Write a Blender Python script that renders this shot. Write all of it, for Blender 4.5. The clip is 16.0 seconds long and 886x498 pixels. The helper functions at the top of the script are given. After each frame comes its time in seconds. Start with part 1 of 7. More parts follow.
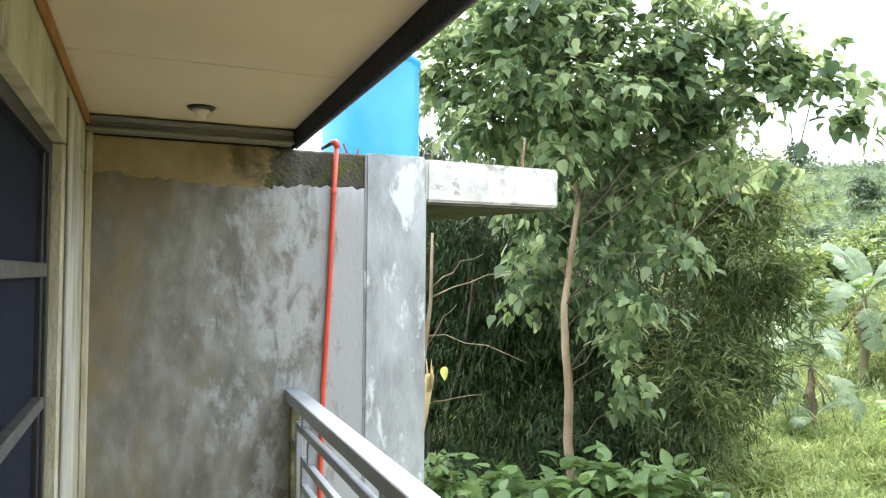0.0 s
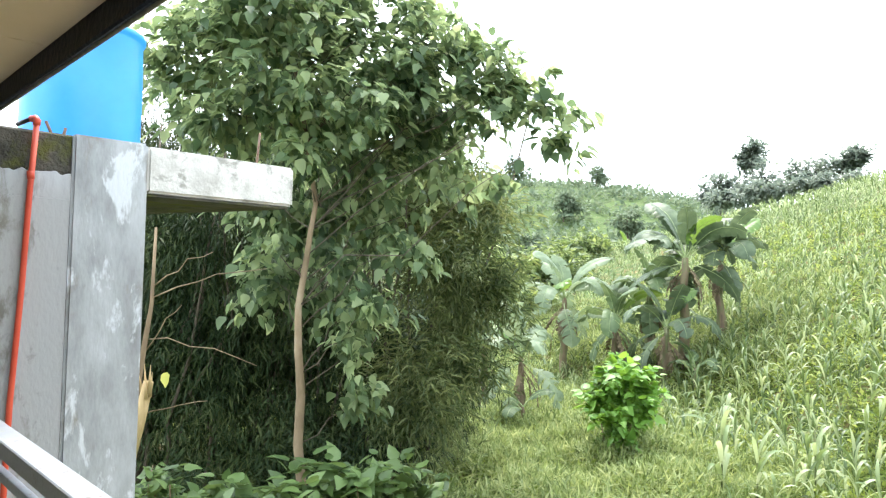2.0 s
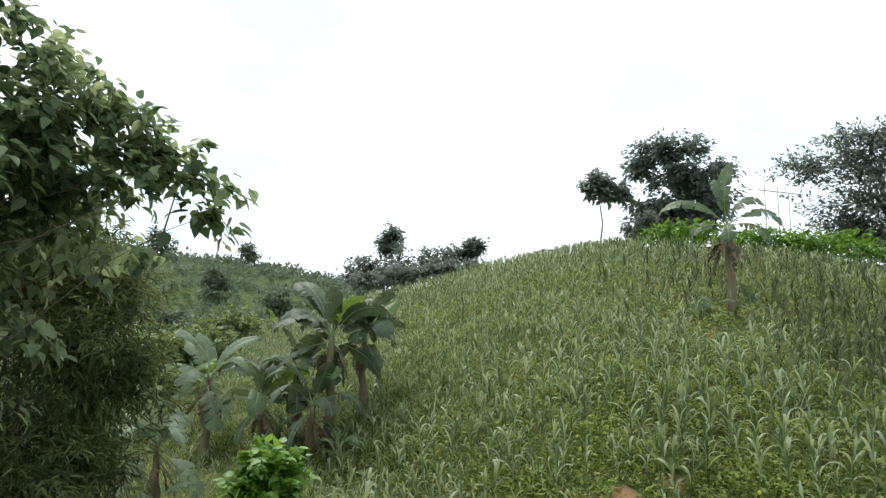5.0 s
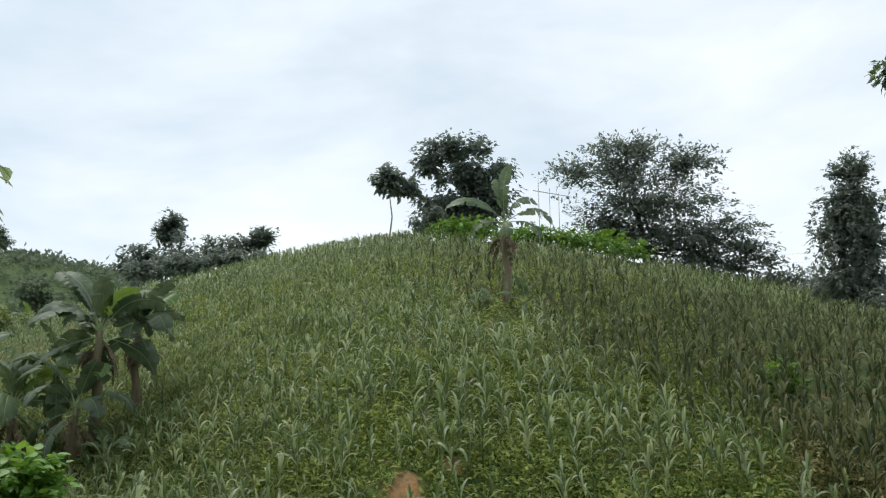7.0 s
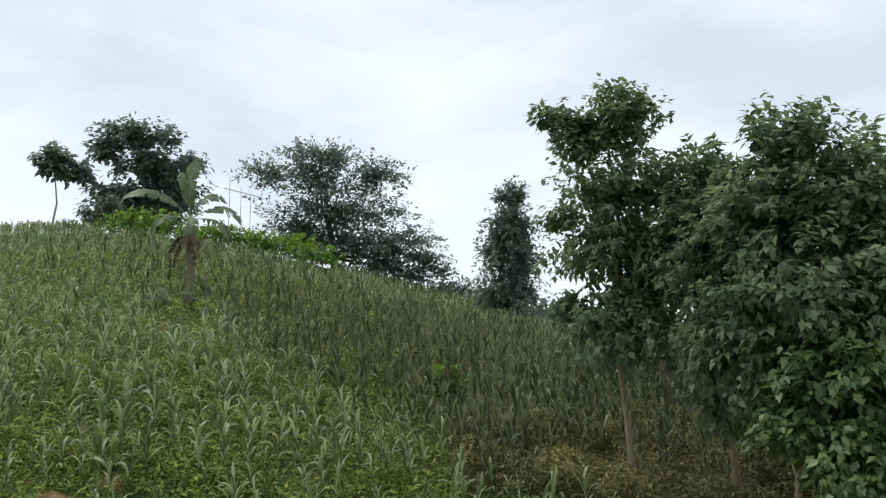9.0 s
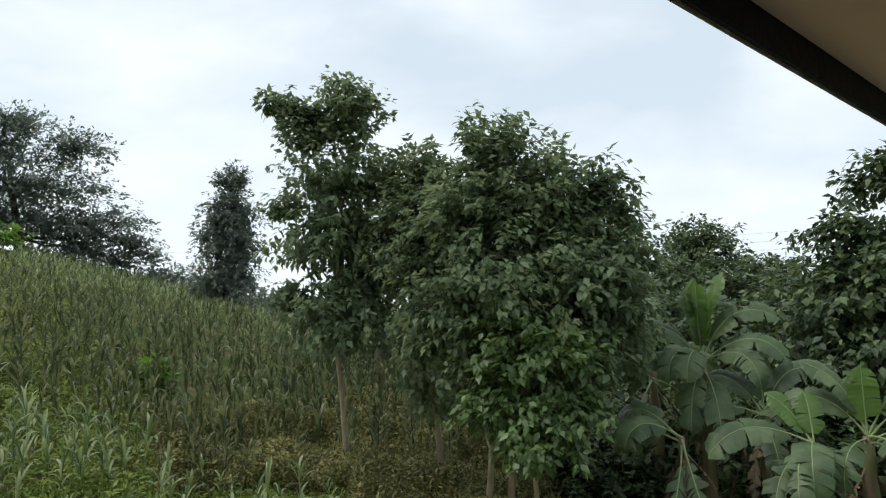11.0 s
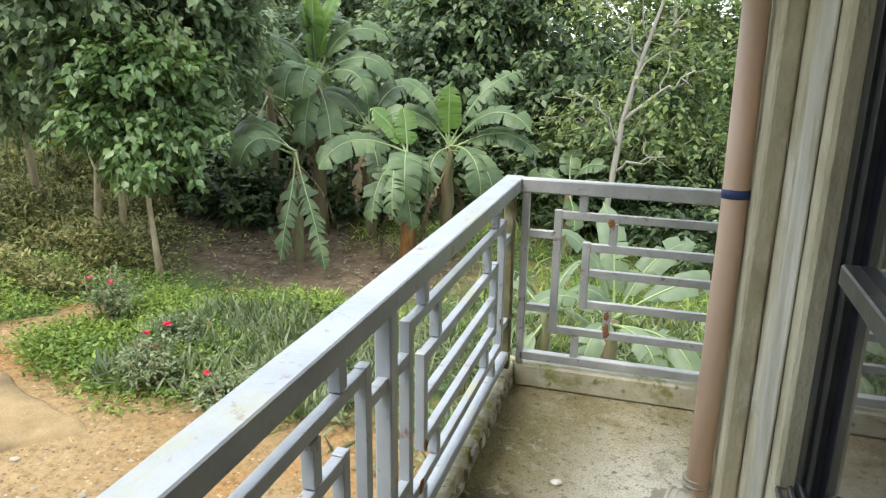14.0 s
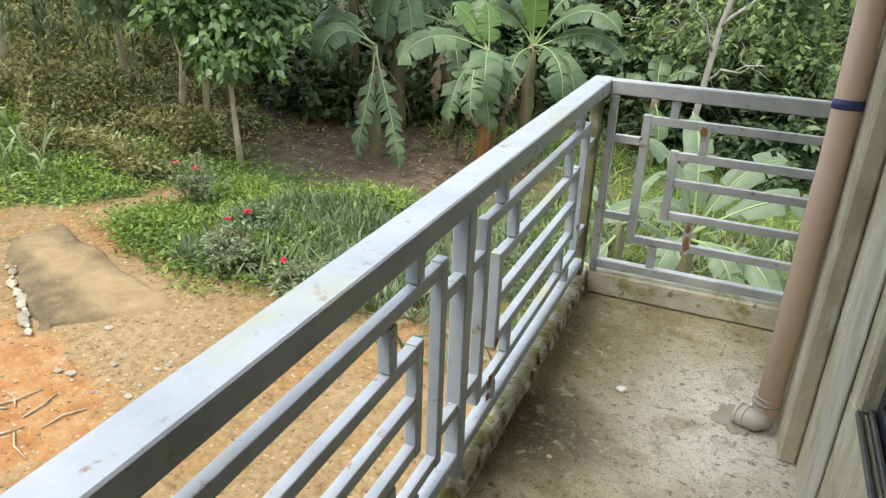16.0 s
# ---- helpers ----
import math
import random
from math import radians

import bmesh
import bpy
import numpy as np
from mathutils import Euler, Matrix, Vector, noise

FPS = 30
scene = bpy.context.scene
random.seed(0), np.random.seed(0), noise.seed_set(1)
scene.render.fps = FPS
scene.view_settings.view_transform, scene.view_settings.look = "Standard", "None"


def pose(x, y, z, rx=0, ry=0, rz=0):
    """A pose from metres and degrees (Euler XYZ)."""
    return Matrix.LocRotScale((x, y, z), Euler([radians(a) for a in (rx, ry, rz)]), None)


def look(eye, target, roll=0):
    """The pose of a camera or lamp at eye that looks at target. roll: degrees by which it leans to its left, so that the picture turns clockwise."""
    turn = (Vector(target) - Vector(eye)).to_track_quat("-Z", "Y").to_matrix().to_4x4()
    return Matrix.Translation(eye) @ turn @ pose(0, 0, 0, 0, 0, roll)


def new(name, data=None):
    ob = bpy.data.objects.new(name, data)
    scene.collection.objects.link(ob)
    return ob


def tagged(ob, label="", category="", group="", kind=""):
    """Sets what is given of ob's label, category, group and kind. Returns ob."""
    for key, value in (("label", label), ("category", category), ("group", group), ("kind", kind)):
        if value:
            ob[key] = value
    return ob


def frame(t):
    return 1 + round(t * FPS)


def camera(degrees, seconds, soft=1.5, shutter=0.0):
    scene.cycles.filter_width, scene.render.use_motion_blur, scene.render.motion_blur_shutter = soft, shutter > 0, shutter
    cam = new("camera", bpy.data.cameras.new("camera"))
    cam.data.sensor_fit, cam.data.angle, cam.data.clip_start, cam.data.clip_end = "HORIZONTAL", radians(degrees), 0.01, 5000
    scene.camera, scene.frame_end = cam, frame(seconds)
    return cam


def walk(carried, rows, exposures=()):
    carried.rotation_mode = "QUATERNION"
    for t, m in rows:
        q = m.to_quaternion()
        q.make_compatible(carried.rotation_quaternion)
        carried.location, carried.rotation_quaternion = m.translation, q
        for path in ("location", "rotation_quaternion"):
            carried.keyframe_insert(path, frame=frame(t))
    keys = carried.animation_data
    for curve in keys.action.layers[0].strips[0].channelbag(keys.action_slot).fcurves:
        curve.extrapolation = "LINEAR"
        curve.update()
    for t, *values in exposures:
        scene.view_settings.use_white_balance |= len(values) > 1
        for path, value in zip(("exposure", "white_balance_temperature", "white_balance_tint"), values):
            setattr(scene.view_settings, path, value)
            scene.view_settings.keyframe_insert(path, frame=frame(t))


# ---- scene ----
cam = camera(63.4, 16.0, soft=1.25)
PATH = [
    (0.0, pose(-0.013, -0.028, 1.582, 91.89, -0.40, -22.29)),
    (0.5, pose(-0.001, -0.020, 1.584, 92.04, -1.06, -28.12)),
    (1.0, pose(0.018, -0.011, 1.586, 92.25, -1.29, -33.54)),
    (1.5, pose(0.034, -0.004, 1.586, 92.30, -1.46, -38.71)),
    (2.0, pose(0.038, 0.007, 1.584, 92.25, -1.34, -43.03)),
    (2.5, pose(0.051, 0.015, 1.585, 92.34, -1.21, -48.90)),
    (3.0, pose(0.056, 0.029, 1.587, 92.45, -1.15, -54.91)),
    (3.5, pose(0.079, 0.056, 1.591, 93.36, -0.84, -59.83)),
    (4.0, pose(0.116, 0.066, 1.613, 96.31, -0.45, -63.39)),
    (6.5, pose(0.060, 0.083, 1.582, 98.06, 0.40, -82.31)),
    (7.0, pose(0.060, 0.051, 1.596, 98.09, 1.05, -87.14)),
    (7.5, pose(0.059, 0.022, 1.599, 98.17, 1.12, -93.53)),
    (8.0, pose(0.062, -0.004, 1.603, 97.91, 0.65, -98.69)),
    (8.5, pose(0.061, -0.026, 1.612, 97.82, 0.83, -102.79)),
    (9.0, pose(0.058, -0.026, 1.604, 97.88, 1.13, -111.67)),
    (11.5, pose(0.064, 0.018, 1.619, 94.66, 1.51, -138.34)),
    (12.0, pose(0.074, 0.025, 1.621, 92.13, 0.71, -143.91)),
    (12.5, pose(0.067, -0.002, 1.608, 88.48, 0.63, -149.58)),
    (13.0, pose(0.065, -0.016, 1.595, 84.90, 0.41, -155.94)),
    (13.5, pose(0.057, -0.008, 1.580, 81.31, -0.76, -162.06)),
    (14.0, pose(0.047, -0.041, 1.566, 73.90, -0.76, -162.88)),
    (14.5, pose(0.041, -0.042, 1.548, 69.54, -0.55, -162.39)),
    (15.0, pose(0.040, -0.050, 1.546, 67.40, -0.80, -161.55)),
    (15.5, pose(0.054, -0.057, 1.544, 66.81, -1.39, -160.57)),
    (16.0, pose(0.075, -0.051, 1.540, 66.07, -1.96, -156.40)),
]
EXPOSURES = [(0.0, 2.2), (1.0, 2.18), (2.0, 2.05), (3.0, 1.75), (3.5, 1.5), (4.0, 1.15), (4.5, 0.7), (6.3, -0.1), (8.0, -0.12), (9.2, -0.12),
             (11.3, -0.08), (12.5, 0.22), (13.0, 0.65), (13.5, 1.15), (14.0, 1.35), (16.0, 1.25)]
walk(cam, PATH, EXPOSURES)

# ---- world and sun: a bright overcast noon ----
SUN_ELEV, SUN_AZ = 64.0, -38.0   # degrees above the horizon; bearing, anticlockwise from +y


def make_world():
    w = bpy.data.worlds.new("overcast_sky")
    w.use_nodes = True
    scene.world = w
    nt = w.node_tree
    nt.nodes.clear()
    out = nt.nodes.new("ShaderNodeOutputWorld")
    sky = nt.nodes.new("ShaderNodeTexSky")
    sky.sky_type = 'NISHITA'
    sky.sun_disc = False
    sky.sun_elevation = radians(SUN_ELEV)
    sky.sun_rotation = radians(-SUN_AZ)
    bg_sky = nt.nodes.new("ShaderNodeBackground")
    bg_sky.inputs["Strength"].default_value = 0.15
    nt.links.new(sky.outputs[0], bg_sky.inputs["Color"])
    co = nt.nodes.new("ShaderNodeTexCoord")
    mp = nt.nodes.new("ShaderNodeMapping")
    mp.inputs["Scale"].default_value = (1.3, 1.3, 3.4)
    nt.links.new(co.outputs["Generated"], mp.inputs["Vector"])
    n1 = nt.nodes.new("ShaderNodeTexNoise")
    n1.inputs["Scale"].default_value = 1.5
    n1.inputs["Detail"].default_value = 5
    n1.inputs["Roughness"].default_value = 0.53
    n1.inputs["Distortion"].default_value = 0.25
    nt.links.new(mp.outputs[0], n1.inputs["Vector"])
    tone = nt.nodes.new("ShaderNodeValToRGB")
    tone.color_ramp.elements[0].position, tone.color_ramp.elements[0].color = 0.38, (0.60, 0.69, 0.755, 1)
    tone.color_ramp.elements[1].position, tone.color_ramp.elements[1].color = 0.66, (0.87, 0.915, 0.95, 1)
    nt.links.new(n1.outputs["Fac"], tone.inputs["Fac"])
    bg_cloud = nt.nodes.new("ShaderNodeBackground")
    bg_cloud.inputs["Strength"].default_value = 1.36
    nt.links.new(tone.outputs[0], bg_cloud.inputs["Color"])
    mix = nt.nodes.new("ShaderNodeMixShader")
    mix.inputs[0].default_value = 0.86
    nt.links.new(bg_sky.outputs[0], mix.inputs[1])
    nt.links.new(bg_cloud.outputs[0], mix.inputs[2])
    nt.links.new(mix.outputs[0], out.inputs["Surface"])


make_world()
sun_data = bpy.data.lights.new("sun", 'SUN')
sun_data.energy, sun_data.angle, sun_data.color = 1.9, radians(28), (1.0, 0.95, 0.86)
sun = new("sun", sun_data)
az, el = radians(SUN_AZ), radians(SUN_ELEV)
sun.matrix_world = look((-math.sin(az) * 40 * math.cos(el), math.cos(az) * 40 * math.cos(el), 40 * math.sin(el)), (0, 0, 0))


# ---- materials ----
def surface(name, ramp, scale=4.0, rough=0.8, bump=0.2, bump_scale=40.0, metal=0.0, stretch=(1, 1, 1),
            stain=None, stain_scale=1.5, stain_at=(0.5, 0.62), leaf=0.0, vary=0.0, island=0.0, spec=0.5, detail=8, stain_b=None, stain_b_scale=3.0, stain_b_at=(0.5, 0.6), drift=0.0, drift_at=0.0):
    """Noise-driven paint: ramp colours, a second layer of stains with a shape of its own, and fine relief."""
    m = bpy.data.materials.new(name)
    m.use_nodes = True
    nt = m.node_tree
    b = nt.nodes["Principled BSDF"]
    out = nt.nodes["Material Output"]
    geo = nt.nodes.new("ShaderNodeNewGeometry")
    mp = nt.nodes.new("ShaderNodeMapping")
    mp.inputs["Scale"].default_value = stretch
    nt.links.new(geo.outputs["Position"], mp.inputs["Vector"])
    n = nt.nodes.new("ShaderNodeTexNoise")
    n.inputs["Scale"].default_value, n.inputs["Detail"].default_value = scale, detail
    n.inputs["Roughness"].default_value = 0.62
    nt.links.new(mp.outputs[0], n.inputs["Vector"])
    fac = n.outputs["Fac"]
    if island:
        ad = nt.nodes.new("ShaderNodeMath")
        ad.operation = 'MULTIPLY_ADD'
        nt.links.new(geo.outputs["Random Per Island"], ad.inputs[0])
        ad.inputs[1].default_value = island
        nt.links.new(fac, ad.inputs[2])
        sb = nt.nodes.new("ShaderNodeMath")
        sb.operation = 'SUBTRACT'
        nt.links.new(ad.outputs[0], sb.inputs[0])
        sb.inputs[1].default_value = island / 2
        fac = sb.outputs[0]
    cr = nt.nodes.new("ShaderNodeValToRGB")
    els = cr.color_ramp.elements
    while len(els) < len(ramp):
        els.new(0.5)
    for e, (p, c) in zip(els, ramp):
        e.position, e.color = p, (*c, 1)
    nt.links.new(fac, cr.inputs["Fac"])
    col = cr.outputs["Color"]
    for stain, stain_scale, stain_at in ((stain, stain_scale, stain_at), (stain_b, stain_b_scale, stain_b_at)):
        if not stain:
            continue
        n2 = nt.nodes.new("ShaderNodeTexNoise")
        n2.inputs["Scale"].default_value, n2.inputs["Detail"].default_value = stain_scale, 9
        n2.inputs["Roughness"].default_value = 0.66
        n2.inputs["Distortion"].default_value = 0.3
        nt.links.new(mp.outputs[0], n2.inputs["Vector"])
        r2 = nt.nodes.new("ShaderNodeValToRGB")
        r2.color_ramp.elements[0].position, r2.color_ramp.elements[1].position = stain_at
        amount = n2.outputs["Fac"]
        if drift:
            sx = nt.nodes.new("ShaderNodeSeparateXYZ")
            nt.links.new(geo.outputs["Position"], sx.inputs[0])
            dr = nt.nodes.new("ShaderNodeMath")
            dr.operation = 'MULTIPLY_ADD'
            nt.links.new(sx.outputs[0], dr.inputs[0])
            dr.inputs[1].default_value, dr.inputs[2].default_value = drift, -drift * drift_at
            da = nt.nodes.new("ShaderNodeMath")
            nt.links.new(dr.outputs[0], da.inputs[0])
            nt.links.new(amount, da.inputs[1])
            amount = da.outputs[0]
            drift = -drift * 0.6
        nt.links.new(amount, r2.inputs["Fac"])
        mx = nt.nodes.new("ShaderNodeMixRGB")
        nt.links.new(r2.outputs["Color"], mx.inputs["Fac"])
        nt.links.new(col, mx.inputs["Color1"])
        mx.inputs["Color2"].default_value = (*stain, 1)
        col = mx.outputs["Color"]
    if vary:
        oi = nt.nodes.new("ShaderNodeObjectInfo")
        hs = nt.nodes.new("ShaderNodeHueSaturation")
        ma = nt.nodes.new("ShaderNodeMath")
        ma.operation = 'MULTIPLY_ADD'
        nt.links.new(oi.outputs["Random"], ma.inputs[0])
        ma.inputs[1].default_value, ma.inputs[2].default_value = vary, 1 - vary / 2
        nt.links.new(ma.outputs[0], hs.inputs["Value"])
        nt.links.new(col, hs.inputs["Color"])
        col = hs.outputs["Color"]
    nt.links.new(col, b.inputs["Base Color"])
    b.inputs["Roughness"].default_value = rough
    b.inputs["Metallic"].default_value = metal
    b.inputs["Specular IOR Level"].default_value = spec
    if bump:
        n3 = nt.nodes.new("ShaderNodeTexNoise")
        n3.inputs["Scale"].default_value, n3.inputs["Detail"].default_value = bump_scale, 6
        nt.links.new(mp.outputs[0], n3.inputs["Vector"])
        bp = nt.nodes.new("ShaderNodeBump")
        bp.inputs["Strength"].default_value = bump
        bp.inputs["Distance"].default_value = 0.02
        nt.links.new(n3.outputs["Fac"], bp.inputs["Height"])
        nt.links.new(bp.outputs[0], b.inputs["Normal"])
    if leaf:
        tr = nt.nodes.new("ShaderNodeBsdfTranslucent")
        hs2 = nt.nodes.new("ShaderNodeHueSaturation")
        hs2.inputs["Hue"].default_value, hs2.inputs["Saturation"].default_value, hs2.inputs["Value"].default_value = 0.468, 1.1, 1.5
        nt.links.new(col, hs2.inputs["Color"])
        nt.links.new(hs2.outputs[0], tr.inputs["Color"])
        ms = nt.nodes.new("ShaderNodeMixShader")
        ms.inputs[0].default_value = leaf
        nt.links.new(b.outputs[0], ms.inputs[1])
        nt.links.new(tr.outputs[0], ms.inputs[2])
        nt.links.new(ms.outputs[0], out.inputs["Surface"])
    return m


def leafy(name, dark, mid, light, rough=0.5, leaf=0.3, scale=0.8, spec=0.5, island=0.55, bump=0.0):
    dark, mid, light = [(c[0] * 1.06, c[1], c[2] * 1.10) for c in (dark, mid, light)]
    return surface(name, [(0.15, dark), (0.5, mid), (0.85, light)], scale=scale, rough=rough, bump=bump, leaf=leaf, island=island, spec=spec, detail=3)


STEEL_PAINT = surface("grey_rail_paint", [(0.3, (0.255, 0.285, 0.33)), (0.7, (0.36, 0.39, 0.435))], 6, 0.36, 0.12, 60, 0.0, spec=0.5,
                      stain=(0.20, 0.14, 0.095), stain_scale=16, stain_at=(0.60, 0.67), stain_b=(0.33, 0.335, 0.19), stain_b_scale=2.3, stain_b_at=(0.58, 0.74), detail=12)
STEEL_OLD = surface("weathered_rail_paint", [(0.3, (0.26, 0.27, 0.275)), (0.7, (0.44, 0.45, 0.46))], 6, 0.36, 0.15, 60, 0.0,
                    stain=(0.15, 0.10, 0.07), stain_scale=10, stain_at=(0.60, 0.66), stain_b=(0.5, 0.49, 0.44), stain_b_scale=6, stain_b_at=(0.62, 0.68))
STEEL_MOSS = surface("mossy_post_paint", [(0.3, (0.075, 0.07, 0.035)), (0.5, (0.14, 0.13, 0.06)), (0.75, (0.27, 0.26, 0.19))], 9, 0.85, 0.3, 60)
RUST = surface("rust", [(0.3, (0.13, 0.065, 0.035)), (0.55, (0.28, 0.13, 0.05)), (0.8, (0.45, 0.22, 0.075))], 30, 0.9, 0.6, 90)
CONCRETE = surface("weathered_plaster", [(0.30, (0.125, 0.12, 0.105)), (0.45, (0.19, 0.185, 0.165)), (0.56, (0.25, 0.245, 0.225)), (0.72, (0.35, 0.35, 0.335))],
                   7.0, 0.9, 0.15, 60, stretch=(1, 1, 0.5), stain=(0.37, 0.38, 0.39), stain_scale=13, stain_at=(0.48, 0.62),
                   stain_b=(0.23, 0.18, 0.10), stain_b_scale=3.0, stain_b_at=(0.56, 0.76), drift=0.36, drift_at=0.46, detail=14)
PILLAR = surface("pale_plaster", [(0.3, (0.22, 0.225, 0.23)), (0.5, (0.36, 0.38, 0.395)), (0.75, (0.52, 0.55, 0.58))], 6.0, 0.85, 0.2, 55,
                 stretch=(1, 1, 0.4), stain=(0.62, 0.655, 0.69), stain_scale=5.5, stain_at=(0.55, 0.60), stain_b=(0.25, 0.235, 0.205), stain_b_scale=4.0, stain_b_at=(0.56, 0.66), detail=14)
SLAB_PAINT = surface("flaking_white_concrete", [(0.3, (0.40, 0.39, 0.36)), (0.5, (0.60, 0.59, 0.56)), (0.75, (0.74, 0.73, 0.70))], 6, 0.9, 0.3, 50,
                     stain=(0.10, 0.095, 0.08), stain_scale=4.2, stain_at=(0.615, 0.67), stain_b=(0.33, 0.32, 0.29), stain_b_scale=7, stain_b_at=(0.54, 0.62))
TAN = surface("old_tan_plaster", [(0.3, (0.24, 0.18, 0.095)), (0.7, (0.40, 0.32, 0.18))], 5, 0.9, 0.5, 50, stain=(0.11, 0.088, 0.05), stain_scale=4.4, stain_at=(0.54, 0.68), drift=0.45, drift_at=0.22, detail=12)
MOSSY = surface("mossy_black_concrete", [(0.3, (0.03, 0.03, 0.025)), (0.6, (0.09, 0.085, 0.07)), (0.8, (0.16, 0.15, 0.12))], 9, 0.95, 0.8, 60,
                stain=(0.08, 0.09, 0.02), stain_scale=4, stain_at=(0.52, 0.62))
def floor_mat():
    """Rough cement floor: fine grit over broad blotches, brown dirt, and a pale wash of newer cement."""
    m = bpy.data.materials.new("rough_concrete_floor")
    m.use_nodes = True
    nt = m.node_tree
    b = nt.nodes["Principled BSDF"]
    geo = nt.nodes.new("ShaderNodeNewGeometry")

    def fleck(scale, lo, hi, detail=8, rough=0.65, dist=0.4):
        n = nt.nodes.new("ShaderNodeTexNoise")
        n.inputs["Scale"].default_value, n.inputs["Detail"].default_value = scale, detail
        n.inputs["Roughness"].default_value, n.inputs["Distortion"].default_value = rough, dist
        nt.links.new(geo.outputs["Position"], n.inputs["Vector"])
        r = nt.nodes.new("ShaderNodeMapRange")
        r.inputs["From Min"].default_value, r.inputs["From Max"].default_value = lo, hi
        nt.links.new(n.outputs["Fac"], r.inputs["Value"])
        return r.outputs[0]

    def near(x, y, size, edge):
        """A ragged blotch round one place."""
        d = nt.nodes.new("ShaderNodeVectorMath")
        d.operation = 'DISTANCE'
        nt.links.new(geo.outputs["Position"], d.inputs[0])
        d.inputs[1].default_value = (x, y, 0)
        n = nt.nodes.new("ShaderNodeTexNoise")
        n.inputs["Scale"].default_value, n.inputs["Detail"].default_value = 7, 8
        nt.links.new(geo.outputs["Position"], n.inputs["Vector"])
        k = nt.nodes.new("ShaderNodeMath")
        k.operation = 'MULTIPLY_ADD'
        nt.links.new(n.outputs["Fac"], k.inputs[0])
        k.inputs[1].default_value = 1.3 * size
        nt.links.new(d.outputs["Value"], k.inputs[2])
        r = nt.nodes.new("ShaderNodeMapRange")
        r.inputs["From Min"].default_value, r.inputs["From Max"].default_value = size * 1.65 + edge, size * 1.65 - edge
        nt.links.new(k.outputs[0], r.inputs["Value"])
        return r.outputs[0]

    def blend(fac, c1, c2, amount=1.0, mode='MIX'):
        mx = nt.nodes.new("ShaderNodeMixRGB")
        mx.blend_type = mode
        k = nt.nodes.new("ShaderNodeMath")
        k.operation = 'MULTIPLY'
        nt.links.new(fac, k.inputs[0])
        k.inputs[1].default_value = amount
        nt.links.new(k.outputs[0], mx.inputs["Fac"])
        for sock, c in ((mx.inputs["Color1"], c1), (mx.inputs["Color2"], c2)):
            if isinstance(c, tuple):
                sock.default_value = (*c, 1)
            else:
                nt.links.new(c, sock)
        return mx.outputs["Color"]

    c = blend(fleck(3.2, 0.36, 0.62), (0.35, 0.295, 0.155), (0.53, 0.475, 0.31))
    c = blend(fleck(9, 0.50, 0.66, 10), c, (0.60, 0.555, 0.41), 0.8)
    c = blend(near(-0.02, -2.30, 0.40, 0.24), c, (0.80, 0.77, 0.66), 1.0)
    c = blend(fleck(6, 0.52, 0.68, 12), c, (0.24, 0.19, 0.075), 0.65)
    c = blend(near(0.66, -2.35, 0.42, 0.28), c, (0.29, 0.245, 0.105), 0.75)
    c = blend(near(0.56, -2.02, 0.22, 0.12), c, (0.075, 0.062, 0.03), 0.9)
    c = blend(near(0.60, -2.75, 0.30, 0.2), c, (0.19, 0.165, 0.055), 0.6)
    c = blend(fleck(34, 0.55, 0.66, 6), c, (0.10, 0.085, 0.05), 0.75)
    c = blend(fleck(70, 0.52, 0.72, 6, 0.75, 1.2), c, (0.66, 0.62, 0.50), 0.45)
    c = blend(fleck(13, 0.56, 0.64, 12, 0.7, 1.0), c, (0.56, 0.52, 0.40), 0.7)
    c = blend(fleck(120, 0.56, 0.66, 3), c, (0.08, 0.065, 0.04), 0.6)
    nt.links.new(c, b.inputs["Base Color"])
    b.inputs["Roughness"].default_value = 0.9
    b.inputs["Specular IOR Level"].default_value = 0.3
    h = nt.nodes.new("ShaderNodeTexNoise")
    h.inputs["Scale"].default_value, h.inputs["Detail"].default_value, h.inputs["Roughness"].default_value = 26, 9, 0.72
    nt.links.new(geo.outputs["Position"], h.inputs["Vector"])
    bp = nt.nodes.new("ShaderNodeBump")
    bp.inputs["Strength"].default_value, bp.inputs["Distance"].default_value = 1.0, 0.03
    nt.links.new(h.outputs["Fac"], bp.inputs["Height"])
    nt.links.new(bp.outputs[0], b.inputs["Normal"])
    return m


FLOOR = floor_mat()
KERB = surface("mossy_kerb", [(0.34, (0.27, 0.25, 0.16)), (0.48, (0.38, 0.355, 0.25)), (0.62, (0.50, 0.475, 0.37))], 14, 0.9, 0.6, 40, stain=(0.21, 0.205, 0.045), stain_scale=9, stain_at=(0.52, 0.58), stain_b=(0.085, 0.08, 0.05), stain_b_scale=17, stain_b_at=(0.60, 0.65), detail=14)
KERB_END = surface("damp_kerb", [(0.3, (0.36, 0.335, 0.23)), (0.5, (0.50, 0.47, 0.35)), (0.7, (0.62, 0.595, 0.49))], 7, 0.9, 0.4, 60, stain=(0.15, 0.14, 0.085), stain_scale=11, stain_at=(0.60, 0.66), stain_b=(0.24, 0.24, 0.075), stain_b_scale=5, stain_b_at=(0.55, 0.66), detail=12)
HOUSE = surface("house_plaster", [(0.3, (0.36, 0.32, 0.225)), (0.5, (0.48, 0.44, 0.325)), (0.7, (0.60, 0.56, 0.44))], 7, 0.85, 0.45, 60, stretch=(1, 1, 0.5), stain=(0.23, 0.195, 0.12), stain_scale=2.2, stain_at=(0.5, 0.7), stain_b=(0.60, 0.585, 0.53), stain_b_scale=4, stain_b_at=(0.60, 0.68), detail=12)
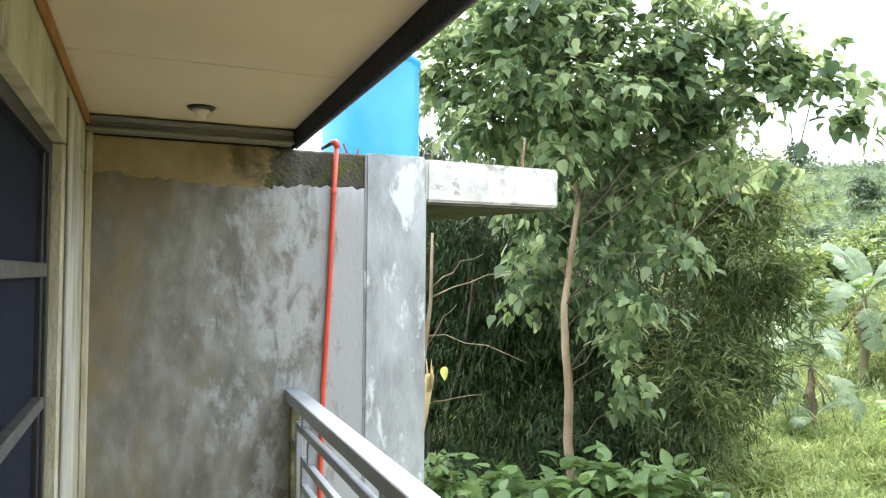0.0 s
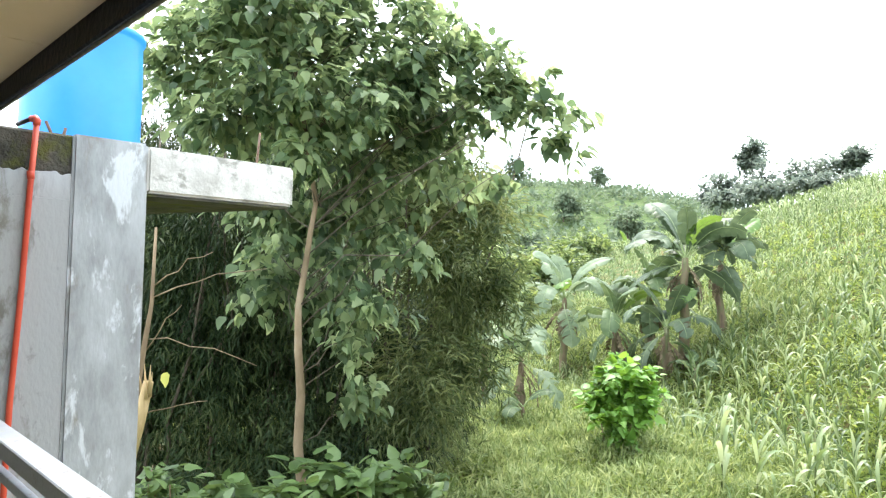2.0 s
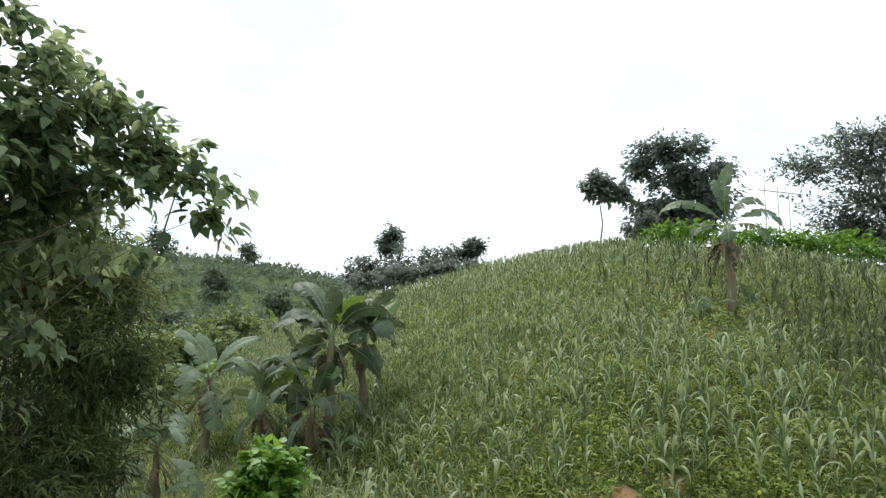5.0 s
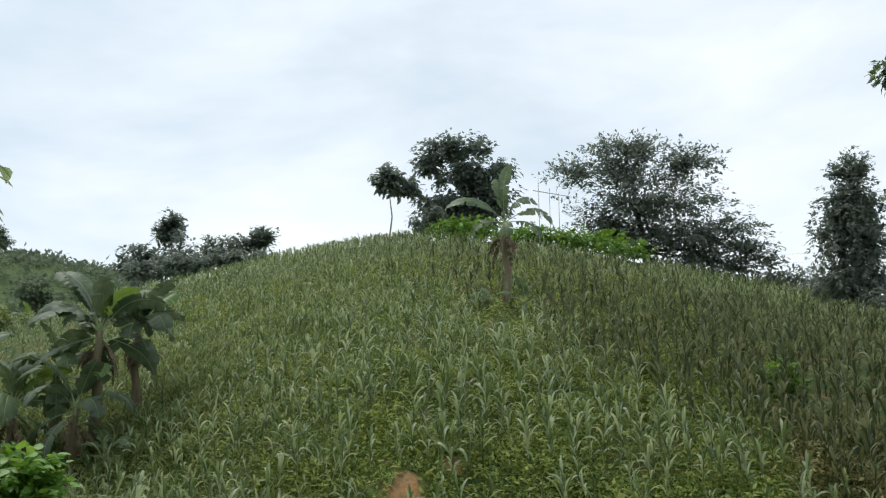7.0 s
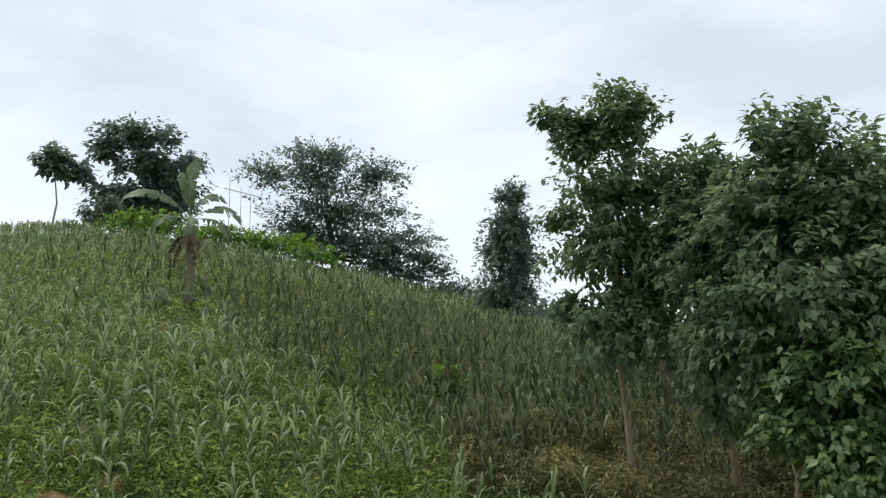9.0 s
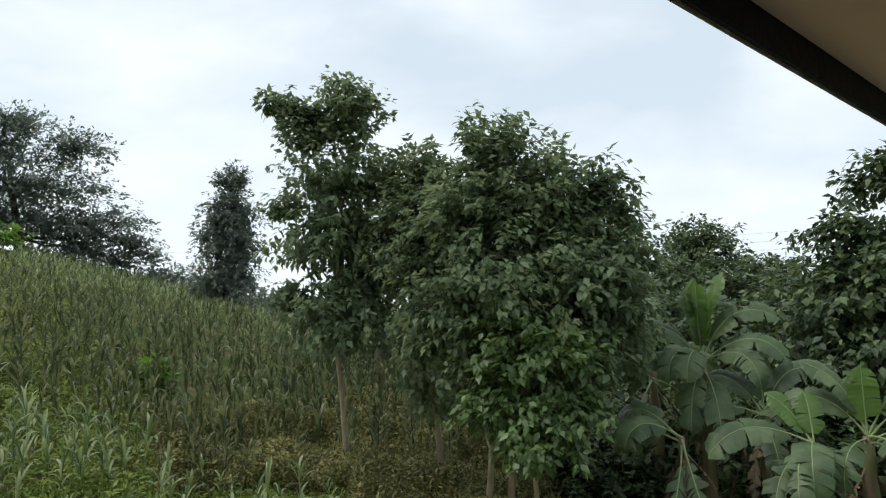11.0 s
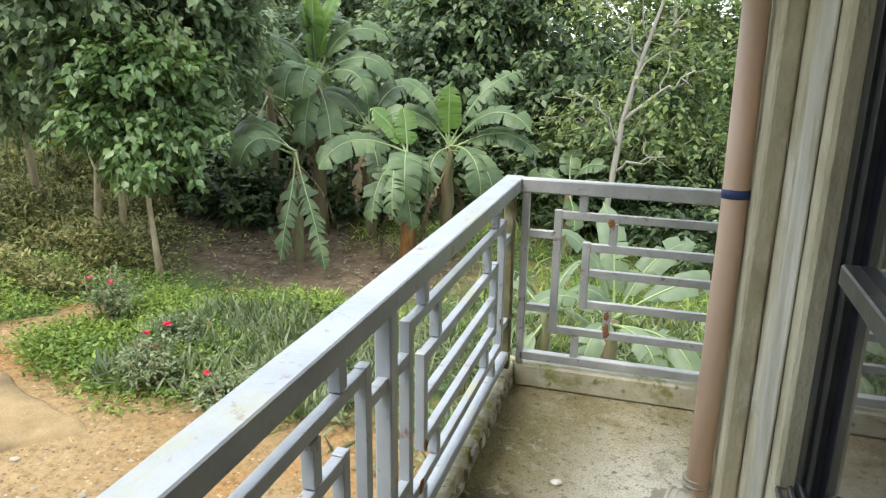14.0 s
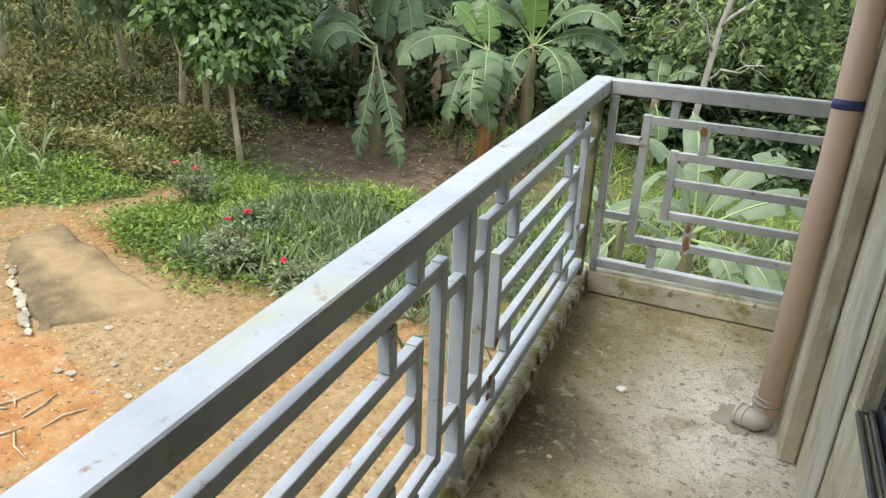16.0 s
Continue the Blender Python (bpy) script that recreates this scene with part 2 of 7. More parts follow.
BAND = surface("pale_window_band", [(0.3, (0.42, 0.40, 0.345)), (0.7, (0.59, 0.57, 0.525))], 4, 0.8, 0.15, 40, stretch=(1, 1, 0.3), stain=(0.31, 0.285, 0.215), stain_scale=3, stain_at=(0.5, 0.62))
SOFFIT = surface("tan_ceiling_board", [(0.3, (0.62, 0.52, 0.40)), (0.7, (0.70, 0.60, 0.48))], 1.2, 0.8, 0.05, 30, stain=(0.52, 0.42, 0.30), stain_scale=2.2, stain_at=(0.6, 0.9))
FASCIA = surface("dark_fascia", [(0.3, (0.004, 0.008, 0.020)), (0.7, (0.010, 0.016, 0.034))], 6, 0.6, 0.3, 40, spec=0.2, stain=(0.03, 0.034, 0.045), stain_scale=13, stain_at=(0.70, 0.76))
ORANGE_TRIM = surface("orange_trim_paint", [(0.3, (0.26, 0.105, 0.025)), (0.7, (0.38, 0.17, 0.05))], 8, 0.7, 0.3, 60)
BEAM = surface("grey_timber", [(0.3, (0.12, 0.12, 0.10)), (0.7, (0.24, 0.245, 0.22))], 5, 0.8, 0.3, 60, stretch=(0.4, 6, 6))
BLUE = surface("blue_plastic", [(0.3, (0.05, 0.27, 0.70)), (0.7, (0.085, 0.36, 0.80))], 2, 0.35, 0.04, 20, leaf=0.3)
RED_PIPE = surface("red_pipe", [(0.3, (0.55, 0.06, 0.03)), (0.7, (0.68, 0.10, 0.05))], 6, 0.45, 0.05, 60)
ORANGE_PVC = surface("faded_orange_pvc", [(0.3, (0.60, 0.395, 0.285)), (0.7, (0.70, 0.50, 0.385))], 4, 0.5, 0.08, 60, stretch=(1, 1, 0.3), stain=(0.66, 0.54, 0.46), stain_scale=2, stain_at=(0.45, 0.8))
PVC_TOP = surface("orange_pvc", [(0.3, (0.34, 0.135, 0.05)), (0.7, (0.47, 0.21, 0.09))], 4, 0.5, 0.08, 60, stain=(0.5, 0.42, 0.34), stain_scale=1.8, stain_at=(0.56, 0.72))
GREY_PVC = surface("grey_pvc", [(0.3, (0.30, 0.275, 0.225)), (0.7, (0.45, 0.42, 0.36))], 5, 0.6, 0.2, 50, stain=(0.20, 0.165, 0.115), stain_scale=14, stain_at=(0.55, 0.68))
TIE = surface("blue_tie", [(0.3, (0.02, 0.04, 0.14)), (0.7, (0.03, 0.06, 0.2))], 9, 0.5, 0.1)
BLACK = surface("black_aluminium", [(0.3, (0.012, 0.012, 0.014)), (0.7, (0.03, 0.03, 0.035))], 12, 0.4, 0.05, 80)
WORN_BLACK = surface("worn_black_aluminium", [(0.3, (0.05, 0.048, 0.045)), (0.7, (0.12, 0.115, 0.11))], 12, 0.45, 0.1, 80)
CEMENT = surface("pale_cement", [(0.3, (0.25, 0.225, 0.17)), (0.7, (0.36, 0.335, 0.27))], 9, 0.9, 0.4, 50)
WHITE = surface("white_plastic", [(0.3, (0.6, 0.58, 0.52)), (0.7, (0.75, 0.73, 0.68))], 8, 0.5, 0.05)
VENT = surface("brown_vent", [(0.3, (0.12, 0.09, 0.06)), (0.7, (0.22, 0.17, 0.12))], 8, 0.7, 0.1)
CRUMBS = surface("earth_crumbs", [(0.2, (0.11, 0.068, 0.034)), (0.5, (0.22, 0.15, 0.08)), (0.85, (0.34, 0.25, 0.15))], 3, 0.95, 0.2, island=1.0)
KERB_STONE = surface("grey_kerb_stone", [(0.3, (0.22, 0.205, 0.155)), (0.5, (0.36, 0.345, 0.285)), (0.7, (0.50, 0.485, 0.42))], 22, 0.9, 0.5, 70, vary=0.5, stain=(0.19, 0.19, 0.06), stain_scale=14, stain_at=(0.52, 0.62))
STONE = surface("pale_stone", [(0.3, (0.19, 0.155, 0.11)), (0.7, (0.36, 0.32, 0.25))], 9, 0.85, 0.3, vary=0.6)
STEELBAR = surface("rusty_rebar", [(0.3, (0.10, 0.06, 0.04)), (0.7, (0.2, 0.12, 0.08))], 20, 0.8, 0.3)
# near-black wall colour stands in for the dimness behind the glass
ROOM_SHADE = surface("room_painted_dark", [(0.3, (0.012, 0.012, 0.016)), (0.7, (0.02, 0.02, 0.025))], 2, 0.9, 0)

BARK = surface("pale_bark", [(0.3, (0.15, 0.105, 0.062)), (0.55, (0.26, 0.19, 0.12)), (0.8, (0.36, 0.29, 0.2))], 5, 0.9, 0.5, 30, stretch=(1, 1, 0.35))
BARK_DARK = surface("dark_bark", [(0.3, (0.07, 0.055, 0.04)), (0.7, (0.15, 0.12, 0.09))], 5, 0.9, 0.5, 25, stretch=(1, 1, 0.4))
BARK_GREY = surface("grey_bark", [(0.3, (0.2, 0.185, 0.15)), (0.7, (0.36, 0.34, 0.29))], 5, 0.9, 0.4, 25, stretch=(1, 1, 0.4))
BARK_TAN = surface("tan_bark", [(0.3, (0.25, 0.20, 0.125)), (0.55, (0.40, 0.33, 0.215)), (0.8, (0.54, 0.47, 0.34))], 9, 0.9, 0.5, 30, stretch=(1, 1, 0.4))
BARK_PALE = surface("pale_branch_bark", [(0.3, (0.32, 0.30, 0.24)), (0.7, (0.50, 0.48, 0.40))], 5, 0.9, 0.4, 25, stretch=(1, 1, 0.4))
SPLINTER = surface("splintered_wood", [(0.3, (0.38, 0.26, 0.12)), (0.7, (0.58, 0.44, 0.24))], 12, 0.85, 0.6, 60, stretch=(1, 1, 0.2))
YELLOW_LEAF = leafy("yellow_leaf", (0.34, 0.40, 0.10), (0.42, 0.47, 0.13), (0.48, 0.53, 0.17), 0.5, 0.4)
LEAF_BIG = leafy("heart_leaves", (0.058, 0.105, 0.048), (0.14, 0.215, 0.10), (0.31, 0.405, 0.20), 0.4, 0.58, spec=0.38, island=0.75)
LEAF_UNDER = leafy("shrub_leaves", (0.05, 0.10, 0.03), (0.10, 0.175, 0.055), (0.175, 0.28, 0.088), 0.42, 0.38)
# bamboo leaves with the clump's inner shade put into their colour
LEAF_BAMBOO_SHADED = leafy("shaded_bamboo_leaves", (0.010, 0.024, 0.009), (0.026, 0.050, 0.016), (0.07, 0.095, 0.03), 0.6, 0.22, spec=0.2)
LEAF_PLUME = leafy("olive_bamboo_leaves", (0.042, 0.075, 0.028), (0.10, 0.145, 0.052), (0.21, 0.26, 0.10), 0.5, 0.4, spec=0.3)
LEAF_ROW = leafy("row_tree_leaves", (0.062, 0.104, 0.053), (0.13, 0.192, 0.093), (0.245, 0.32, 0.158), 0.55, 0.45, spec=0.25, island=0.4)
# greyed and bluish: distance haze mixed into the leaf colour
LEAF_FAR_HAZED = leafy("hazed_far_leaves", (0.09, 0.12, 0.096), (0.135, 0.175, 0.13), (0.19, 0.235, 0.17), 0.5, 0.5, spec=0.45)
# leaf colour lowered to give the deep shade inside the woods
LEAF_WOODS_SHADED = leafy("shaded_woods_leaves", (0.028, 0.052, 0.022), (0.062, 0.105, 0.042), (0.14, 0.205, 0.08), 0.45, 0.3, spec=0.35, island=0.8)
LEAF_BUSHY = leafy("light_bush_leaves", (0.05, 0.092, 0.032), (0.11, 0.175, 0.056), (0.235, 0.32, 0.11), 0.5, 0.4, island=0.8)
LEAF_BRIGHT = leafy("bright_shrub_leaves", (0.06, 0.15, 0.025), (0.12, 0.27, 0.045), (0.20, 0.39, 0.075), 0.42, 0.4)
CORN_YOUNG = leafy("young_corn", (0.074, 0.126, 0.042), (0.165, 0.245, 0.092), (0.32, 0.40, 0.21), 0.38, 0.40, scale=0.5, spec=0.45, island=1.0)
VALLEY_GRASS = leafy("valley_grass", (0.095, 0.15, 0.045), (0.19, 0.265, 0.092), (0.32, 0.39, 0.165), 0.55, 0.40, scale=1.2, spec=0.25, island=0.8)
FIELD_WEEDS = leafy("field_weeds", (0.075, 0.096, 0.03), (0.165, 0.195, 0.062), (0.32, 0.32, 0.13), 0.6, 0.36, scale=1.4, spec=0.25, island=1.1)
# paler leaf colour carries the haze over the far hillside
LEAF_HAZE = leafy("hazed_scrub_leaves", (0.075, 0.115, 0.07), (0.11, 0.16, 0.09), (0.17, 0.22, 0.13), 0.7, 0.3, spec=0.2)
CORN_OLD = leafy("ripening_corn", (0.045, 0.07, 0.026), (0.095, 0.135, 0.05), (0.20, 0.235, 0.105), 0.5, 0.3, scale=0.6, spec=0.3, island=1.1)
BANANA = leafy("banana_leaf", (0.046, 0.082, 0.034), (0.084, 0.138, 0.056), (0.165, 0.235, 0.105), 0.45, 0.3, scale=2.6, island=0.3, bump=0.15, spec=0.35)
BANANA_PALE = leafy("pale_banana_leaf", (0.088, 0.138, 0.07), (0.145, 0.21, 0.112), (0.225, 0.295, 0.17), 0.45, 0.34, scale=2.6, island=0.3, bump=0.15, spec=0.35)
BANANA_DARK = leafy("dark_banana_leaf", (0.038, 0.066, 0.034), (0.07, 0.11, 0.054), (0.14, 0.195, 0.10), 0.48, 0.24, scale=2.6, island=0.12, bump=0.15, spec=0.35)
BANANA_NEW = leafy("young_banana_leaf", (0.065, 0.13, 0.03), (0.10, 0.195, 0.042), (0.15, 0.265, 0.065), 0.35, 0.4, scale=2, island=0.2)
MIDRIB = surface("banana_midrib", [(0.3, (0.19, 0.25, 0.10)), (0.7, (0.28, 0.35, 0.16))], 3, 0.5, 0.05)
PSEUDOSTEM = surface("banana_stem", [(0.25, (0.06, 0.045, 0.03)), (0.45, (0.17, 0.12, 0.075)), (0.6, (0.13, 0.15, 0.06)), (0.8, (0.32, 0.28, 0.2))], 5, 0.75, 0.3, 30, stretch=(1.6, 1.6, 0.35))
STEM_ORANGE = surface("dry_orange_sheath", [(0.3, (0.05, 0.035, 0.02)), (0.48, (0.20, 0.09, 0.025)), (0.7, (0.36, 0.17, 0.045))], 6, 0.85, 0.3, 30, stretch=(1.6, 1.6, 0.4))
DRY_LEAF = surface("dry_banana_leaf", [(0.3, (0.09, 0.065, 0.04)), (0.7, (0.21, 0.165, 0.10))], 4, 0.9, 0.3, 30, island=0.5)
GRASS = leafy("weeds", (0.08, 0.145, 0.028), (0.155, 0.25, 0.052), (0.27, 0.37, 0.09), 0.6, 0.38, scale=0.9, spec=0.3, island=0.9)
HERBS = leafy("field_herbs", (0.088, 0.142, 0.034), (0.178, 0.265, 0.066), (0.31, 0.395, 0.12), 0.6, 0.42, scale=1.1, spec=0.25, island=1.0)
STRAP = leafy("strap_leaves", (0.06, 0.095, 0.04), (0.12, 0.17, 0.072), (0.24, 0.295, 0.15), 0.45, 0.3, scale=0.8, spec=0.4, island=0.8)
LITTER = surface("dry_litter", [(0.3, (0.09, 0.07, 0.05)), (0.7, (0.25, 0.20, 0.145))], 4, 0.95, 0.2, island=0.6)
FLOWER = surface("red_petals", [(0.3, (0.55, 0.03, 0.05)), (0.7, (0.75, 0.08, 0.10))], 9, 0.5, 0, leaf=0.2)


def glass_mat():
    m = bpy.data.materials.new("dark_window_glass")
    m.use_nodes = True
    b = m.node_tree.nodes["Principled BSDF"]
    b.inputs["Base Color"].default_value = (0.010, 0.012, 0.022, 1)
    b.inputs["Roughness"].default_value = 0.02
    b.inputs["Transmission Weight"].default_value = 0.3
    b.inputs["IOR"].default_value = 1.62
    return m


GLASS = glass_mat()
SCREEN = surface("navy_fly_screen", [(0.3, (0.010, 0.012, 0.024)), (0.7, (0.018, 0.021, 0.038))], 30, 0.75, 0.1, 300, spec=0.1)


def ground_mat():
    m = bpy.data.materials.new("red_earth_and_grass")
    m.use_nodes = True
    nt = m.node_tree
    b = nt.nodes["Principled BSDF"]
    geo = nt.nodes.new("ShaderNodeNewGeometry")
    at = nt.nodes.new("ShaderNodeVertexColor")
    at.layer_name = "cover"

    at2 = nt.nodes.new("ShaderNodeVertexColor")
    at2.layer_name = "clay"

    def noise_ramp(scale, pts, detail=8):
        n = nt.nodes.new("ShaderNodeTexNoise")
        n.inputs["Scale"].default_value, n.inputs["Detail"].default_value, n.inputs["Roughness"].default_value = scale, detail, 0.65
        nt.links.new(geo.outputs["Position"], n.inputs["Vector"])
        r = nt.nodes.new("ShaderNodeValToRGB")
        while len(r.color_ramp.elements) < len(pts):
            r.color_ramp.elements.new(0.5)
        for e, (p, c) in zip(r.color_ramp.elements, pts):
            e.position, e.color = p, (*c, 1)
        nt.links.new(n.outputs["Fac"], r.inputs["Fac"])
        return n, r

    _, earth = noise_ramp(0.8, [(0.22, (0.25, 0.115, 0.036)), (0.36, (0.24, 0.137, 0.055)), (0.47, (0.225, 0.152, 0.074)), (0.8, (0.285, 0.212, 0.118))])
    _, crumb = noise_ramp(17, [(0.32, (0.62, 0.58, 0.54)), (0.5, (1.0, 1.0, 1.0)), (0.72, (1.3, 1.26, 1.2))], 10)
    mul = nt.nodes.new("ShaderNodeMixRGB")
    mul.blend_type = 'MULTIPLY'
    mul.inputs["Fac"].default_value = 1.0
    nt.links.new(earth.outputs["Color"], mul.inputs["Color1"])
    nt.links.new(crumb.outputs["Color"], mul.inputs["Color2"])
    _, damp = noise_ramp(3.5, [(0.35, (0.085, 0.06, 0.038)), (0.55, (0.15, 0.11, 0.07)), (0.7, (0.24, 0.18, 0.115))])
    _, green = noise_ramp(0.7, [(0.3, (0.04, 0.072, 0.024)), (0.55, (0.075, 0.112, 0.036)), (0.75, (0.125, 0.14, 0.055))])
    _, litter = noise_ramp(5, [(0.3, (0.06, 0.042, 0.028)), (0.55, (0.13, 0.095, 0.06)), (0.8, (0.22, 0.17, 0.11))])
    sep = nt.nodes.new("ShaderNodeSeparateColor")
    nt.links.new(at.outputs["Color"], sep.inputs[0])
    n4, edge = noise_ramp(2.2, [(0.35, (0, 0, 0)), (0.65, (1, 1, 1))])

    def masked(chan, c1, c2):
        ad = nt.nodes.new("ShaderNodeMath")
        ad.operation = 'MULTIPLY_ADD'
        nt.links.new(n4.outputs["Fac"], ad.inputs[0])
        ad.inputs[1].default_value = 0.9
        nt.links.new(chan, ad.inputs[2])
        mr = nt.nodes.new("ShaderNodeMapRange")
        mr.inputs["From Min"].default_value, mr.inputs["From Max"].default_value = 0.85, 1.08
        nt.links.new(ad.outputs[0], mr.inputs["Value"])
        mx = nt.nodes.new("ShaderNodeMixRGB")
        nt.links.new(mr.outputs[0], mx.inputs["Fac"])
        nt.links.new(c1, mx.inputs["Color1"])
        nt.links.new(c2, mx.inputs["Color2"])
        return mx.outputs["Color"]

    _, clay = noise_ramp(6, [(0.35, (0.25, 0.11, 0.038)), (0.5, (0.30, 0.15, 0.06)), (0.68, (0.34, 0.21, 0.105))], 10)
    sep2 = nt.nodes.new("ShaderNodeSeparateColor")
    nt.links.new(at2.outputs["Color"], sep2.inputs[0])
    c = masked(sep2.outputs["Red"], mul.outputs["Color"], clay.outputs["Color"])
    c = masked(sep.outputs["Red"], c, damp.outputs["Color"])
    c = masked(sep.outputs["Green"], c, green.outputs["Color"])
    c = masked(sep.outputs["Blue"], c, litter.outputs["Color"])
    nt.links.new(c, b.inputs["Base Color"])
    b.inputs["Roughness"].default_value = 0.95
    b.inputs["Specular IOR Level"].default_value = 0.2
    n5 = nt.nodes.new("ShaderNodeTexNoise")
    n5.inputs["Scale"].default_value, n5.inputs["Detail"].default_value = 9, 10
    nt.links.new(geo.outputs["Position"], n5.inputs["Vector"])
    bp = nt.nodes.new("ShaderNodeBump")
    bp.inputs["Strength"].default_value, bp.inputs["Distance"].default_value = 0.7, 0.08
    nt.links.new(n5.outputs["Fac"], bp.inputs["Height"])
    nt.links.new(bp.outputs[0], b.inputs["Normal"])
    return m


GROUND = ground_mat()


def path_mat():
    m = bpy.data.materials.new("old_path_cement")
    m.use_nodes = True
    nt = m.node_tree
    b = nt.nodes["Principled BSDF"]
    geo = nt.nodes.new("ShaderNodeNewGeometry")
    at = nt.nodes.new("ShaderNodeVertexColor")
    at.layer_name = "sand"
    ramps = []
    for scale, pts in ((7, ((0.3, (0.06, 0.042, 0.02)), (0.5, (0.105, 0.074, 0.036)), (0.7, (0.18, 0.128, 0.064)))), (5, ((0.3, (0.19, 0.128, 0.058)), (0.55, (0.25, 0.175, 0.086)), (0.75, (0.31, 0.225, 0.118))))):
        n = nt.nodes.new("ShaderNodeTexNoise")
        n.inputs["Scale"].default_value, n.inputs["Detail"].default_value, n.inputs["Roughness"].default_value = scale, 10, 0.68
        nt.links.new(geo.outputs["Position"], n.inputs["Vector"])
        r = nt.nodes.new("ShaderNodeValToRGB")
        r.color_ramp.elements.new(0.5)
        for e, (p, c) in zip(r.color_ramp.elements, pts):
            e.position, e.color = p, (*c, 1)
        nt.links.new(n.outputs["Fac"], r.inputs["Fac"])
        ramps.append(r)
    mx = nt.nodes.new("ShaderNodeMixRGB")
    nt.links.new(at.outputs["Color"], mx.inputs["Fac"])
    nt.links.new(ramps[0].outputs["Color"], mx.inputs["Color1"])
    nt.links.new(ramps[1].outputs["Color"], mx.inputs["Color2"])
    nt.links.new(mx.outputs["Color"], b.inputs["Base Color"])
    b.inputs["Roughness"].default_value = 0.9
    h = nt.nodes.new("ShaderNodeTexNoise")
    h.inputs["Scale"].default_value, h.inputs["Detail"].default_value = 30, 8
    nt.links.new(geo.outputs["Position"], h.inputs["Vector"])
    bp = nt.nodes.new("ShaderNodeBump")
    bp.inputs["Strength"].default_value, bp.inputs["Distance"].default_value = 0.5, 0.03
    nt.links.new(h.outputs["Fac"], bp.inputs["Height"])
    nt.links.new(bp.outputs[0], b.inputs["Normal"])
    return m


PATH_CEMENT = path_mat()


# ---- building helpers ----
def polar(bearing, r):
    a = radians(bearing)
    return (-math.sin(a) * r, math.cos(a) * r)


def link_mesh(name, V, T=None, Q=None, material=None, parent=None, smooth=False):
    """One mesh object from arrays of corners, triangles and quads."""
    me = bpy.data.meshes.new(name)
    V = np.asarray(V, dtype=np.float32)
    T = np.zeros((0, 3), np.int32) if T is None or len(T) == 0 else np.asarray(T, np.int32)
    Q = np.zeros((0, 4), np.int32) if Q is None or len(Q) == 0 else np.asarray(Q, np.int32)
    me.vertices.add(len(V))
    me.vertices.foreach_set("co", V.ravel())
    loops = np.concatenate([T.ravel(), Q.ravel()])
    me.loops.add(len(loops))
    me.loops.foreach_set("vertex_index", loops)
    starts = np.concatenate([np.arange(len(T)) * 3, len(T) * 3 + np.arange(len(Q)) * 4]).astype(np.int32)
    me.polygons.add(len(starts))
    me.polygons.foreach_set("loop_start", starts)
    if smooth:
        me.polygons.foreach_set("use_smooth", np.ones(len(starts), bool))
    me.update(calc_edges=True)
    me.validate()
    if material:
        me.materials.append(material)
    ob = new(name, me)
    if parent:
        ob.parent = parent
    return ob


class Bag:
    """Collects pieces of one mesh."""

    def __init__(self):
        self.v, self.t, self.q, self.n = [], [], [], 0

    def add(self, V, T=None, Q=None):
        V = np.asarray(V, float).reshape(-1, 3)
        if T is not None and len(T):
            self.t.append(np.asarray(T, int) + self.n)
        if Q is not None and len(Q):
            self.q.append(np.asarray(Q, int) + self.n)
        self.v.append(V)
        self.n += len(V)
        return self

    def link(self, name, material, parent=None, smooth=False):
        return link_mesh(name, np.concatenate(self.v), np.concatenate(self.t) if self.t else None,
                         np.concatenate(self.q) if self.q else None, material, parent, smooth)


def thing(name, label, category, at=(0, 0, 0), group="", kind=""):
    ob = new(name)
    ob.location = at
    ob.empty_display_size = 0.1
    return tagged(ob, label, category, group, kind)


def part(name, bm, material, parent, label=""):
    me = bpy.data.meshes.new(name)
    bm.to_mesh(me)
    bm.free()
    me.materials.append(material)
    ob = new(name, me)
    ob.parent = parent
    if label:
        ob["label"] = label
    return ob


def box_bm(lo, hi, bevel=0.004, seg=1):
    bm = bmesh.new()
    c = [(a + b) / 2 for a, b in zip(lo, hi)]
    s = [max(b - a, 1e-4) for a, b in zip(lo, hi)]
    bmesh.ops.create_cube(bm, size=1, matrix=Matrix.LocRotScale(c, None, s))
    if bevel:
        bmesh.ops.bevel(bm, geom=list(bm.edges), offset=min(bevel, min(s) * 0.3), segments=seg, affect='EDGES')
    return bm


def structure(name, lo, hi, material, label, category, bevel=0.006):
    ob = part(name, box_bm(lo, hi, bevel), material, None)
    return tagged(ob, label, category, kind="structure")


def tube_arrays(pts, radii, seg=8, cap=True):
    pts = [Vector(p) for p in pts]
    V, Q, T = [], [], []
    side = None
    for i, p in enumerate(pts):
        d = (pts[min(i + 1, len(pts) - 1)] - pts[max(i - 1, 0)]).normalized()
        if side is None:
            side = d.orthogonal().normalized()
        side = (side - d * side.dot(d)).normalized()
        up = d.cross(side)
        for k in range(seg):
            a = 2 * math.pi * k / seg
            V.append(p + (side * math.cos(a) + up * math.sin(a)) * radii[i])
    for i in range(len(pts) - 1):
        for k in range(seg):
            a, b = i * seg + k, i * seg + (k + 1) % seg
            Q.append((a, b, b + seg, a + seg))
    if cap:
        for i, flip in ((0, True), (len(pts) - 1, False)):
            V.append(pts[i])
            c = len(V) - 1
            for k in range(seg):
                a, b = i * seg + k, i * seg + (k + 1) % seg
                T.append((c, b, a) if flip else (c, a, b))
    return np.array([tuple(v) for v in V]), T, Q


def tube(name, pts, radii, material, parent=None, seg=12, smooth=True):
    return Bag().add(*tube_arrays(pts, radii, seg)).link(name, material, parent, smooth)


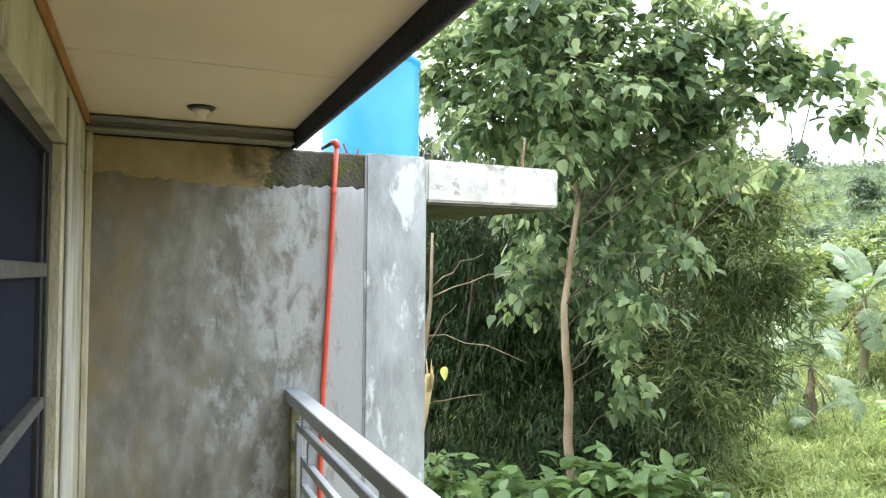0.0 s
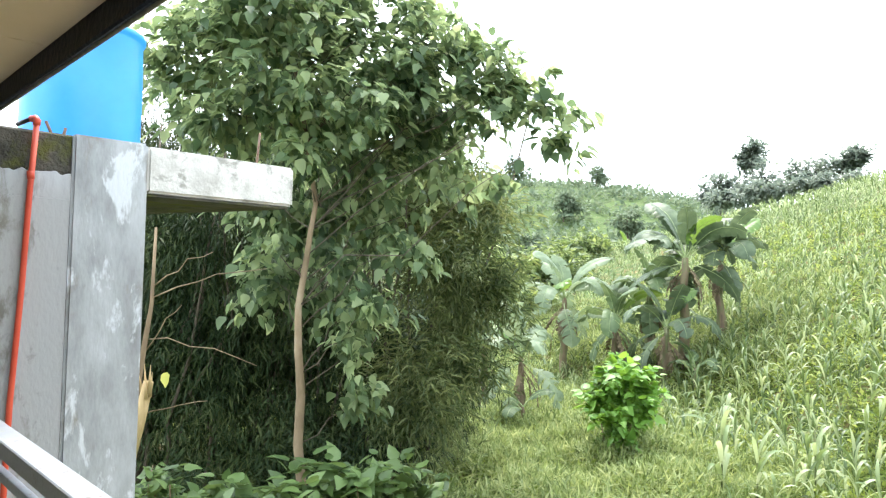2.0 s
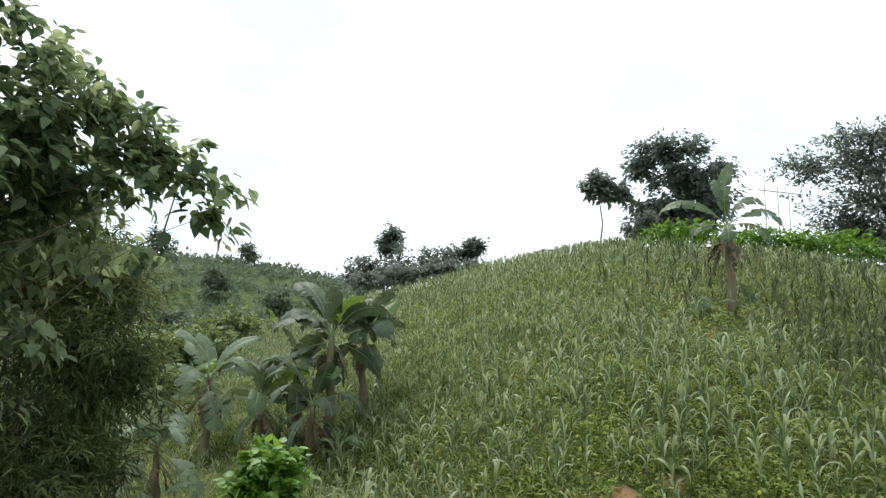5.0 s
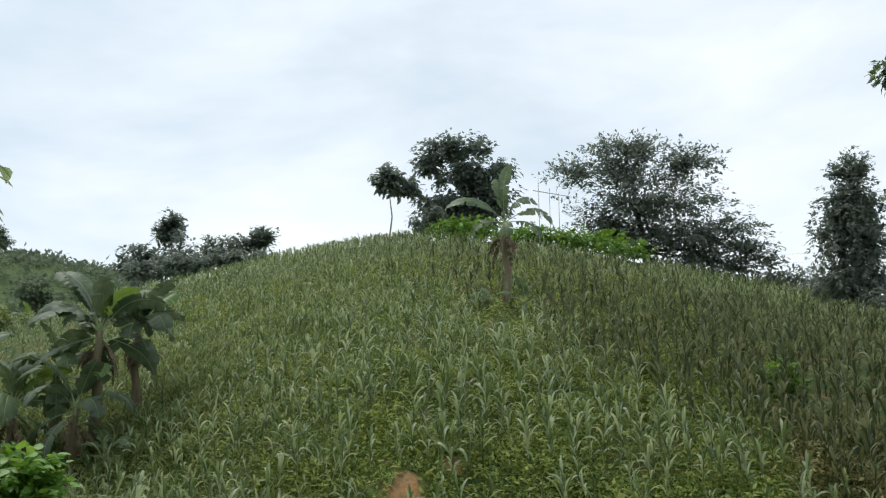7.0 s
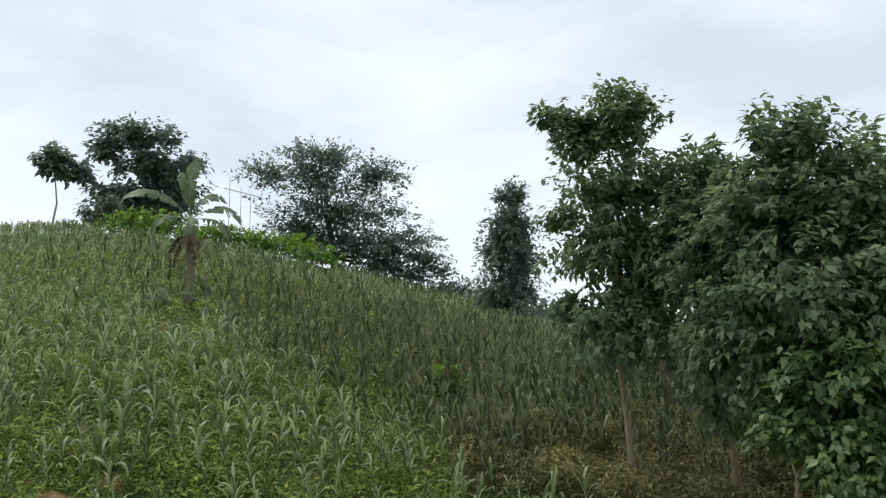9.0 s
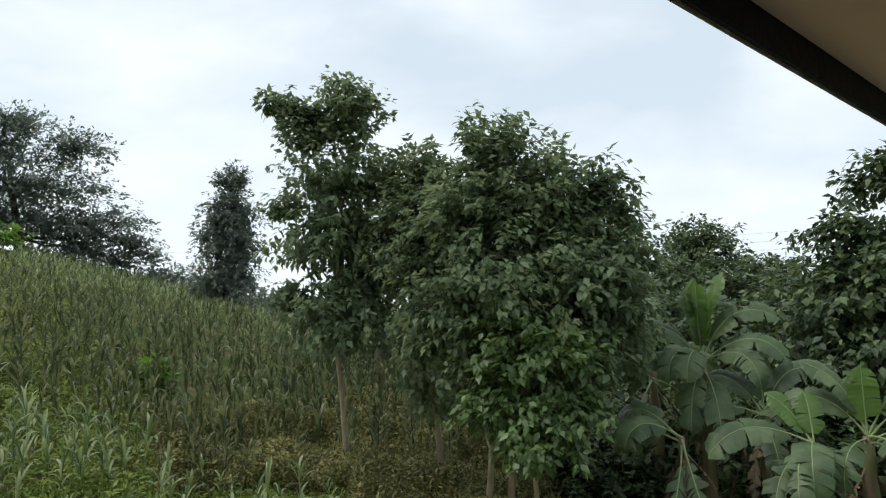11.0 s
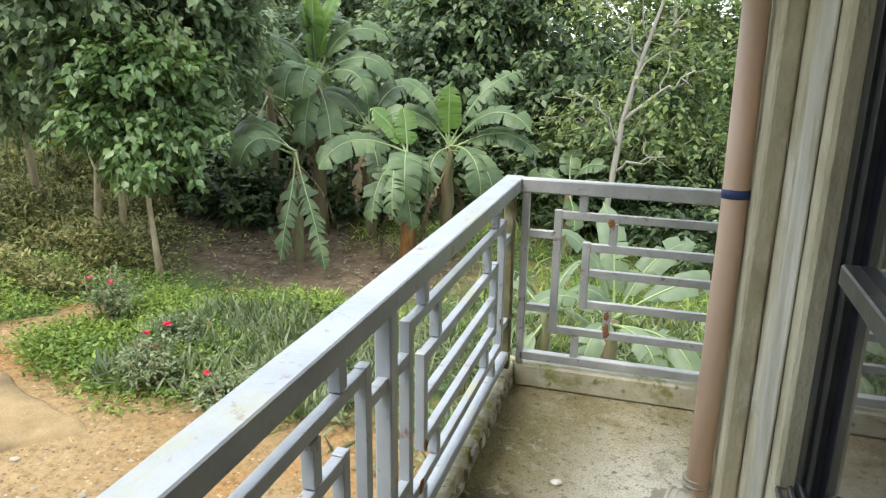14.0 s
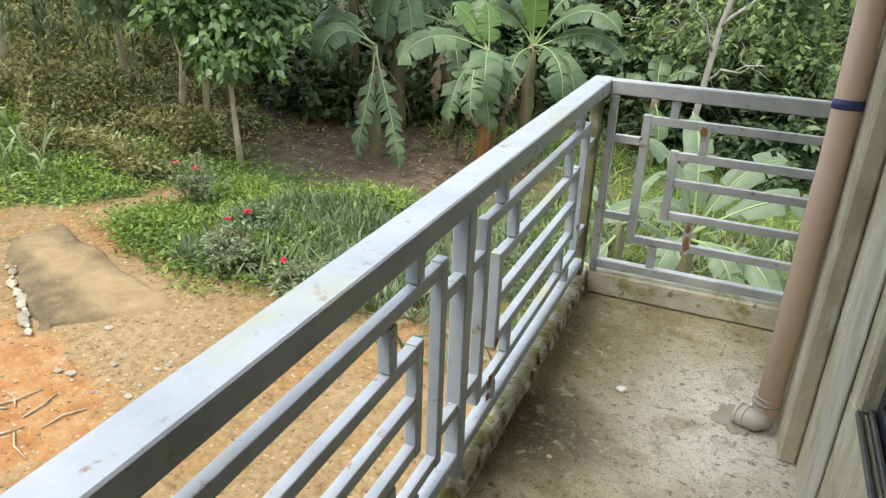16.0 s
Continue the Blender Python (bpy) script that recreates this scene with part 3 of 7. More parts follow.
# ---- the lie of the land ----
def ground_z(x, y):
    """Height of the ground: level by the house, a corn hill ahead, a valley and a far ridge beside it."""
    x, y = np.asarray(x, float), np.asarray(y, float)
    r = np.hypot(x, y)
    b = np.degrees(np.arctan2(y, x)) - 90
    b = np.where(b < -220, b + 360, b)
    e = 8.65 * np.exp(-((b + 87) / 29.0) ** 2)
    crest = 1.6 + 45 * np.tan(np.radians(e))
    r0 = 10 + np.clip(b + 80, 0, 45) * 0.45
    t = np.clip((r - r0) / (45 - r0), 0, 1)
    s = t * (1.4 - 0.4 * t)
    s = np.where(t < 0.08, s * (t / 0.08) ** 0.7, s)
    z = -1.8 + (crest + 1.8) * s
    over = np.clip(r - 45, 0, None)
    z = z - np.clip(over * 0.11 * np.clip(e / 6, 0.0, 1), 0, 8) - 0.0025 * np.clip(over, 0, 30) ** 2 * np.clip(e / 8, 0, 1)
    far = np.clip((r - 70) / 110, 0, 1)
    far = far * far * (3 - 2 * far)
    ridge = (26.5 + 2.0 * np.sin(np.radians(b) * 9)) * np.exp(-((b + 44) / 30.0) ** 4)
    z = z + far * np.clip(ridge + 1.6 - z * 0.3, 0, None) * np.exp(-((b + 40) / 42.0) ** 4)
    rough = 0.05 * np.sin(x * 1.7 + 0.6 * y) * np.sin(y * 1.3 - 0.4 * x) + 0.25 * np.sin(x * 0.21) * np.sin(y * 0.17 + 1)
    return z + rough * np.clip((r - 6) / 8, 0, 1)


def gz(x, y):
    return float(ground_z(x, y))


def stand(b, r, sink=0.0):
    x, y = polar(b, r)
    return (x, y, gz(x, y) - sink)


def high(b, r, z):
    x, y = polar(b, r)
    return (x, y, z)


def track_cover(x, y):
    """How bare the earth is: the yard by the house, the footpath, and patches in the field."""
    x, y = np.asarray(x, float), np.asarray(y, float)
    def lane(ax, ay, bx, by, w):
        t = np.clip(((x - ax) * (bx - ax) + (y - ay) * (by - ay)) / ((bx - ax) ** 2 + (by - ay) ** 2), 0, 1)
        d = np.hypot(x - ax - t * (bx - ax), y - ay - t * (by - ay)) + 0.12 * np.sin(x * 3.1 + y) * np.sin(y * 2.7)
        return np.clip(1.5 - d / w, 0, 1)

    out = lane(1.5, -1.8, 3.6, -2.9, 2.3)
    for a in ((12.1, 1.25, 12.8, 1.35, 0.20), (13.0, 0.6, 13.3, 0.6, 0.1), (3.6, -3.0, 5.6, -3.9, 1.25), (5.2, -4.0, 7.6, -5.2, 0.62), (7.3, -5.2, 6.9, -6.8, 0.22), (4.0, 0.5, 6.5, -1.5, 1.2)):
        out = np.maximum(out, lane(*a))
    return np.clip(out, 0, 1)


def make_ground():
    radii = np.concatenate([np.linspace(0, 18, 61), np.linspace(18.5, 60, 70), np.geomspace(62, 900, 50)])
    n = 300
    ang = np.linspace(0, 2 * np.pi, n, endpoint=False)
    R, A = np.meshgrid(radii[1:], ang, indexing="ij")
    X, Y = R * np.cos(A), R * np.sin(A)
    V = np.concatenate([[[0, 0, -1.8]], np.stack([X, Y, ground_z(X, Y)], -1).reshape(-1, 3)])
    m = len(radii) - 1
    i, k = np.meshgrid(np.arange(m - 1), np.arange(n), indexing="ij")
    a, b = 1 + i * n + k, 1 + i * n + (k + 1) % n
    Q = np.stack([a, a + n, b + n, b], -1).reshape(-1, 4)
    T = np.stack([np.zeros(n, int), 1 + np.arange(n), 1 + (np.arange(n) + 1) % n], -1)
    ob = link_mesh("ground", V, T, Q, GROUND, smooth=True)
    x, y = V[:, 0], V[:, 1]
    r = np.hypot(x, y)
    bare = track_cover(x, y)
    bearing = np.degrees(np.arctan2(y, x)) - 90
    green = 0.62 - 0.75 * bare + 0.4 * (r > 50)
    litter = 0.85 * np.exp(-((x - 4.6) / 3.0) ** 2 - ((y + 9.9) / 1.8) ** 2) + 0.5 * np.exp(-((x - 9) / 3.5) ** 2 - ((y + 11.2) / 2.5) ** 2) \
        + 0.55 * np.exp(-((x - 6) / 4.0) ** 2 - ((y - 9) / 3.5) ** 2)
    col = np.zeros((len(V), 4), np.float32)
    damp = 0.3 * np.exp(-((x - 6.9) / 0.8) ** 2 - ((y + 4.6) / 0.4) ** 2)
    col[:, 0] = np.clip(damp, 0, 1)
    col[:, 1], col[:, 2], col[:, 3] = np.clip(green, 0, 1), np.clip(litter, 0, 1), 1
    ca = ob.data.color_attributes.new("cover", 'FLOAT_COLOR', 'POINT')
    ca.data.foreach_set("color", col.ravel())
    clay = np.zeros((len(V), 4), np.float32)
    clay[:, 0] = np.clip(1.0 * np.exp(-((x - 4.75) / 1.15) ** 2 - ((y + 2.75) / 0.85) ** 2) + 0.7 * np.exp(-((x - 6.1) / 0.9) ** 2 - ((y + 3.45) / 0.35) ** 2) + 0.5 * np.exp(-((x - 7.2) / 0.8) ** 2 - ((y + 5.6) / 0.35) ** 2) + 0.5 * np.exp(-((x - 12.7) / 1.3) ** 2 - ((y - 1.3) / 1.0) ** 2), 0, 1)
    clay[:, 3] = 1
    cb = ob.data.color_attributes.new("clay", 'FLOAT_COLOR', 'POINT')
    cb.data.foreach_set("color", clay.ravel())
    return tagged(ob, "reddish earth and rough grass rising to a hill", "ground", kind="structure")


make_ground()


def make_path():
    """An old trodden cement strip, dark and damp at its sides and sandy along the middle, with a broken pale edging."""
    p = thing("path", "dark damp cement path with a sandy middle", "path", kind="structure")
    nu, nv = 46, 26
    rng = random.Random(8)
    V, S = [], []
    for i in range(nu):
        u = i / (nu - 1)
        lx, ly = 5.45 + 1.95 * u, -3.64 - 1.22 * u
        rx, ry = 4.62 + 2.65 * u, -4.55 - 0.95 * u
        for j in range(nv):
            v = j / (nv - 1)
            e = 0.05 * noise.noise((u * 7, v * 3, 1.0)) + 0.16 * (v - 0.5) * noise.noise((u * 6, 9.0 * (v > 0.5), 3.0)) + 0.012 * noise.noise((u * 25, v * 11, 4.0))
            x, y = lx + (rx - lx) * v + e * (1 - u) - 0.12 * (i == 0) * noise.noise((v * 9, 0, 0)), ly + (ry - ly) * v + e
            rim = min(1.0, 6 * min(v, 1 - v), 8 * u, 8 * (1 - u))
            V.append((x, y, gz(x, y) - 0.03 + 0.095 * rim ** 0.3 + 0.012 * noise.noise((x * 5, y * 5, 0))))
            S.append(1.3 * math.exp(-((v - 0.36 - 0.35 * (1 - u)) / 0.22) ** 2) + 0.9 * max(0.0, v - 0.6) * 3.0 * (1 - 0.8 * u) + 0.6 * noise.noise((x * 3.1, y * 3.1, 2.0)))
    Q = [(i * nv + j, i * nv + j + 1, (i + 1) * nv + j + 1, (i + 1) * nv + j) for i in range(nu - 1) for j in range(nv - 1)]
    ob = link_mesh("strip", V, None, Q, PATH_CEMENT, p, True)
    ca = ob.data.color_attributes.new("sand", 'FLOAT_COLOR', 'POINT')
    ca.data.foreach_set("color", np.repeat(np.clip(S, 0, 1), 4).astype(np.float32))
    for k in range(30):
        u = (k + rng.random()) / 30
        x, y = 5.42 + 1.55 * u + rng.gauss(0, 0.02), -3.60 - 0.97 * u + rng.gauss(0, 0.02)
        s = 0.012 + 0.04 * rng.random() ** 2
        bm = bmesh.new()
        bmesh.ops.create_icosphere(bm, subdivisions=1, radius=1)
        for v in bm.verts:
            v.co *= 1 + 0.4 * noise.noise(v.co * 2 + Vector((k, 0, 0)))
            v.co = Vector((x + v.co.x * s * 2.0 + v.co.y * s * 0.5, y + v.co.y * s * 0.9 - v.co.x * s * 1.2, gz(x, y) + 0.03 + v.co.z * s * 0.5))
        part("edging_stone", bm, STONE, p, "broken pale edging stone")


make_path()


def make_gravel():
    """Crumbs of earth and small stones strewn over the bare yard."""
    rng = np.random.default_rng(12)
    n = 26000
    P = np.column_stack([rng.uniform(0.8, 7.5, n), rng.uniform(-6.5, 1.0, n)])
    P = P[rng.random(n) < track_cover(P[:, 0], P[:, 1])]
    m = len(P)
    V = np.array([(1, 0, 0), (-0.5, 0.8, 0), (-0.4, -0.9, 0), (0.1, 0, 0.45)])
    T = np.array([(0, 1, 3), (1, 2, 3), (2, 0, 3)])
    a = rng.random(m) * 6.283
    s = 0.008 + 0.022 * rng.random(m) ** 3
    c, si = np.cos(a)[:, None], np.sin(a)[:, None]
    W = np.stack([(V[None, :, 0] * c - V[None, :, 1] * si) * s[:, None], (V[None, :, 0] * si + V[None, :, 1] * c) * s[:, None], V[None, :, 2] * s[:, None]], -1)
    W += np.column_stack([P, ground_z(P[:, 0], P[:, 1]) - 0.001])[:, None]
    F = (T[None] + (np.arange(m) * 4)[:, None, None]).reshape(-1, 3)
    tagged(link_mesh("gravel", W.reshape(-1, 3), F, None, CRUMBS), "crumbs of earth and small stones on the yard", "gravel", kind="stuff")
    st = random.Random(19)
    for k in range(34):
        x, y = st.gauss(4.1, 0.5), st.gauss(-3.65, 0.35)
        w = 0.015 + 0.035 * st.random() ** 2
        bm = bmesh.new()
        bmesh.ops.create_icosphere(bm, subdivisions=1, radius=1)
        for v in bm.verts:
            v.co *= 1 + 0.4 * noise.noise(v.co * 2 + Vector((k, 3, 0)))
            v.co = Vector((x + v.co.x * w * 1.3, y + v.co.y * w, gz(x, y) + 0.2 * w + v.co.z * w * 0.5))
        tagged(part("stone", bm, STONE, None), "small pale stone on the bare yard", "stone", "stones on the yard")
    st = random.Random(14)
    for k in range(7):
        x, y = st.gauss(4.5, 0.25), st.gauss(-2.95, 0.22)
        z, a, L = gz(x, y), st.random() * 6.28, 0.15 + 0.25 * st.random()
        o = tube("stick", [(x, y, z + 0.008), (x + L * 0.5 * math.cos(a), y + L * 0.5 * math.sin(a), z + 0.02), (x + L * math.cos(a + 0.2), y + L * math.sin(a + 0.2), z + 0.008)], [0.009, 0.008, 0.005], BARK_TAN, None, 6)
        tagged(o, "dry grey stick lying on the bare earth", "stick", "sticks on the yard")


make_gravel()

# ---- the house side of the balcony ----
def make_kerb():
    """The front kerb, its inner edge broken and uneven."""
    y0, y1, x0 = END_Y - 0.10, WALL_Y, 0.628
    prof = [(0.0, 0.0), (0.0, 0.02), (0.0, 0.045), (0.0, 0.068), (0.001, 0.082), (0.006, 0.092), (0.016, 0.096), (0.03, 0.098), (0.05, 0.098), (0.075, 0.097), (0.09, 0.09), (0.092, 0.0)]
    n, k = 300, len(prof)
    V, Q = [], []
    for i in range(n + 1):
        y = y0 + (y1 - y0) * i / n
        for px, pz in prof:
            q = (y * 16, px * 30, pz * 26)
            a = noise.noise(q) * 0.005 + noise.noise((y * 45, px * 60, pz * 60)) * 0.004
            a *= 0.0 if pz < 0.001 else min(1.0, pz / 0.05)
            edge = max(0.0, noise.noise((y * 5, 3.0, 0.0)) - 0.1) * 0.05 if 0.003 <= px <= 0.05 and pz > 0.08 else 0.0
            V.append((x0 + px + (a if px < 0.05 else 0.0) + edge * 0.5, y, pz + (a * 0.6 if pz > 0.09 else 0.0) - edge))
    for i in range(n):
        for m in range(k - 1):
            a = i * k + m
            Q.append((a, a + k, a + k + 1, a + 1))
    tagged(link_mesh("kerb_front", np.array(V), None, np.array(Q), KERB), "mossy concrete kerb under the railing with a broken edge", "kerb", kind="structure")
    kerb = bpy.data.objects["kerb_front"]
    rng, y = random.Random(77), END_Y + 0.05
    while y < 0.2:
        L, hgt = 0.03 + 0.07 * rng.random(), 0.03 + 0.035 * rng.random()
        z = 0.012 + 0.03 * rng.random()
        bm = bmesh.new()
        bmesh.ops.create_cube(bm, size=1)
        bmesh.ops.bevel(bm, geom=list(bm.edges), offset=0.16, segments=1, affect='EDGES')
        for v in bm.verts:
            v.co *= 1 + 0.35 * noise.noise(v.co * 2.3 + Vector((y * 31, 0, 0)))
            v.co = Vector((0.626 + v.co.x * 0.026, y + L / 2 + v.co.y * L, z + hgt / 2 + v.co.z * hgt))
        part("stone", bm, KERB_STONE, kerb)
        y += L + 0.008 + 0.05 * rng.random() ** 2


RAIL_X, WALL_Y, END_Y, SOFFIT_Z = 0.667, 3.58, -3.13, 2.28
structure("floor", (-0.45, END_Y - 0.10, -0.16), (0.72, WALL_Y, 0.0), FLOOR, "stained rough concrete balcony floor", "floor")
make_kerb()
structure("kerb_end", (-0.30, END_Y - 0.10, 0.0), (0.625, END_Y + 0.02, 0.118), KERB_END, "damp concrete kerb at the balcony's end", "kerb", 0.012)
structure("wall_base", (-0.45, END_Y - 0.05, -2.3), (0.55, WALL_Y, -0.163), HOUSE, "plain plastered wall under the balcony", "wall")
WY0, WY1, WZ0, WZ1, FACE = -1.70, 2.73, 0.55, 2.02, -0.285
wall = thing("wall_house", "grey-beige plastered house wall with wide windows", "wall", kind="structure")
part("sill_wall", box_bm((-0.50, -3.55, 0.0), (FACE, WALL_Y, WZ0)), HOUSE, wall)
part("lintel", box_bm((-0.50, -3.55, WZ1), (FACE, WALL_Y, SOFFIT_Z)), HOUSE, wall)
part("pier", box_bm((-0.50, WY1, WZ0), (FACE, WALL_Y, WZ1), 0.01), HOUSE, wall)
part("pier", box_bm((-0.50, -3.55, WZ0), (FACE, WY0, WZ1), 0.01), HOUSE, wall)
part("pilaster", box_bm((FACE + 0.002, -2.66, 0.0), (-0.225, -2.206, SOFFIT_Z), 0.008), HOUSE, wall, "square plastered pilaster")
part("band", box_bm((FACE + 0.002, WY1 + 0.012, 0.0), (FACE + 0.016, WY1 + 0.36, WZ1 + 0.16), 0.005), BAND, wall, "pale raised plaster band")
part("band", box_bm((FACE + 0.002, WY0 - 0.29, 0.0), (FACE + 0.009, WY0 - 0.10, WZ1 + 0.16), 0.004), BAND, wall, "pale raised plaster band")
part("corner_strip", box_bm((FACE + 0.002, WALL_Y - 0.07, 0.0), (-0.258, WALL_Y - 0.002, 2.20), 0.004), HOUSE, wall)
# closed room added behind the panes; its gloom is in the wall colour
room = thing("wall_room", "added plain room behind the windows, coloured near-black for dimness", "room", kind="structure")
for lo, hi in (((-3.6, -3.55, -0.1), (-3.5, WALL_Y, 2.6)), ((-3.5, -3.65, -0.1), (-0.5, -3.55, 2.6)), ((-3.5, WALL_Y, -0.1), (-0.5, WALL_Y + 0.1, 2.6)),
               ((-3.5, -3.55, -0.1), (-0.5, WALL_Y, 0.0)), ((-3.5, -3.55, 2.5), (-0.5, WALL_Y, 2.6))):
    part("room_side", box_bm(lo, hi, 0), ROOM_SHADE, room)


def make_window_parts():
    w = thing("window_1", "black aluminium windows with dark panes and worn rails", "window", kind="structure")
    x0, x1 = -0.39, -0.325
    for lo, hi in (((x0, WY0, WZ0), (x1, WY1, WZ0 + 0.05)), ((x0, WY0, WZ1 - 0.05), (x1, WY1, WZ1)),
                   ((x0, WY0, WZ0 + 0.05), (x1, WY0 + 0.05, WZ1 - 0.05)), ((x0, WY1 - 0.05, WZ0 + 0.05), (x1, WY1, WZ1 - 0.05))):
        part("window_frame", box_bm(lo, hi, 0.004), BLACK, w)
    for x, h in ((x1 + 0.004, 0.022), (x1 + 0.03, 0.016)):
        part("track", box_bm((x, WY0 + 0.01, WZ0 + 0.002), (x + 0.012, WY1 - 0.01, WZ0 + 0.002 + h), 0.003), WORN_BLACK, w, "scratched sliding track")
    n = 5
    step = (WY1 - WY0 - 0.10) / n
    for i in range(n):
        a, b = WY0 + 0.05 + i * step, WY0 + 0.05 + (i + 1) * step
        mid = 1.10 if i < 3 else 1.56
        f = part("sash", box_bm((x0 + 0.012, a, WZ0 + 0.05), (x1 - 0.012, a + 0.04, WZ1 - 0.05), 0.003), BLACK, w)
        part("stile", box_bm((x0 + 0.012, b - 0.04, WZ0 + 0.05), (x1 - 0.012, b, WZ1 - 0.05), 0.003), BLACK, f)
        part("transom", box_bm((x0 + 0.008, a + 0.041, mid), (x1 + 0.004, b - 0.041, mid + 0.045), 0.004), WORN_BLACK, f, "worn metal transom")
        if i == n - 1:
            part("transom", box_bm((x0 + 0.008, a + 0.041, 1.13), (x1 + 0.004, b - 0.041, 1.17), 0.004), WORN_BLACK, f, "worn metal transom")
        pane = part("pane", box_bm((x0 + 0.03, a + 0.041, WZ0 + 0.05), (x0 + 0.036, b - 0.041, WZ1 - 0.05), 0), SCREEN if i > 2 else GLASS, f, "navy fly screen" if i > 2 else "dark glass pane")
        pane.visible_shadow = False


make_window_parts()

# soffit, its trim, beam and fascia
def make_ceiling():
    B = Bag()
    cuts = [3.575, 2.49, -0.13, -2.77, -3.44]
    for a, b in zip(cuts, cuts[1:]):
        bm = box_bm((-0.298, b + 0.003, SOFFIT_Z), (0.638, a - 0.003, SOFFIT_Z + 0.012), 0.001)
        bm.verts.ensure_lookup_table()
        V = [tuple(v.co) for v in bm.verts]
        for f in bm.faces:
            idx = [v.index for v in f.verts]
            B.add(np.array([V[i] for i in idx]), Q=[(0, 1, 2, 3)] if len(idx) == 4 else None, T=[(0, 1, 2)] if len(idx) == 3 else None)
        bm.free()
    ob = B.link("ceiling", SOFFIT)
    return tagged(ob, "flat tan ceiling boards with open joints", "ceiling", kind="structure")


make_ceiling()
structure("ceiling_deck", (-0.50, -3.47, SOFFIT_Z + 0.03), (0.64, WALL_Y + 0.2, SOFFIT_Z + 0.07), FASCIA, "dark deck over the ceiling boards", "ceiling")
roof = structure("roof", (-3.7, -3.5, 2.62), (0.72, WALL_Y + 0.1, 2.66), FASCIA, "dark metal roof sheet over the house", "roof")
structure("trim_ceiling", (FACE + 0.002, -3.44, SOFFIT_Z - 0.05), (FACE + 0.02, WALL_Y - 0.002, SOFFIT_Z - 0.012), ORANGE_TRIM, "orange-brown wooden trim strip under the ceiling", "trim", 0.006)
beam = thing("beam", "grey weathered timber channel along the end wall", "beam", kind="structure")
part("board", box_bm((-0.29, 3.50, 2.205), (0.636, 3.578, 2.277), 0.006), BEAM, beam)
part("lip", box_bm((-0.29, 3.475, 2.248), (0.632, 3.498, 2.272), 0.004), BEAM, beam)
part("lip", box_bm((-0.29, 3.482, 2.205), (0.636, 3.498, 2.222), 0.004), BEAM, beam)
fas = thing("fascia", "dark painted steel fascia and gutter along the eave", "fascia", kind="structure")
part("board", box_bm((0.640, -3.44, 2.20), (0.658, WALL_Y + 0.02, 2.37), 0.006), FASCIA, fas)
part("edge_bead", box_bm((0.66, -3.44, 2.20), (0.672, WALL_Y + 0.02, 2.225), 0.004), BEAM, fas)
part("end_board", box_bm((-0.50, -3.472, 2.215), (0.658, -3.442, 2.36), 0.005), FASCIA, fas)


def make_vent():
    v = thing("ceiling_vent", "brown slatted vent set into the ceiling board", "vent")
    y0, y1, x0, x1, z = -3.34, -2.86, 0.06, 0.36, SOFFIT_Z - 0.002
    for lo, hi in (((x0, y0, z - 0.014), (x1, y0 + 0.03, z)), ((x0, y1 - 0.03, z - 0.014), (x1, y1, z)),
                   ((x0, y0 + 0.03, z - 0.014), (x0 + 0.03, y1 - 0.03, z)), ((x1 - 0.03, y0 + 0.03, z - 0.014), (x1, y1 - 0.03, z))):
        part("frame", box_bm(lo, hi, 0.003), VENT, v)
    part("backing", box_bm((x0 + 0.03, y0 + 0.03, z - 0.003), (x1 - 0.03, y1 - 0.03, z), 0), BLACK, v)
    for i in range(8):
        y = y0 + 0.05 + i * 0.052
        bm = box_bm((x0 + 0.03, y, z - 0.012), (x1 - 0.03, y + 0.022, z - 0.006), 0.002)
        part("slat", bm, VENT, v)


make_vent()


def make_lamp_holder():
    l = thing("lamp_holder", "white ceiling lamp holder without a bulb", "lamp")
    c = (0.18, 3.17)
    tube("base", [(c[0], c[1], SOFFIT_Z - 0.001), (c[0], c[1], SOFFIT_Z - 0.012)], [0.060, 0.052], BLACK, l, 20)
    tube("socket", [(c[0], c[1], SOFFIT_Z - 0.012), (c[0], c[1], SOFFIT_Z - 0.022), (c[0], c[1], SOFFIT_Z - 0.036), (c[0], c[1], SOFFIT_Z - 0.05)], [0.036, 0.033, 0.02, 0.018], WHITE, l, 18)


make_lamp_holder()


# ---- the end wall, its pillar and the cantilevered slab ----
def wavy_panel(name, x0, x1, z0, top, y_front, y_back, material, parent, seed, amp=0.03, step=0.02):
    """A plaster skin whose upper edge is broken unevenly."""
    n = int((x1 - x0) / step) + 1
    xs = np.linspace(x0, x1, n)
    tz = np.array([top(x) + amp * (noise.noise((x * 9, seed, 0)) + 0.5 * noise.noise((x * 31, seed, 5))) for x in xs])
    rows = [np.stack([xs, np.full(n, y_front), np.full(n, z0)], -1), np.stack([xs, np.full(n, y_front), tz - 0.006], -1),
            np.stack([xs, np.full(n, y_front + 0.006), tz], -1), np.stack([xs, np.full(n, y_back), tz + 0.004], -1), np.stack([xs, np.full(n, y_back), np.full(n, z0)], -1)]
    V = np.concatenate(rows)
    Q = [(r * n + i, r * n + i + 1, (r + 1) * n + i + 1, (r + 1) * n + i) for r in range(4) for i in range(n - 1)]
    Q += [(0, n, 2 * n, 3 * n), (n - 1, 4 * n - 1, 3 * n - 1, 2 * n - 1)]
    return link_mesh(name, V, None, Q, material, parent)


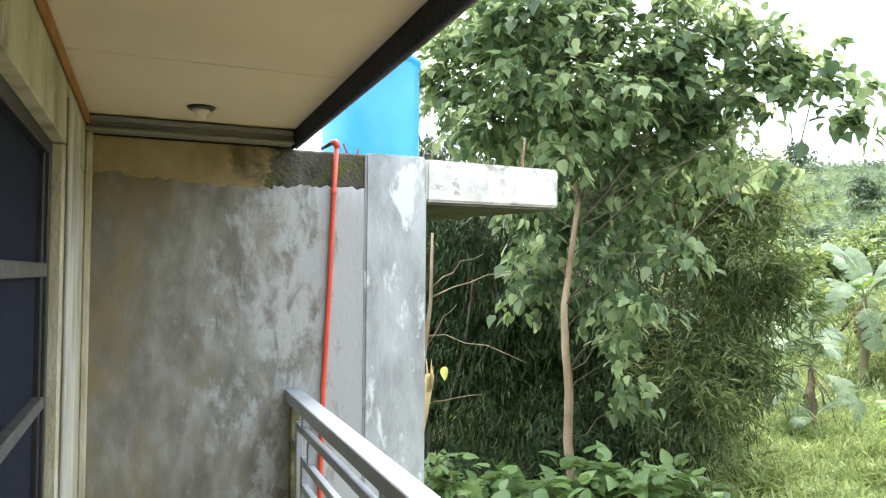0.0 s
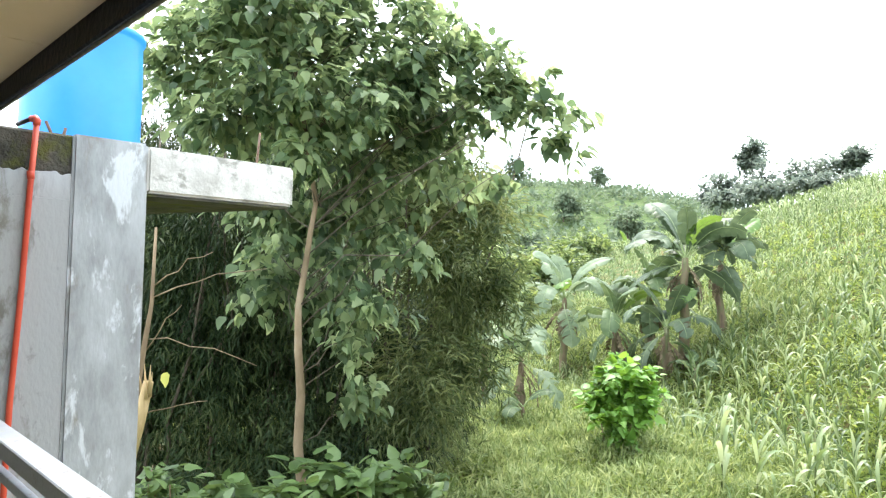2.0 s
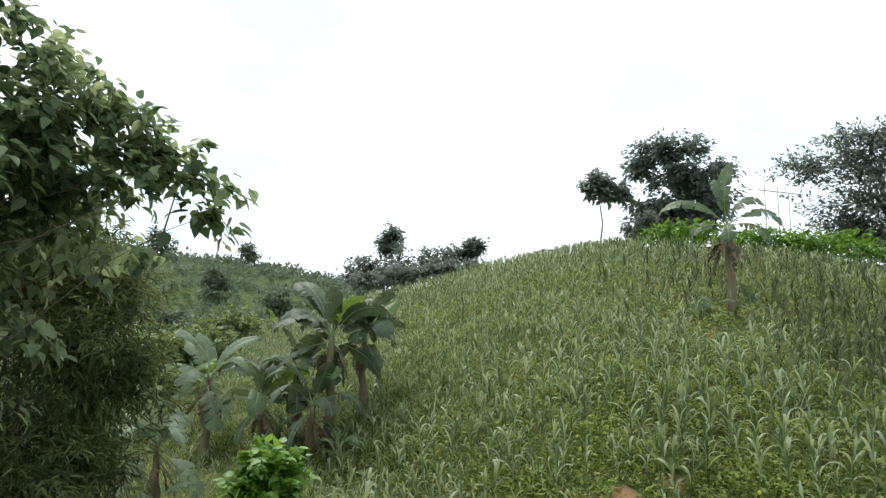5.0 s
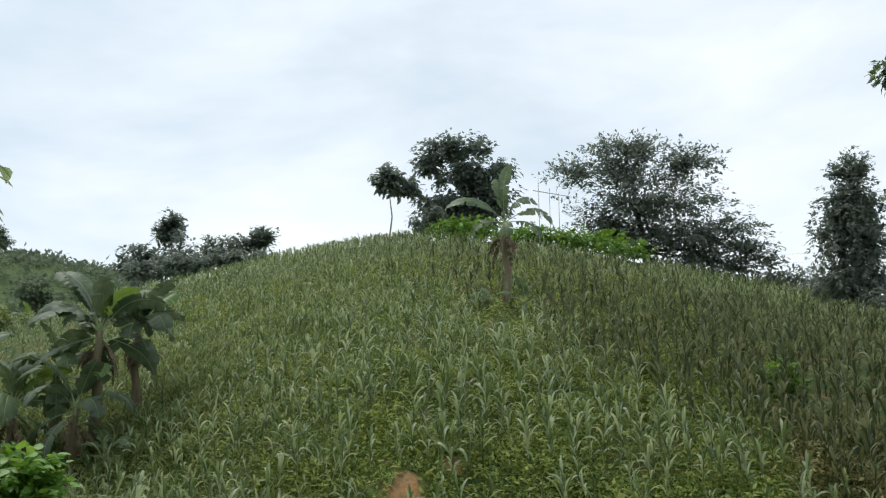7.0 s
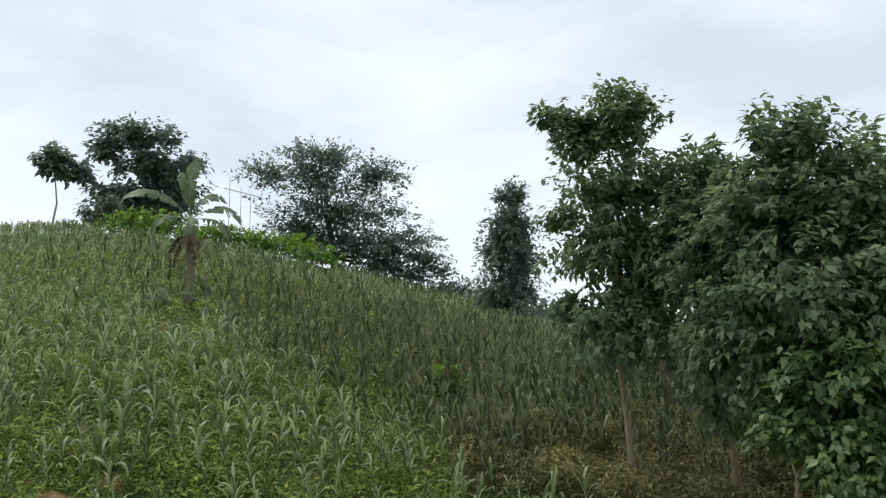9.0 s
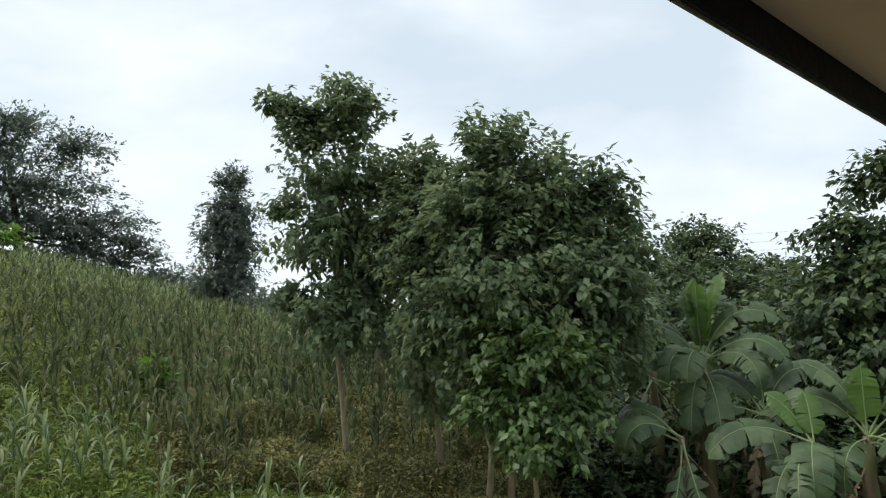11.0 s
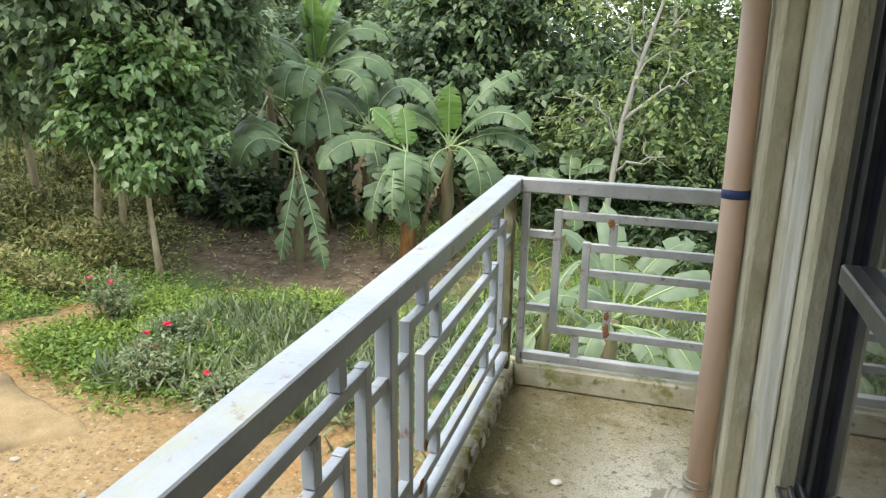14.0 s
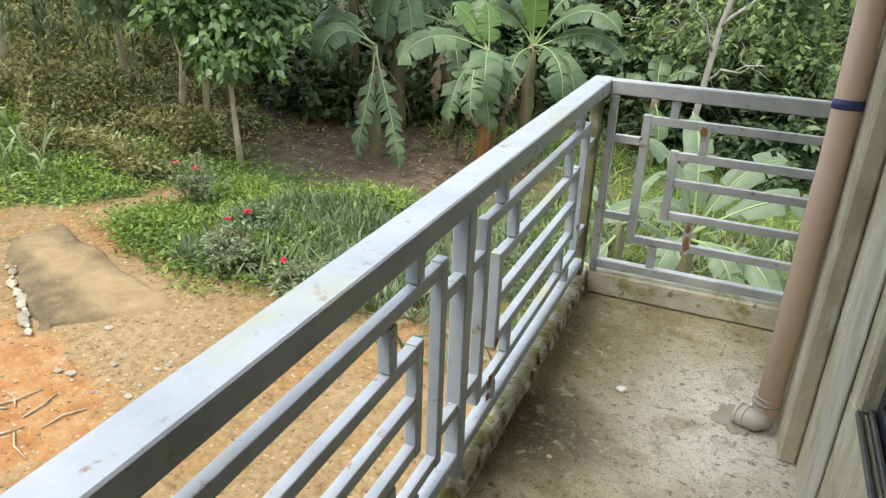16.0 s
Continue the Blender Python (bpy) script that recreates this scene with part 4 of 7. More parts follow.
def ragged_patch(x0, x1, z0, z1, y):
    """A thin skin of old plaster with one broken side."""
    bm = bmesh.new()
    ring = [(x0, z0), ]
    for k in range(41):
        u = k / 40
        z = z0 + (z1 - z0) * u
        ring.append((x1 + 0.05 * (u - 0.4) + 0.05 * noise.noise((z * 14, 2.0, 0)) + 0.03 * noise.noise((z * 55, 7.0, 0)) + 0.012 * noise.noise((z * 160, 1.0, 0)), z))
    ring.append((x0, z1))
    f = bm.faces.new([bm.verts.new((x, y + 0.014, z)) for x, z in ring])
    r = bmesh.ops.extrude_face_region(bm, geom=[f])
    for v in r["geom"]:
        if isinstance(v, bmesh.types.BMVert):
            v.co.y = y
    bmesh.ops.recalc_face_normals(bm, faces=bm.faces)
    return bm


end_wall = thing("wall_end", "stained unpainted plaster wall with a broken upper edge", "wall", kind="structure")
part("core", box_bm((-0.50, WALL_Y + 0.012, -2.3), (1.03, WALL_Y + 0.16, 2.20), 0.01), MOSSY, end_wall, "mossy blackened wall top")
part("infill", box_bm((-0.50, WALL_Y + 0.03, 2.202), (0.66, WALL_Y + 0.16, 2.40), 0.004), MOSSY, end_wall)
part("tan_patch", ragged_patch(-0.285, 0.53, 1.96, 2.198, WALL_Y + 0.004), TAN, end_wall, "old tan painted plaster")
part("plaster", box_bm((-0.28, WALL_Y, -2.2), (1.02, WALL_Y + 0.02, 1.90), 0.002), CONCRETE, end_wall)
wavy_panel("plaster_edge", -0.28, 1.02, 1.90, lambda x: 2.035 - 0.06 * (x + 0.29) * (x < 0.55) - (0.02 if x >= 0.55 else 0), WALL_Y, WALL_Y + 0.02, CONCRETE, end_wall, 3.0, 0.03, 0.008)
part("pillar", box_bm((1.022, WALL_Y - 0.012, -2.3), (1.365, WALL_Y + 0.30, 2.205), 0.012, 2), PILLAR, end_wall, "pale smooth plastered pillar")


def make_slab():
    s = thing("slab", "flaking white cantilevered concrete slab", "slab", kind="structure")
    bm = bmesh.new()
    low = [(1.366, 3.575), (2.19, 3.575), (2.14, 3.82), (1.55, 5.6), (0.2, 5.6), (0.2, 3.745), (1.02, 3.745), (1.03, 3.885), (1.366, 3.885)]
    vs = [bm.verts.new((x, y, 1.965)) for x, y in low]
    f = bm.faces.new(vs)
    r = bmesh.ops.extrude_face_region(bm, geom=[f])
    for v in r["geom"]:
        if isinstance(v, bmesh.types.BMVert):
            v.co.z = 2.195 - 0.012 * (v.co.x - 1.36)
    bmesh.ops.recalc_face_normals(bm, faces=bm.faces)
    bmesh.ops.bevel(bm, geom=list(bm.edges), offset=0.012, segments=2, affect='EDGES')
    part("deck", bm, SLAB_PAINT, s)
    bm = bmesh.new()
    f = bm.faces.new([bm.verts.new((x, y, 1.962)) for x, y in ((1.372, 3.592), (2.165, 3.592), (2.12, 3.81), (1.53, 5.58), (1.372, 5.58))])
    r = bmesh.ops.extrude_face_region(bm, geom=[f])
    for v in r["geom"]:
        if isinstance(v, bmesh.types.BMVert):
            v.co.z -= 0.012
    bmesh.ops.recalc_face_normals(bm, faces=bm.faces)
    part("underside", bm, MOSSY, s, "dark bare concrete underside")
    for x, y, h, lean in ((2.04, 3.75, 0.20, 0.02), (0.975, 3.66, 0.07, -0.05), (0.99, 3.66, 0.05, 0.02)):
        tube("rebar", [(x, y, 2.15), (x + lean, y, 2.19 + h)], [0.007, 0.007], STEELBAR, s, 8)


make_slab()


def make_drum():
    d = thing("water_drum", "blue plastic drum standing on the concrete slab", "drum", (1.236, 4.22, 2.19))
    prof = [(0.274, 0.0), (0.297, 0.012), (0.301, 0.04), (0.300, 0.2), (0.302, 0.35), (0.300, 0.50), (0.297, 0.64), (0.299, 0.652), (0.310, 0.66), (0.312, 0.675), (0.308, 0.69), (0.297, 0.694), (0.282, 0.688), (0.02, 0.684)]
    n = 48
    V = [(r * math.cos(2 * math.pi * k / n), r * math.sin(2 * math.pi * k / n), z) for r, z in prof for k in range(n)]
    Q = [(i * n + k, i * n + (k + 1) % n, (i + 1) * n + (k + 1) % n, (i + 1) * n + k) for i in range(len(prof) - 1) for k in range(n)]
    link_mesh("barrel", V, None, Q, BLUE, d, True)
    Bag().add(*tube_arrays([(0.14, 0.02, 0.684), (0.14, 0.02, 0.704)], [0.035, 0.033], 16)).link("bung", BLUE, d)


make_drum()


def make_red_pipe():
    p = thing("water_pipe", "thin red plastic water pipe running down the end wall", "pipe")
    y = WALL_Y - 0.022
    tube("pipe", [(0.865, y, 2.23), (0.85, y, 1.95), (0.835, y, 1.5), (0.81, y, 1.0), (0.80, y, 0.5), (0.795, y, -1.75)], [0.0125] * 6, RED_PIPE, p, 12)
    tube("elbow", [(0.864, y, 2.215), (0.866, y, 2.238), (0.862, y + 0.012, 2.248), (0.848, y + 0.03, 2.246)], [0.0155, 0.016, 0.016, 0.015], RED_PIPE, p, 12)
    tube("spout", [(0.848, y + 0.03, 2.246), (0.81, y + 0.10, 2.225)], [0.010, 0.010], BLACK, p, 10)
    tube("coupling", [(0.8515, y, 1.975), (0.849, y, 2.01)], [0.0155, 0.0155], RED_PIPE, p, 12)


make_red_pipe()


# ---- railings ----
def bar(parent, p0, p1, w, h, material=None, label="", name="bar"):
    """A straight flat bar; w across, h tall, run along one axis."""
    lo = [min(a, b) for a, b in zip(p0, p1)]
    hi = [max(a, b) for a, b in zip(p0, p1)]
    d = [b - a for a, b in zip(lo, hi)]
    run = d.index(max(d))
    for k in range(3):
        if k != run:
            half = (h if k == 2 else w) / 2
            lo[k] -= half
            hi[k] += half
    return part(name, box_bm(lo, hi, 0.0035), material or STEEL_PAINT, parent, label)


def fret_panel(parent, along, fixed, a, b, material, near=None, off=0.115):
    """Two nested rectangles and a middle bar, held by short struts, between the uprights at a and b."""
    T = 0.034

    def P(u, z):
        return (fixed, u, z) if along == 'y' else (u, fixed, z)

    def hbar(u0, u1, z):
        if along == 'y':
            part("bar", box_bm((fixed - 0.014, u0, z - T / 2), (fixed + 0.014, u1, z + T / 2), 0.0018), material, parent)
        else:
            part("bar", box_bm((u0, fixed - 0.014, z - T / 2), (u1, fixed + 0.014, z + T / 2), 0.0018), material, parent)

    def vbar(u, z0, z1):
        if along == 'y':
            part("bar", box_bm((fixed - 0.0155, u - T / 2, z0), (fixed + 0.0155, u + T / 2, z1), 0.0018), material, parent)
        else:
            part("bar", box_bm((u - T / 2, fixed - 0.0155, z0), (u + T / 2, fixed + 0.0155, z1), 0.0018), material, parent)

    h = T / 2
    whole = near is None
    near = off if whole else near
    top, low, itop, ilow, mid = (0.822, 0.262, 0.670, 0.392, 0.531) if off > 0.14 and whole else (0.845, 0.305, 0.708, 0.442, 0.590)
    o0, o1, i0, i1 = a + near, b - off, a + near + (0.13 if whole else 0.025), b - 0.13 - off
    hbar(o0 + h, o1 - h, top)
    hbar(o0 + h, o1 - h, low)
    vbar(o0, low - 0.021, top + 0.021)
    vbar(o1, low - 0.021, top + 0.021)
    hbar(i0 + h, i1 - h, itop)
    hbar(i0 + h, i1 - h, ilow)
    hbar(i0 + h, i1 - h, mid)
    vbar(i0, ilow - 0.021, itop + 0.021)
    vbar(i1, ilow - 0.021, itop + 0.021)
    for u in ((a + off + 0.135, b - off - 0.135) if whole else (b - off - 0.105,)):
        vbar(u, top + 0.022, 0.94)
        vbar(u, 0.183, low - 0.022)
    for u in ((a + off + 0.265, b - off - 0.265) if whole else (b - off - 0.24,)):
        vbar(u, itop + 0.022, top - 0.022)
        vbar(u, low + 0.022, ilow - 0.022)
    for z in ((0.735, 0.335) if off > 0.14 and whole else (0.75, 0.40)):
        if whole:
            hbar(a + 0.02, o0 - h, z)
        hbar(o1 + h, b - 0.02, z)


def make_railings():
    f = thing("balcony_railing", "grey painted steel railing with nested rectangular bars", "railing")
    part("top_rail", box_bm((0.620, END_Y - 0.035, 0.94), (0.702, WALL_Y - 0.002, 1.0), 0.004), STEEL_PAINT, f, "smooth grey top rail")
    part("bottom_rail", box_bm((0.645, END_Y + 0.02, 0.142), (0.687, WALL_Y - 0.06, 0.182), 0.004), STEEL_PAINT, f)
    ys = [END_Y + 0.03, -1.60, 0.16, 1.83, WALL_Y - 0.035]
    for i, y in enumerate(ys):
        part("post", box_bm((0.644, y - 0.025, 0.09), (0.690, y + 0.025, 0.94), 0.004), STEEL_MOSS if i in (0, 4) else STEEL_PAINT, f)
    for k, (a, b) in enumerate(zip(ys, ys[1:])):
        fret_panel(f, 'y', RAIL_X, a, b, STEEL_PAINT, off=0.15 if k < 2 else 0.115)
    rng = random.Random(31)
    for y, z, c in ((-1.84, 0.268, 0.024), (-1.882, 0.385, 0.02), (-1.83, 0.215, 0.014), (-2.9, 0.40, 0.014)):
        bm = bmesh.new()
        bmesh.ops.create_icosphere(bm, subdivisions=2, radius=1)
        for v in bm.verts:
            q = 1 + 0.5 * noise.noise(v.co * 2.2 + Vector((y * 7, z * 9, 0)))
            v.co = Vector((0.651 - 0.004 * v.co.x * q, y + v.co.y * q * c * 0.8, z + v.co.z * q * c))
        part("rust_patch", bm, RUST, f, "flaking rust patch")
    e = thing("end_railing", "weathered grey steel railing across the balcony's end", "railing")
    part("top_rail", box_bm((-0.296, END_Y - 0.03, 0.938), (0.638, END_Y + 0.024, 0.998), 0.005), STEEL_OLD, e)
    part("bottom_rail", box_bm((-0.296, END_Y - 0.02, 0.140), (0.60, END_Y + 0.02, 0.182), 0.004), STEEL_OLD, e)
    part("post", box_bm((0.585, END_Y - 0.02, 0.119), (0.617, END_Y + 0.02, 0.938), 0.004), STEEL_OLD, e)
    fret_panel(e, 'x', END_Y, -0.275, 0.60, STEEL_OLD, 0.022, 0.145)
    for x, z in ((0.224, 0.825), (0.216, 0.40), (0.214, 0.345), (0.214, 0.318)):
        bm = bmesh.new()
        bmesh.ops.create_icosphere(bm, subdivisions=2, radius=1)
        for v in bm.verts:
            q = 1 + 0.6 * noise.noise(v.co * 1.9 + Vector((x * 40, z * 40, 0)))
            v.co = Vector((x + v.co.x * q * 0.015, END_Y + 0.0135 + v.co.y * 0.004, z + v.co.z * q * 0.022))
        part("rust_lump", bm, RUST, e, "rusted weld")


make_railings()


# ---- rain pipes ----
def make_rain_pipe():
    p = thing("rain_pipe", "faded orange plastic rain pipe tied to the wall", "pipe")
    tube("downpipe", [(-0.176, -2.36, 0.06), (-0.1835, -2.39, 1.0), (-0.172, -2.44, 2.16)], [0.040, 0.040, 0.040], ORANGE_PVC, p, 24)
    tube("foot_elbow", [(-0.172, -2.368, 0.125), (-0.172, -2.362, 0.08), (-0.168, -2.352, 0.055), (-0.145, -2.348, 0.042), (-0.115, -2.36, 0.038), (-0.085, -2.372, 0.038)], [0.042, 0.042, 0.042, 0.040, 0.039, 0.039], GREY_PVC, p, 20)
    for k in range(2):
        tube("ring", [(-0.172, -2.366 - 0.002 * k, 0.105 + 0.022 * k), (-0.172, -2.367 - 0.002 * k, 0.114 + 0.022 * k)], [0.047, 0.047], GREY_PVC, p, 20)
        tube("ring", [(-0.122 + 0.022 * k, -2.357 - 0.009 * k, 0.0385), (-0.116 + 0.022 * k, -2.36 - 0.009 * k, 0.0385)], [0.042, 0.042], GREY_PVC, p, 20)
    for y, z in ((-2.395, 1.126), (-2.424, 1.80)):
        tx = -0.1825 if z < 1.5 else -0.1755
        tube("tie", [(tx, y + 0.001, z - 0.014), (tx, y - 0.001, z + 0.014)], [0.0425, 0.0425], TIE, p, 20)
    g = thing("gutter_pipe", "orange plastic pipe slung below the ceiling", "pipe")
    tube("pipe", [(0.70, -3.44, 2.125), (0.35, -3.07, 2.15), (0.02, -2.74, 2.175), (-0.16, -2.53, 2.19)], [0.040] * 4, PVC_TOP, g, 20)
    tube("elbow", [(0.655, -3.395, 2.128), (0.72, -3.46, 2.124), (0.757, -3.49, 2.14), (0.765, -3.495, 2.18), (0.765, -3.495, 2.26)], [0.044, 0.046, 0.047, 0.046, 0.044], PVC_TOP, g, 20)
    tube("top_elbow", [(-0.10, -2.60, 2.185), (-0.155, -2.50, 2.185), (-0.167, -2.452, 2.15), (-0.167, -2.437, 2.06)], [0.044, 0.047, 0.047, 0.045], PVC_TOP, g, 20)


make_rain_pipe()


def make_floor_bits():
    rng = random.Random(5)
    for x, y, s in ((0.307, -2.38, 0.017), (0.52, -2.55, 0.012), (0.22, -2.45, 0.008), (0.12, -2.62, 0.012), (0.45, -1.9, 0.007), (0.38, -2.6, 0.006), (0.2, -2.2, 0.006), (0.3, -2.0, 0.007), (0.5, -2.25, 0.006), (0.15, -1.9, 0.007)):
        bm = bmesh.new()
        bmesh.ops.create_icosphere(bm, subdivisions=2, radius=1)
        for v in bm.verts:
            v.co *= 1 + 0.3 * noise.noise(v.co * 1.7 + Vector((x * 9, y, 0)))
            v.co = Vector((v.co.x * s * 1.3, v.co.y * s, max(v.co.z, -0.6) * s * 0.6))
            v.co += Vector((x, y, 0.36 * s))
        ob = part("pebble", bm, WHITE if s == 0.017 else KERB_END, None)
        tagged(ob, "small pale stone lying on the balcony floor", "stone", "stones on the balcony")


make_floor_bits()


def cement_patch(x, y, w, h, seed):
    """A thin irregular smear of pale cement on the floor."""
    bm = bmesh.new()
    ring = []
    for k in range(40):
        a = 2 * math.pi * k / 40
        q = 1 + 0.35 * noise.noise((math.cos(a) * 1.6, math.sin(a) * 1.6, seed)) + 0.2 * noise.noise((math.cos(a) * 5, math.sin(a) * 5, seed))
        ring.append(bm.verts.new((x + w * q * math.cos(a), y + h * q * math.sin(a), 0.002)))
    f = bm.faces.new(ring)
    r = bmesh.ops.extrude_face_region(bm, geom=[f])
    for v in r["geom"]:
        if isinstance(v, bmesh.types.BMVert):
            v.co.z = 0.007
            v.co.x, v.co.y = x + (v.co.x - x) * 0.94, y + (v.co.y - y) * 0.94
    bmesh.ops.recalc_face_normals(bm, faces=bm.faces)
    tagged(part("cement_patch", bm, CEMENT, None), "thin pale cement patch round the pipe's foot", "patch", kind="structure")


cement_patch(-0.085, -2.385, 0.07, 0.085, 2.0)


def pole_frame():
    p = thing("pole_frame", "thin bare pole frame standing on the hilltop", "frame", stand(-95.0, 43))
    for dx, h in ((0.0, 4.3), (0.65, 3.6), (1.2, 3.3)):
        tube("pole", [(0, -dx, -0.2), (0.03, -dx - 0.04, h)], [0.022, 0.016], BARK_GREY, p, 6)
    tube("crossbar", [(0, 0.3, 3.5), (0, -1.9, 3.05)], [0.025, 0.02], BARK_GREY, p, 6)


pole_frame()


def power_lines():
    a, b = Vector(high(-112, 70, 9.5)), Vector(high(-163, 70, 9.2))
    for k in range(3):
        pts = []
        for i in range(25):
            u = i / 24
            q = a.lerp(b, u)
            pts.append((q.x, q.y, q.z - 3.0 * 4 * u * (1 - u) * 0.25 - 0.75 * k))
        w = tube("power_line", pts, [0.007] * 25, BLACK, None, 5)
        tagged(w, "thin sagging overhead wire far behind the trees", "wire", "overhead wires")


power_lines()


# ---- plants ----
def leaf_template(kind):
    if kind == "heart":
        w = ((0.04, 0.24), (0.28, 0.36), (0.66, 0.21))
    elif kind == "oval":
        w = ((0.18, 0.17), (0.48, 0.25), (0.78, 0.15))
    else:
        w = ((0.15, 0.05), (0.45, 0.075), (0.75, 0.045))
    V = [(0, 0, 0)] + [(x, y, 0.06 - 0.25 * (x - 0.3) ** 2) for x, y in w] + [(1, 0, -0.14)] + [(x, -y, 0.06 - 0.25 * (x - 0.3) ** 2) for x, y in reversed(w)] + [(0.45, 0, -0.03)]
    return np.array(V, float), np.array([(8, i, (i + 1) % 8) for i in range(8)])


def blade_template():
    return np.array([(0, 0, 0), (0.4, 0.055, 0.02), (0.4, -0.055, 0.02), (1, 0, -0.1)], float), np.array([(0, 2, 1), (1, 2, 3)])


CHIP = (np.array([(0, 0, 0), (0.45, 0.24, 0.03), (0.45, -0.24, 0.03), (1, 0, -0.08)], float), np.array([(0, 2, 1), (1, 2, 3)]))
FOLD = (np.array([(0, 0, 0), (0.40, 0.29, 0.05), (0.40, -0.29, 0.05), (1, 0, -0.12), (0.45, 0, -0.02)], float), np.array([(0, 4, 1), (0, 2, 4), (4, 3, 1), (2, 3, 4)]))
TEMPLATES = {"fold": FOLD, "chip": CHIP, "heart": leaf_template("heart"), "oval": leaf_template("oval"), "lance": leaf_template("lance"), "blade": blade_template()}


def spread_leaves(B, kind, P, D, N, size):
    """Adds one leaf per row: place P, direction D, rough normal N, length size."""
    V, T = TEMPLATES[kind]
    D = D / np.linalg.norm(D, axis=1)[:, None]
    S = np.cross(N, D)
    S /= np.linalg.norm(S, axis=1)[:, None] + 1e-9
    N = np.cross(D, S)
    W = (V[None, :, 0, None] * D[:, None] + V[None, :, 1, None] * S[:, None] + V[None, :, 2, None] * N[:, None]) * size[:, None, None] + P[:, None]
    k = len(V)
    F = (T[None] + (np.arange(len(P)) * k)[:, None, None]).reshape(-1, 3)
    B.add(W.reshape(-1, 3), T=F)


def lobe_sprays(rng, lobes, sprays, per, size, length, kind, B, droop=0.5, shell=0.3, gaps=0.0, flat=0.0, jitter=0.3, hub=None):
    """Leafy twigs reaching outward through ellipsoid lobes (x, y, z, rx, ry, rz), leaves hung along them; returns the twig ends."""
    tot = sum((l[3] * l[4] * l[5]) ** (2 / 3) for l in lobes)
    cents = []
    ph = rng.random(6) * 6.28
    for l in lobes:
        n = max(4, int(sprays * (l[3] * l[4] * l[5]) ** (2 / 3) / tot))
        u = rng.normal(size=(n, 3))
        u /= np.linalg.norm(u, axis=1)[:, None]
        rad = shell + (1 - shell) * rng.random(n) ** 0.7
        rad *= 0.95 + 0.16 * rng.normal(size=n).clip(-1.2, 1.2)
        C = np.array(l[:3]) + u * rad[:, None] * np.array(l[3:])
        k1 = 4.2 / max(length, 0.2)
        hole = np.sin(C[:, 0] * k1 + ph[0]) * np.sin(C[:, 1] * k1 + ph[1]) + np.sin(C[:, 2] * k1 * 1.2 + ph[2]) * np.sin((C[:, 0] + C[:, 1]) * k1 * 0.8 + ph[3])
        C, u, rad = [q[(hole > 2 * gaps - 1.4)] for q in (C, u, rad)] if gaps else (C, u, rad)
        n = len(C)
        if n == 0:
            continue
        d = u * 0.7 + rng.normal(size=(n, 3)) * 0.4 + np.array([0, 0, 0.3 * (1 - flat)])
        if hub is not None:
            h = C - np.array(hub)
            h /= np.linalg.norm(h, axis=1)[:, None] + 1e-6
            d += 0.7 * h
        d[:, 2] *= 1 - 0.7 * flat
        d /= np.linalg.norm(d, axis=1)[:, None]
        L = length * (0.6 + 0.8 * rng.random(n))
        k = rng.poisson(per, n) + 2
        idx = np.repeat(np.arange(n), k)
        m = len(idx)
        t = rng.random(m) ** 0.75
        P = C[idx] + d[idx] * (L[idx] * (t - 0.7))[:, None] + rng.normal(size=(m, 3)) * size * jitter
        P[:, 2] -= 0.22 * L[idx] * t * t
        D = d[idx] * (0.25 + 0.5 * t[:, None]) + rng.normal(size=(m, 3)) * np.array([0.6, 0.6, 0.3])
        D[:, 2] -= droop * (0.5 + rng.random(m))
        N = rng.normal(size=(m, 3)) * 0.35 + np.array([0, 0, 1]) + d[idx] * 0.45
        spread_leaves(B, kind, P, D, N, size * (0.6 + 0.65 * rng.random(m)))
        cents.append(C)
    return np.concatenate(cents)


def bent(rng, a, b, n=6, wob=0.06, sag=0.0):
    a, b = np.array(a, float), np.array(b, float)
    L = np.linalg.norm(b - a)
    t = np.linspace(0, 1, n)[:, None]
    P = a + (b - a) * t
    w = rng.normal(size=(n, 3)) * wob * L
    w[0] = w[-1] = 0
    P += w * np.sin(np.pi * t)
    P[:, 2] += sag * L * np.sin(np.pi * t[:, 0])
    return P


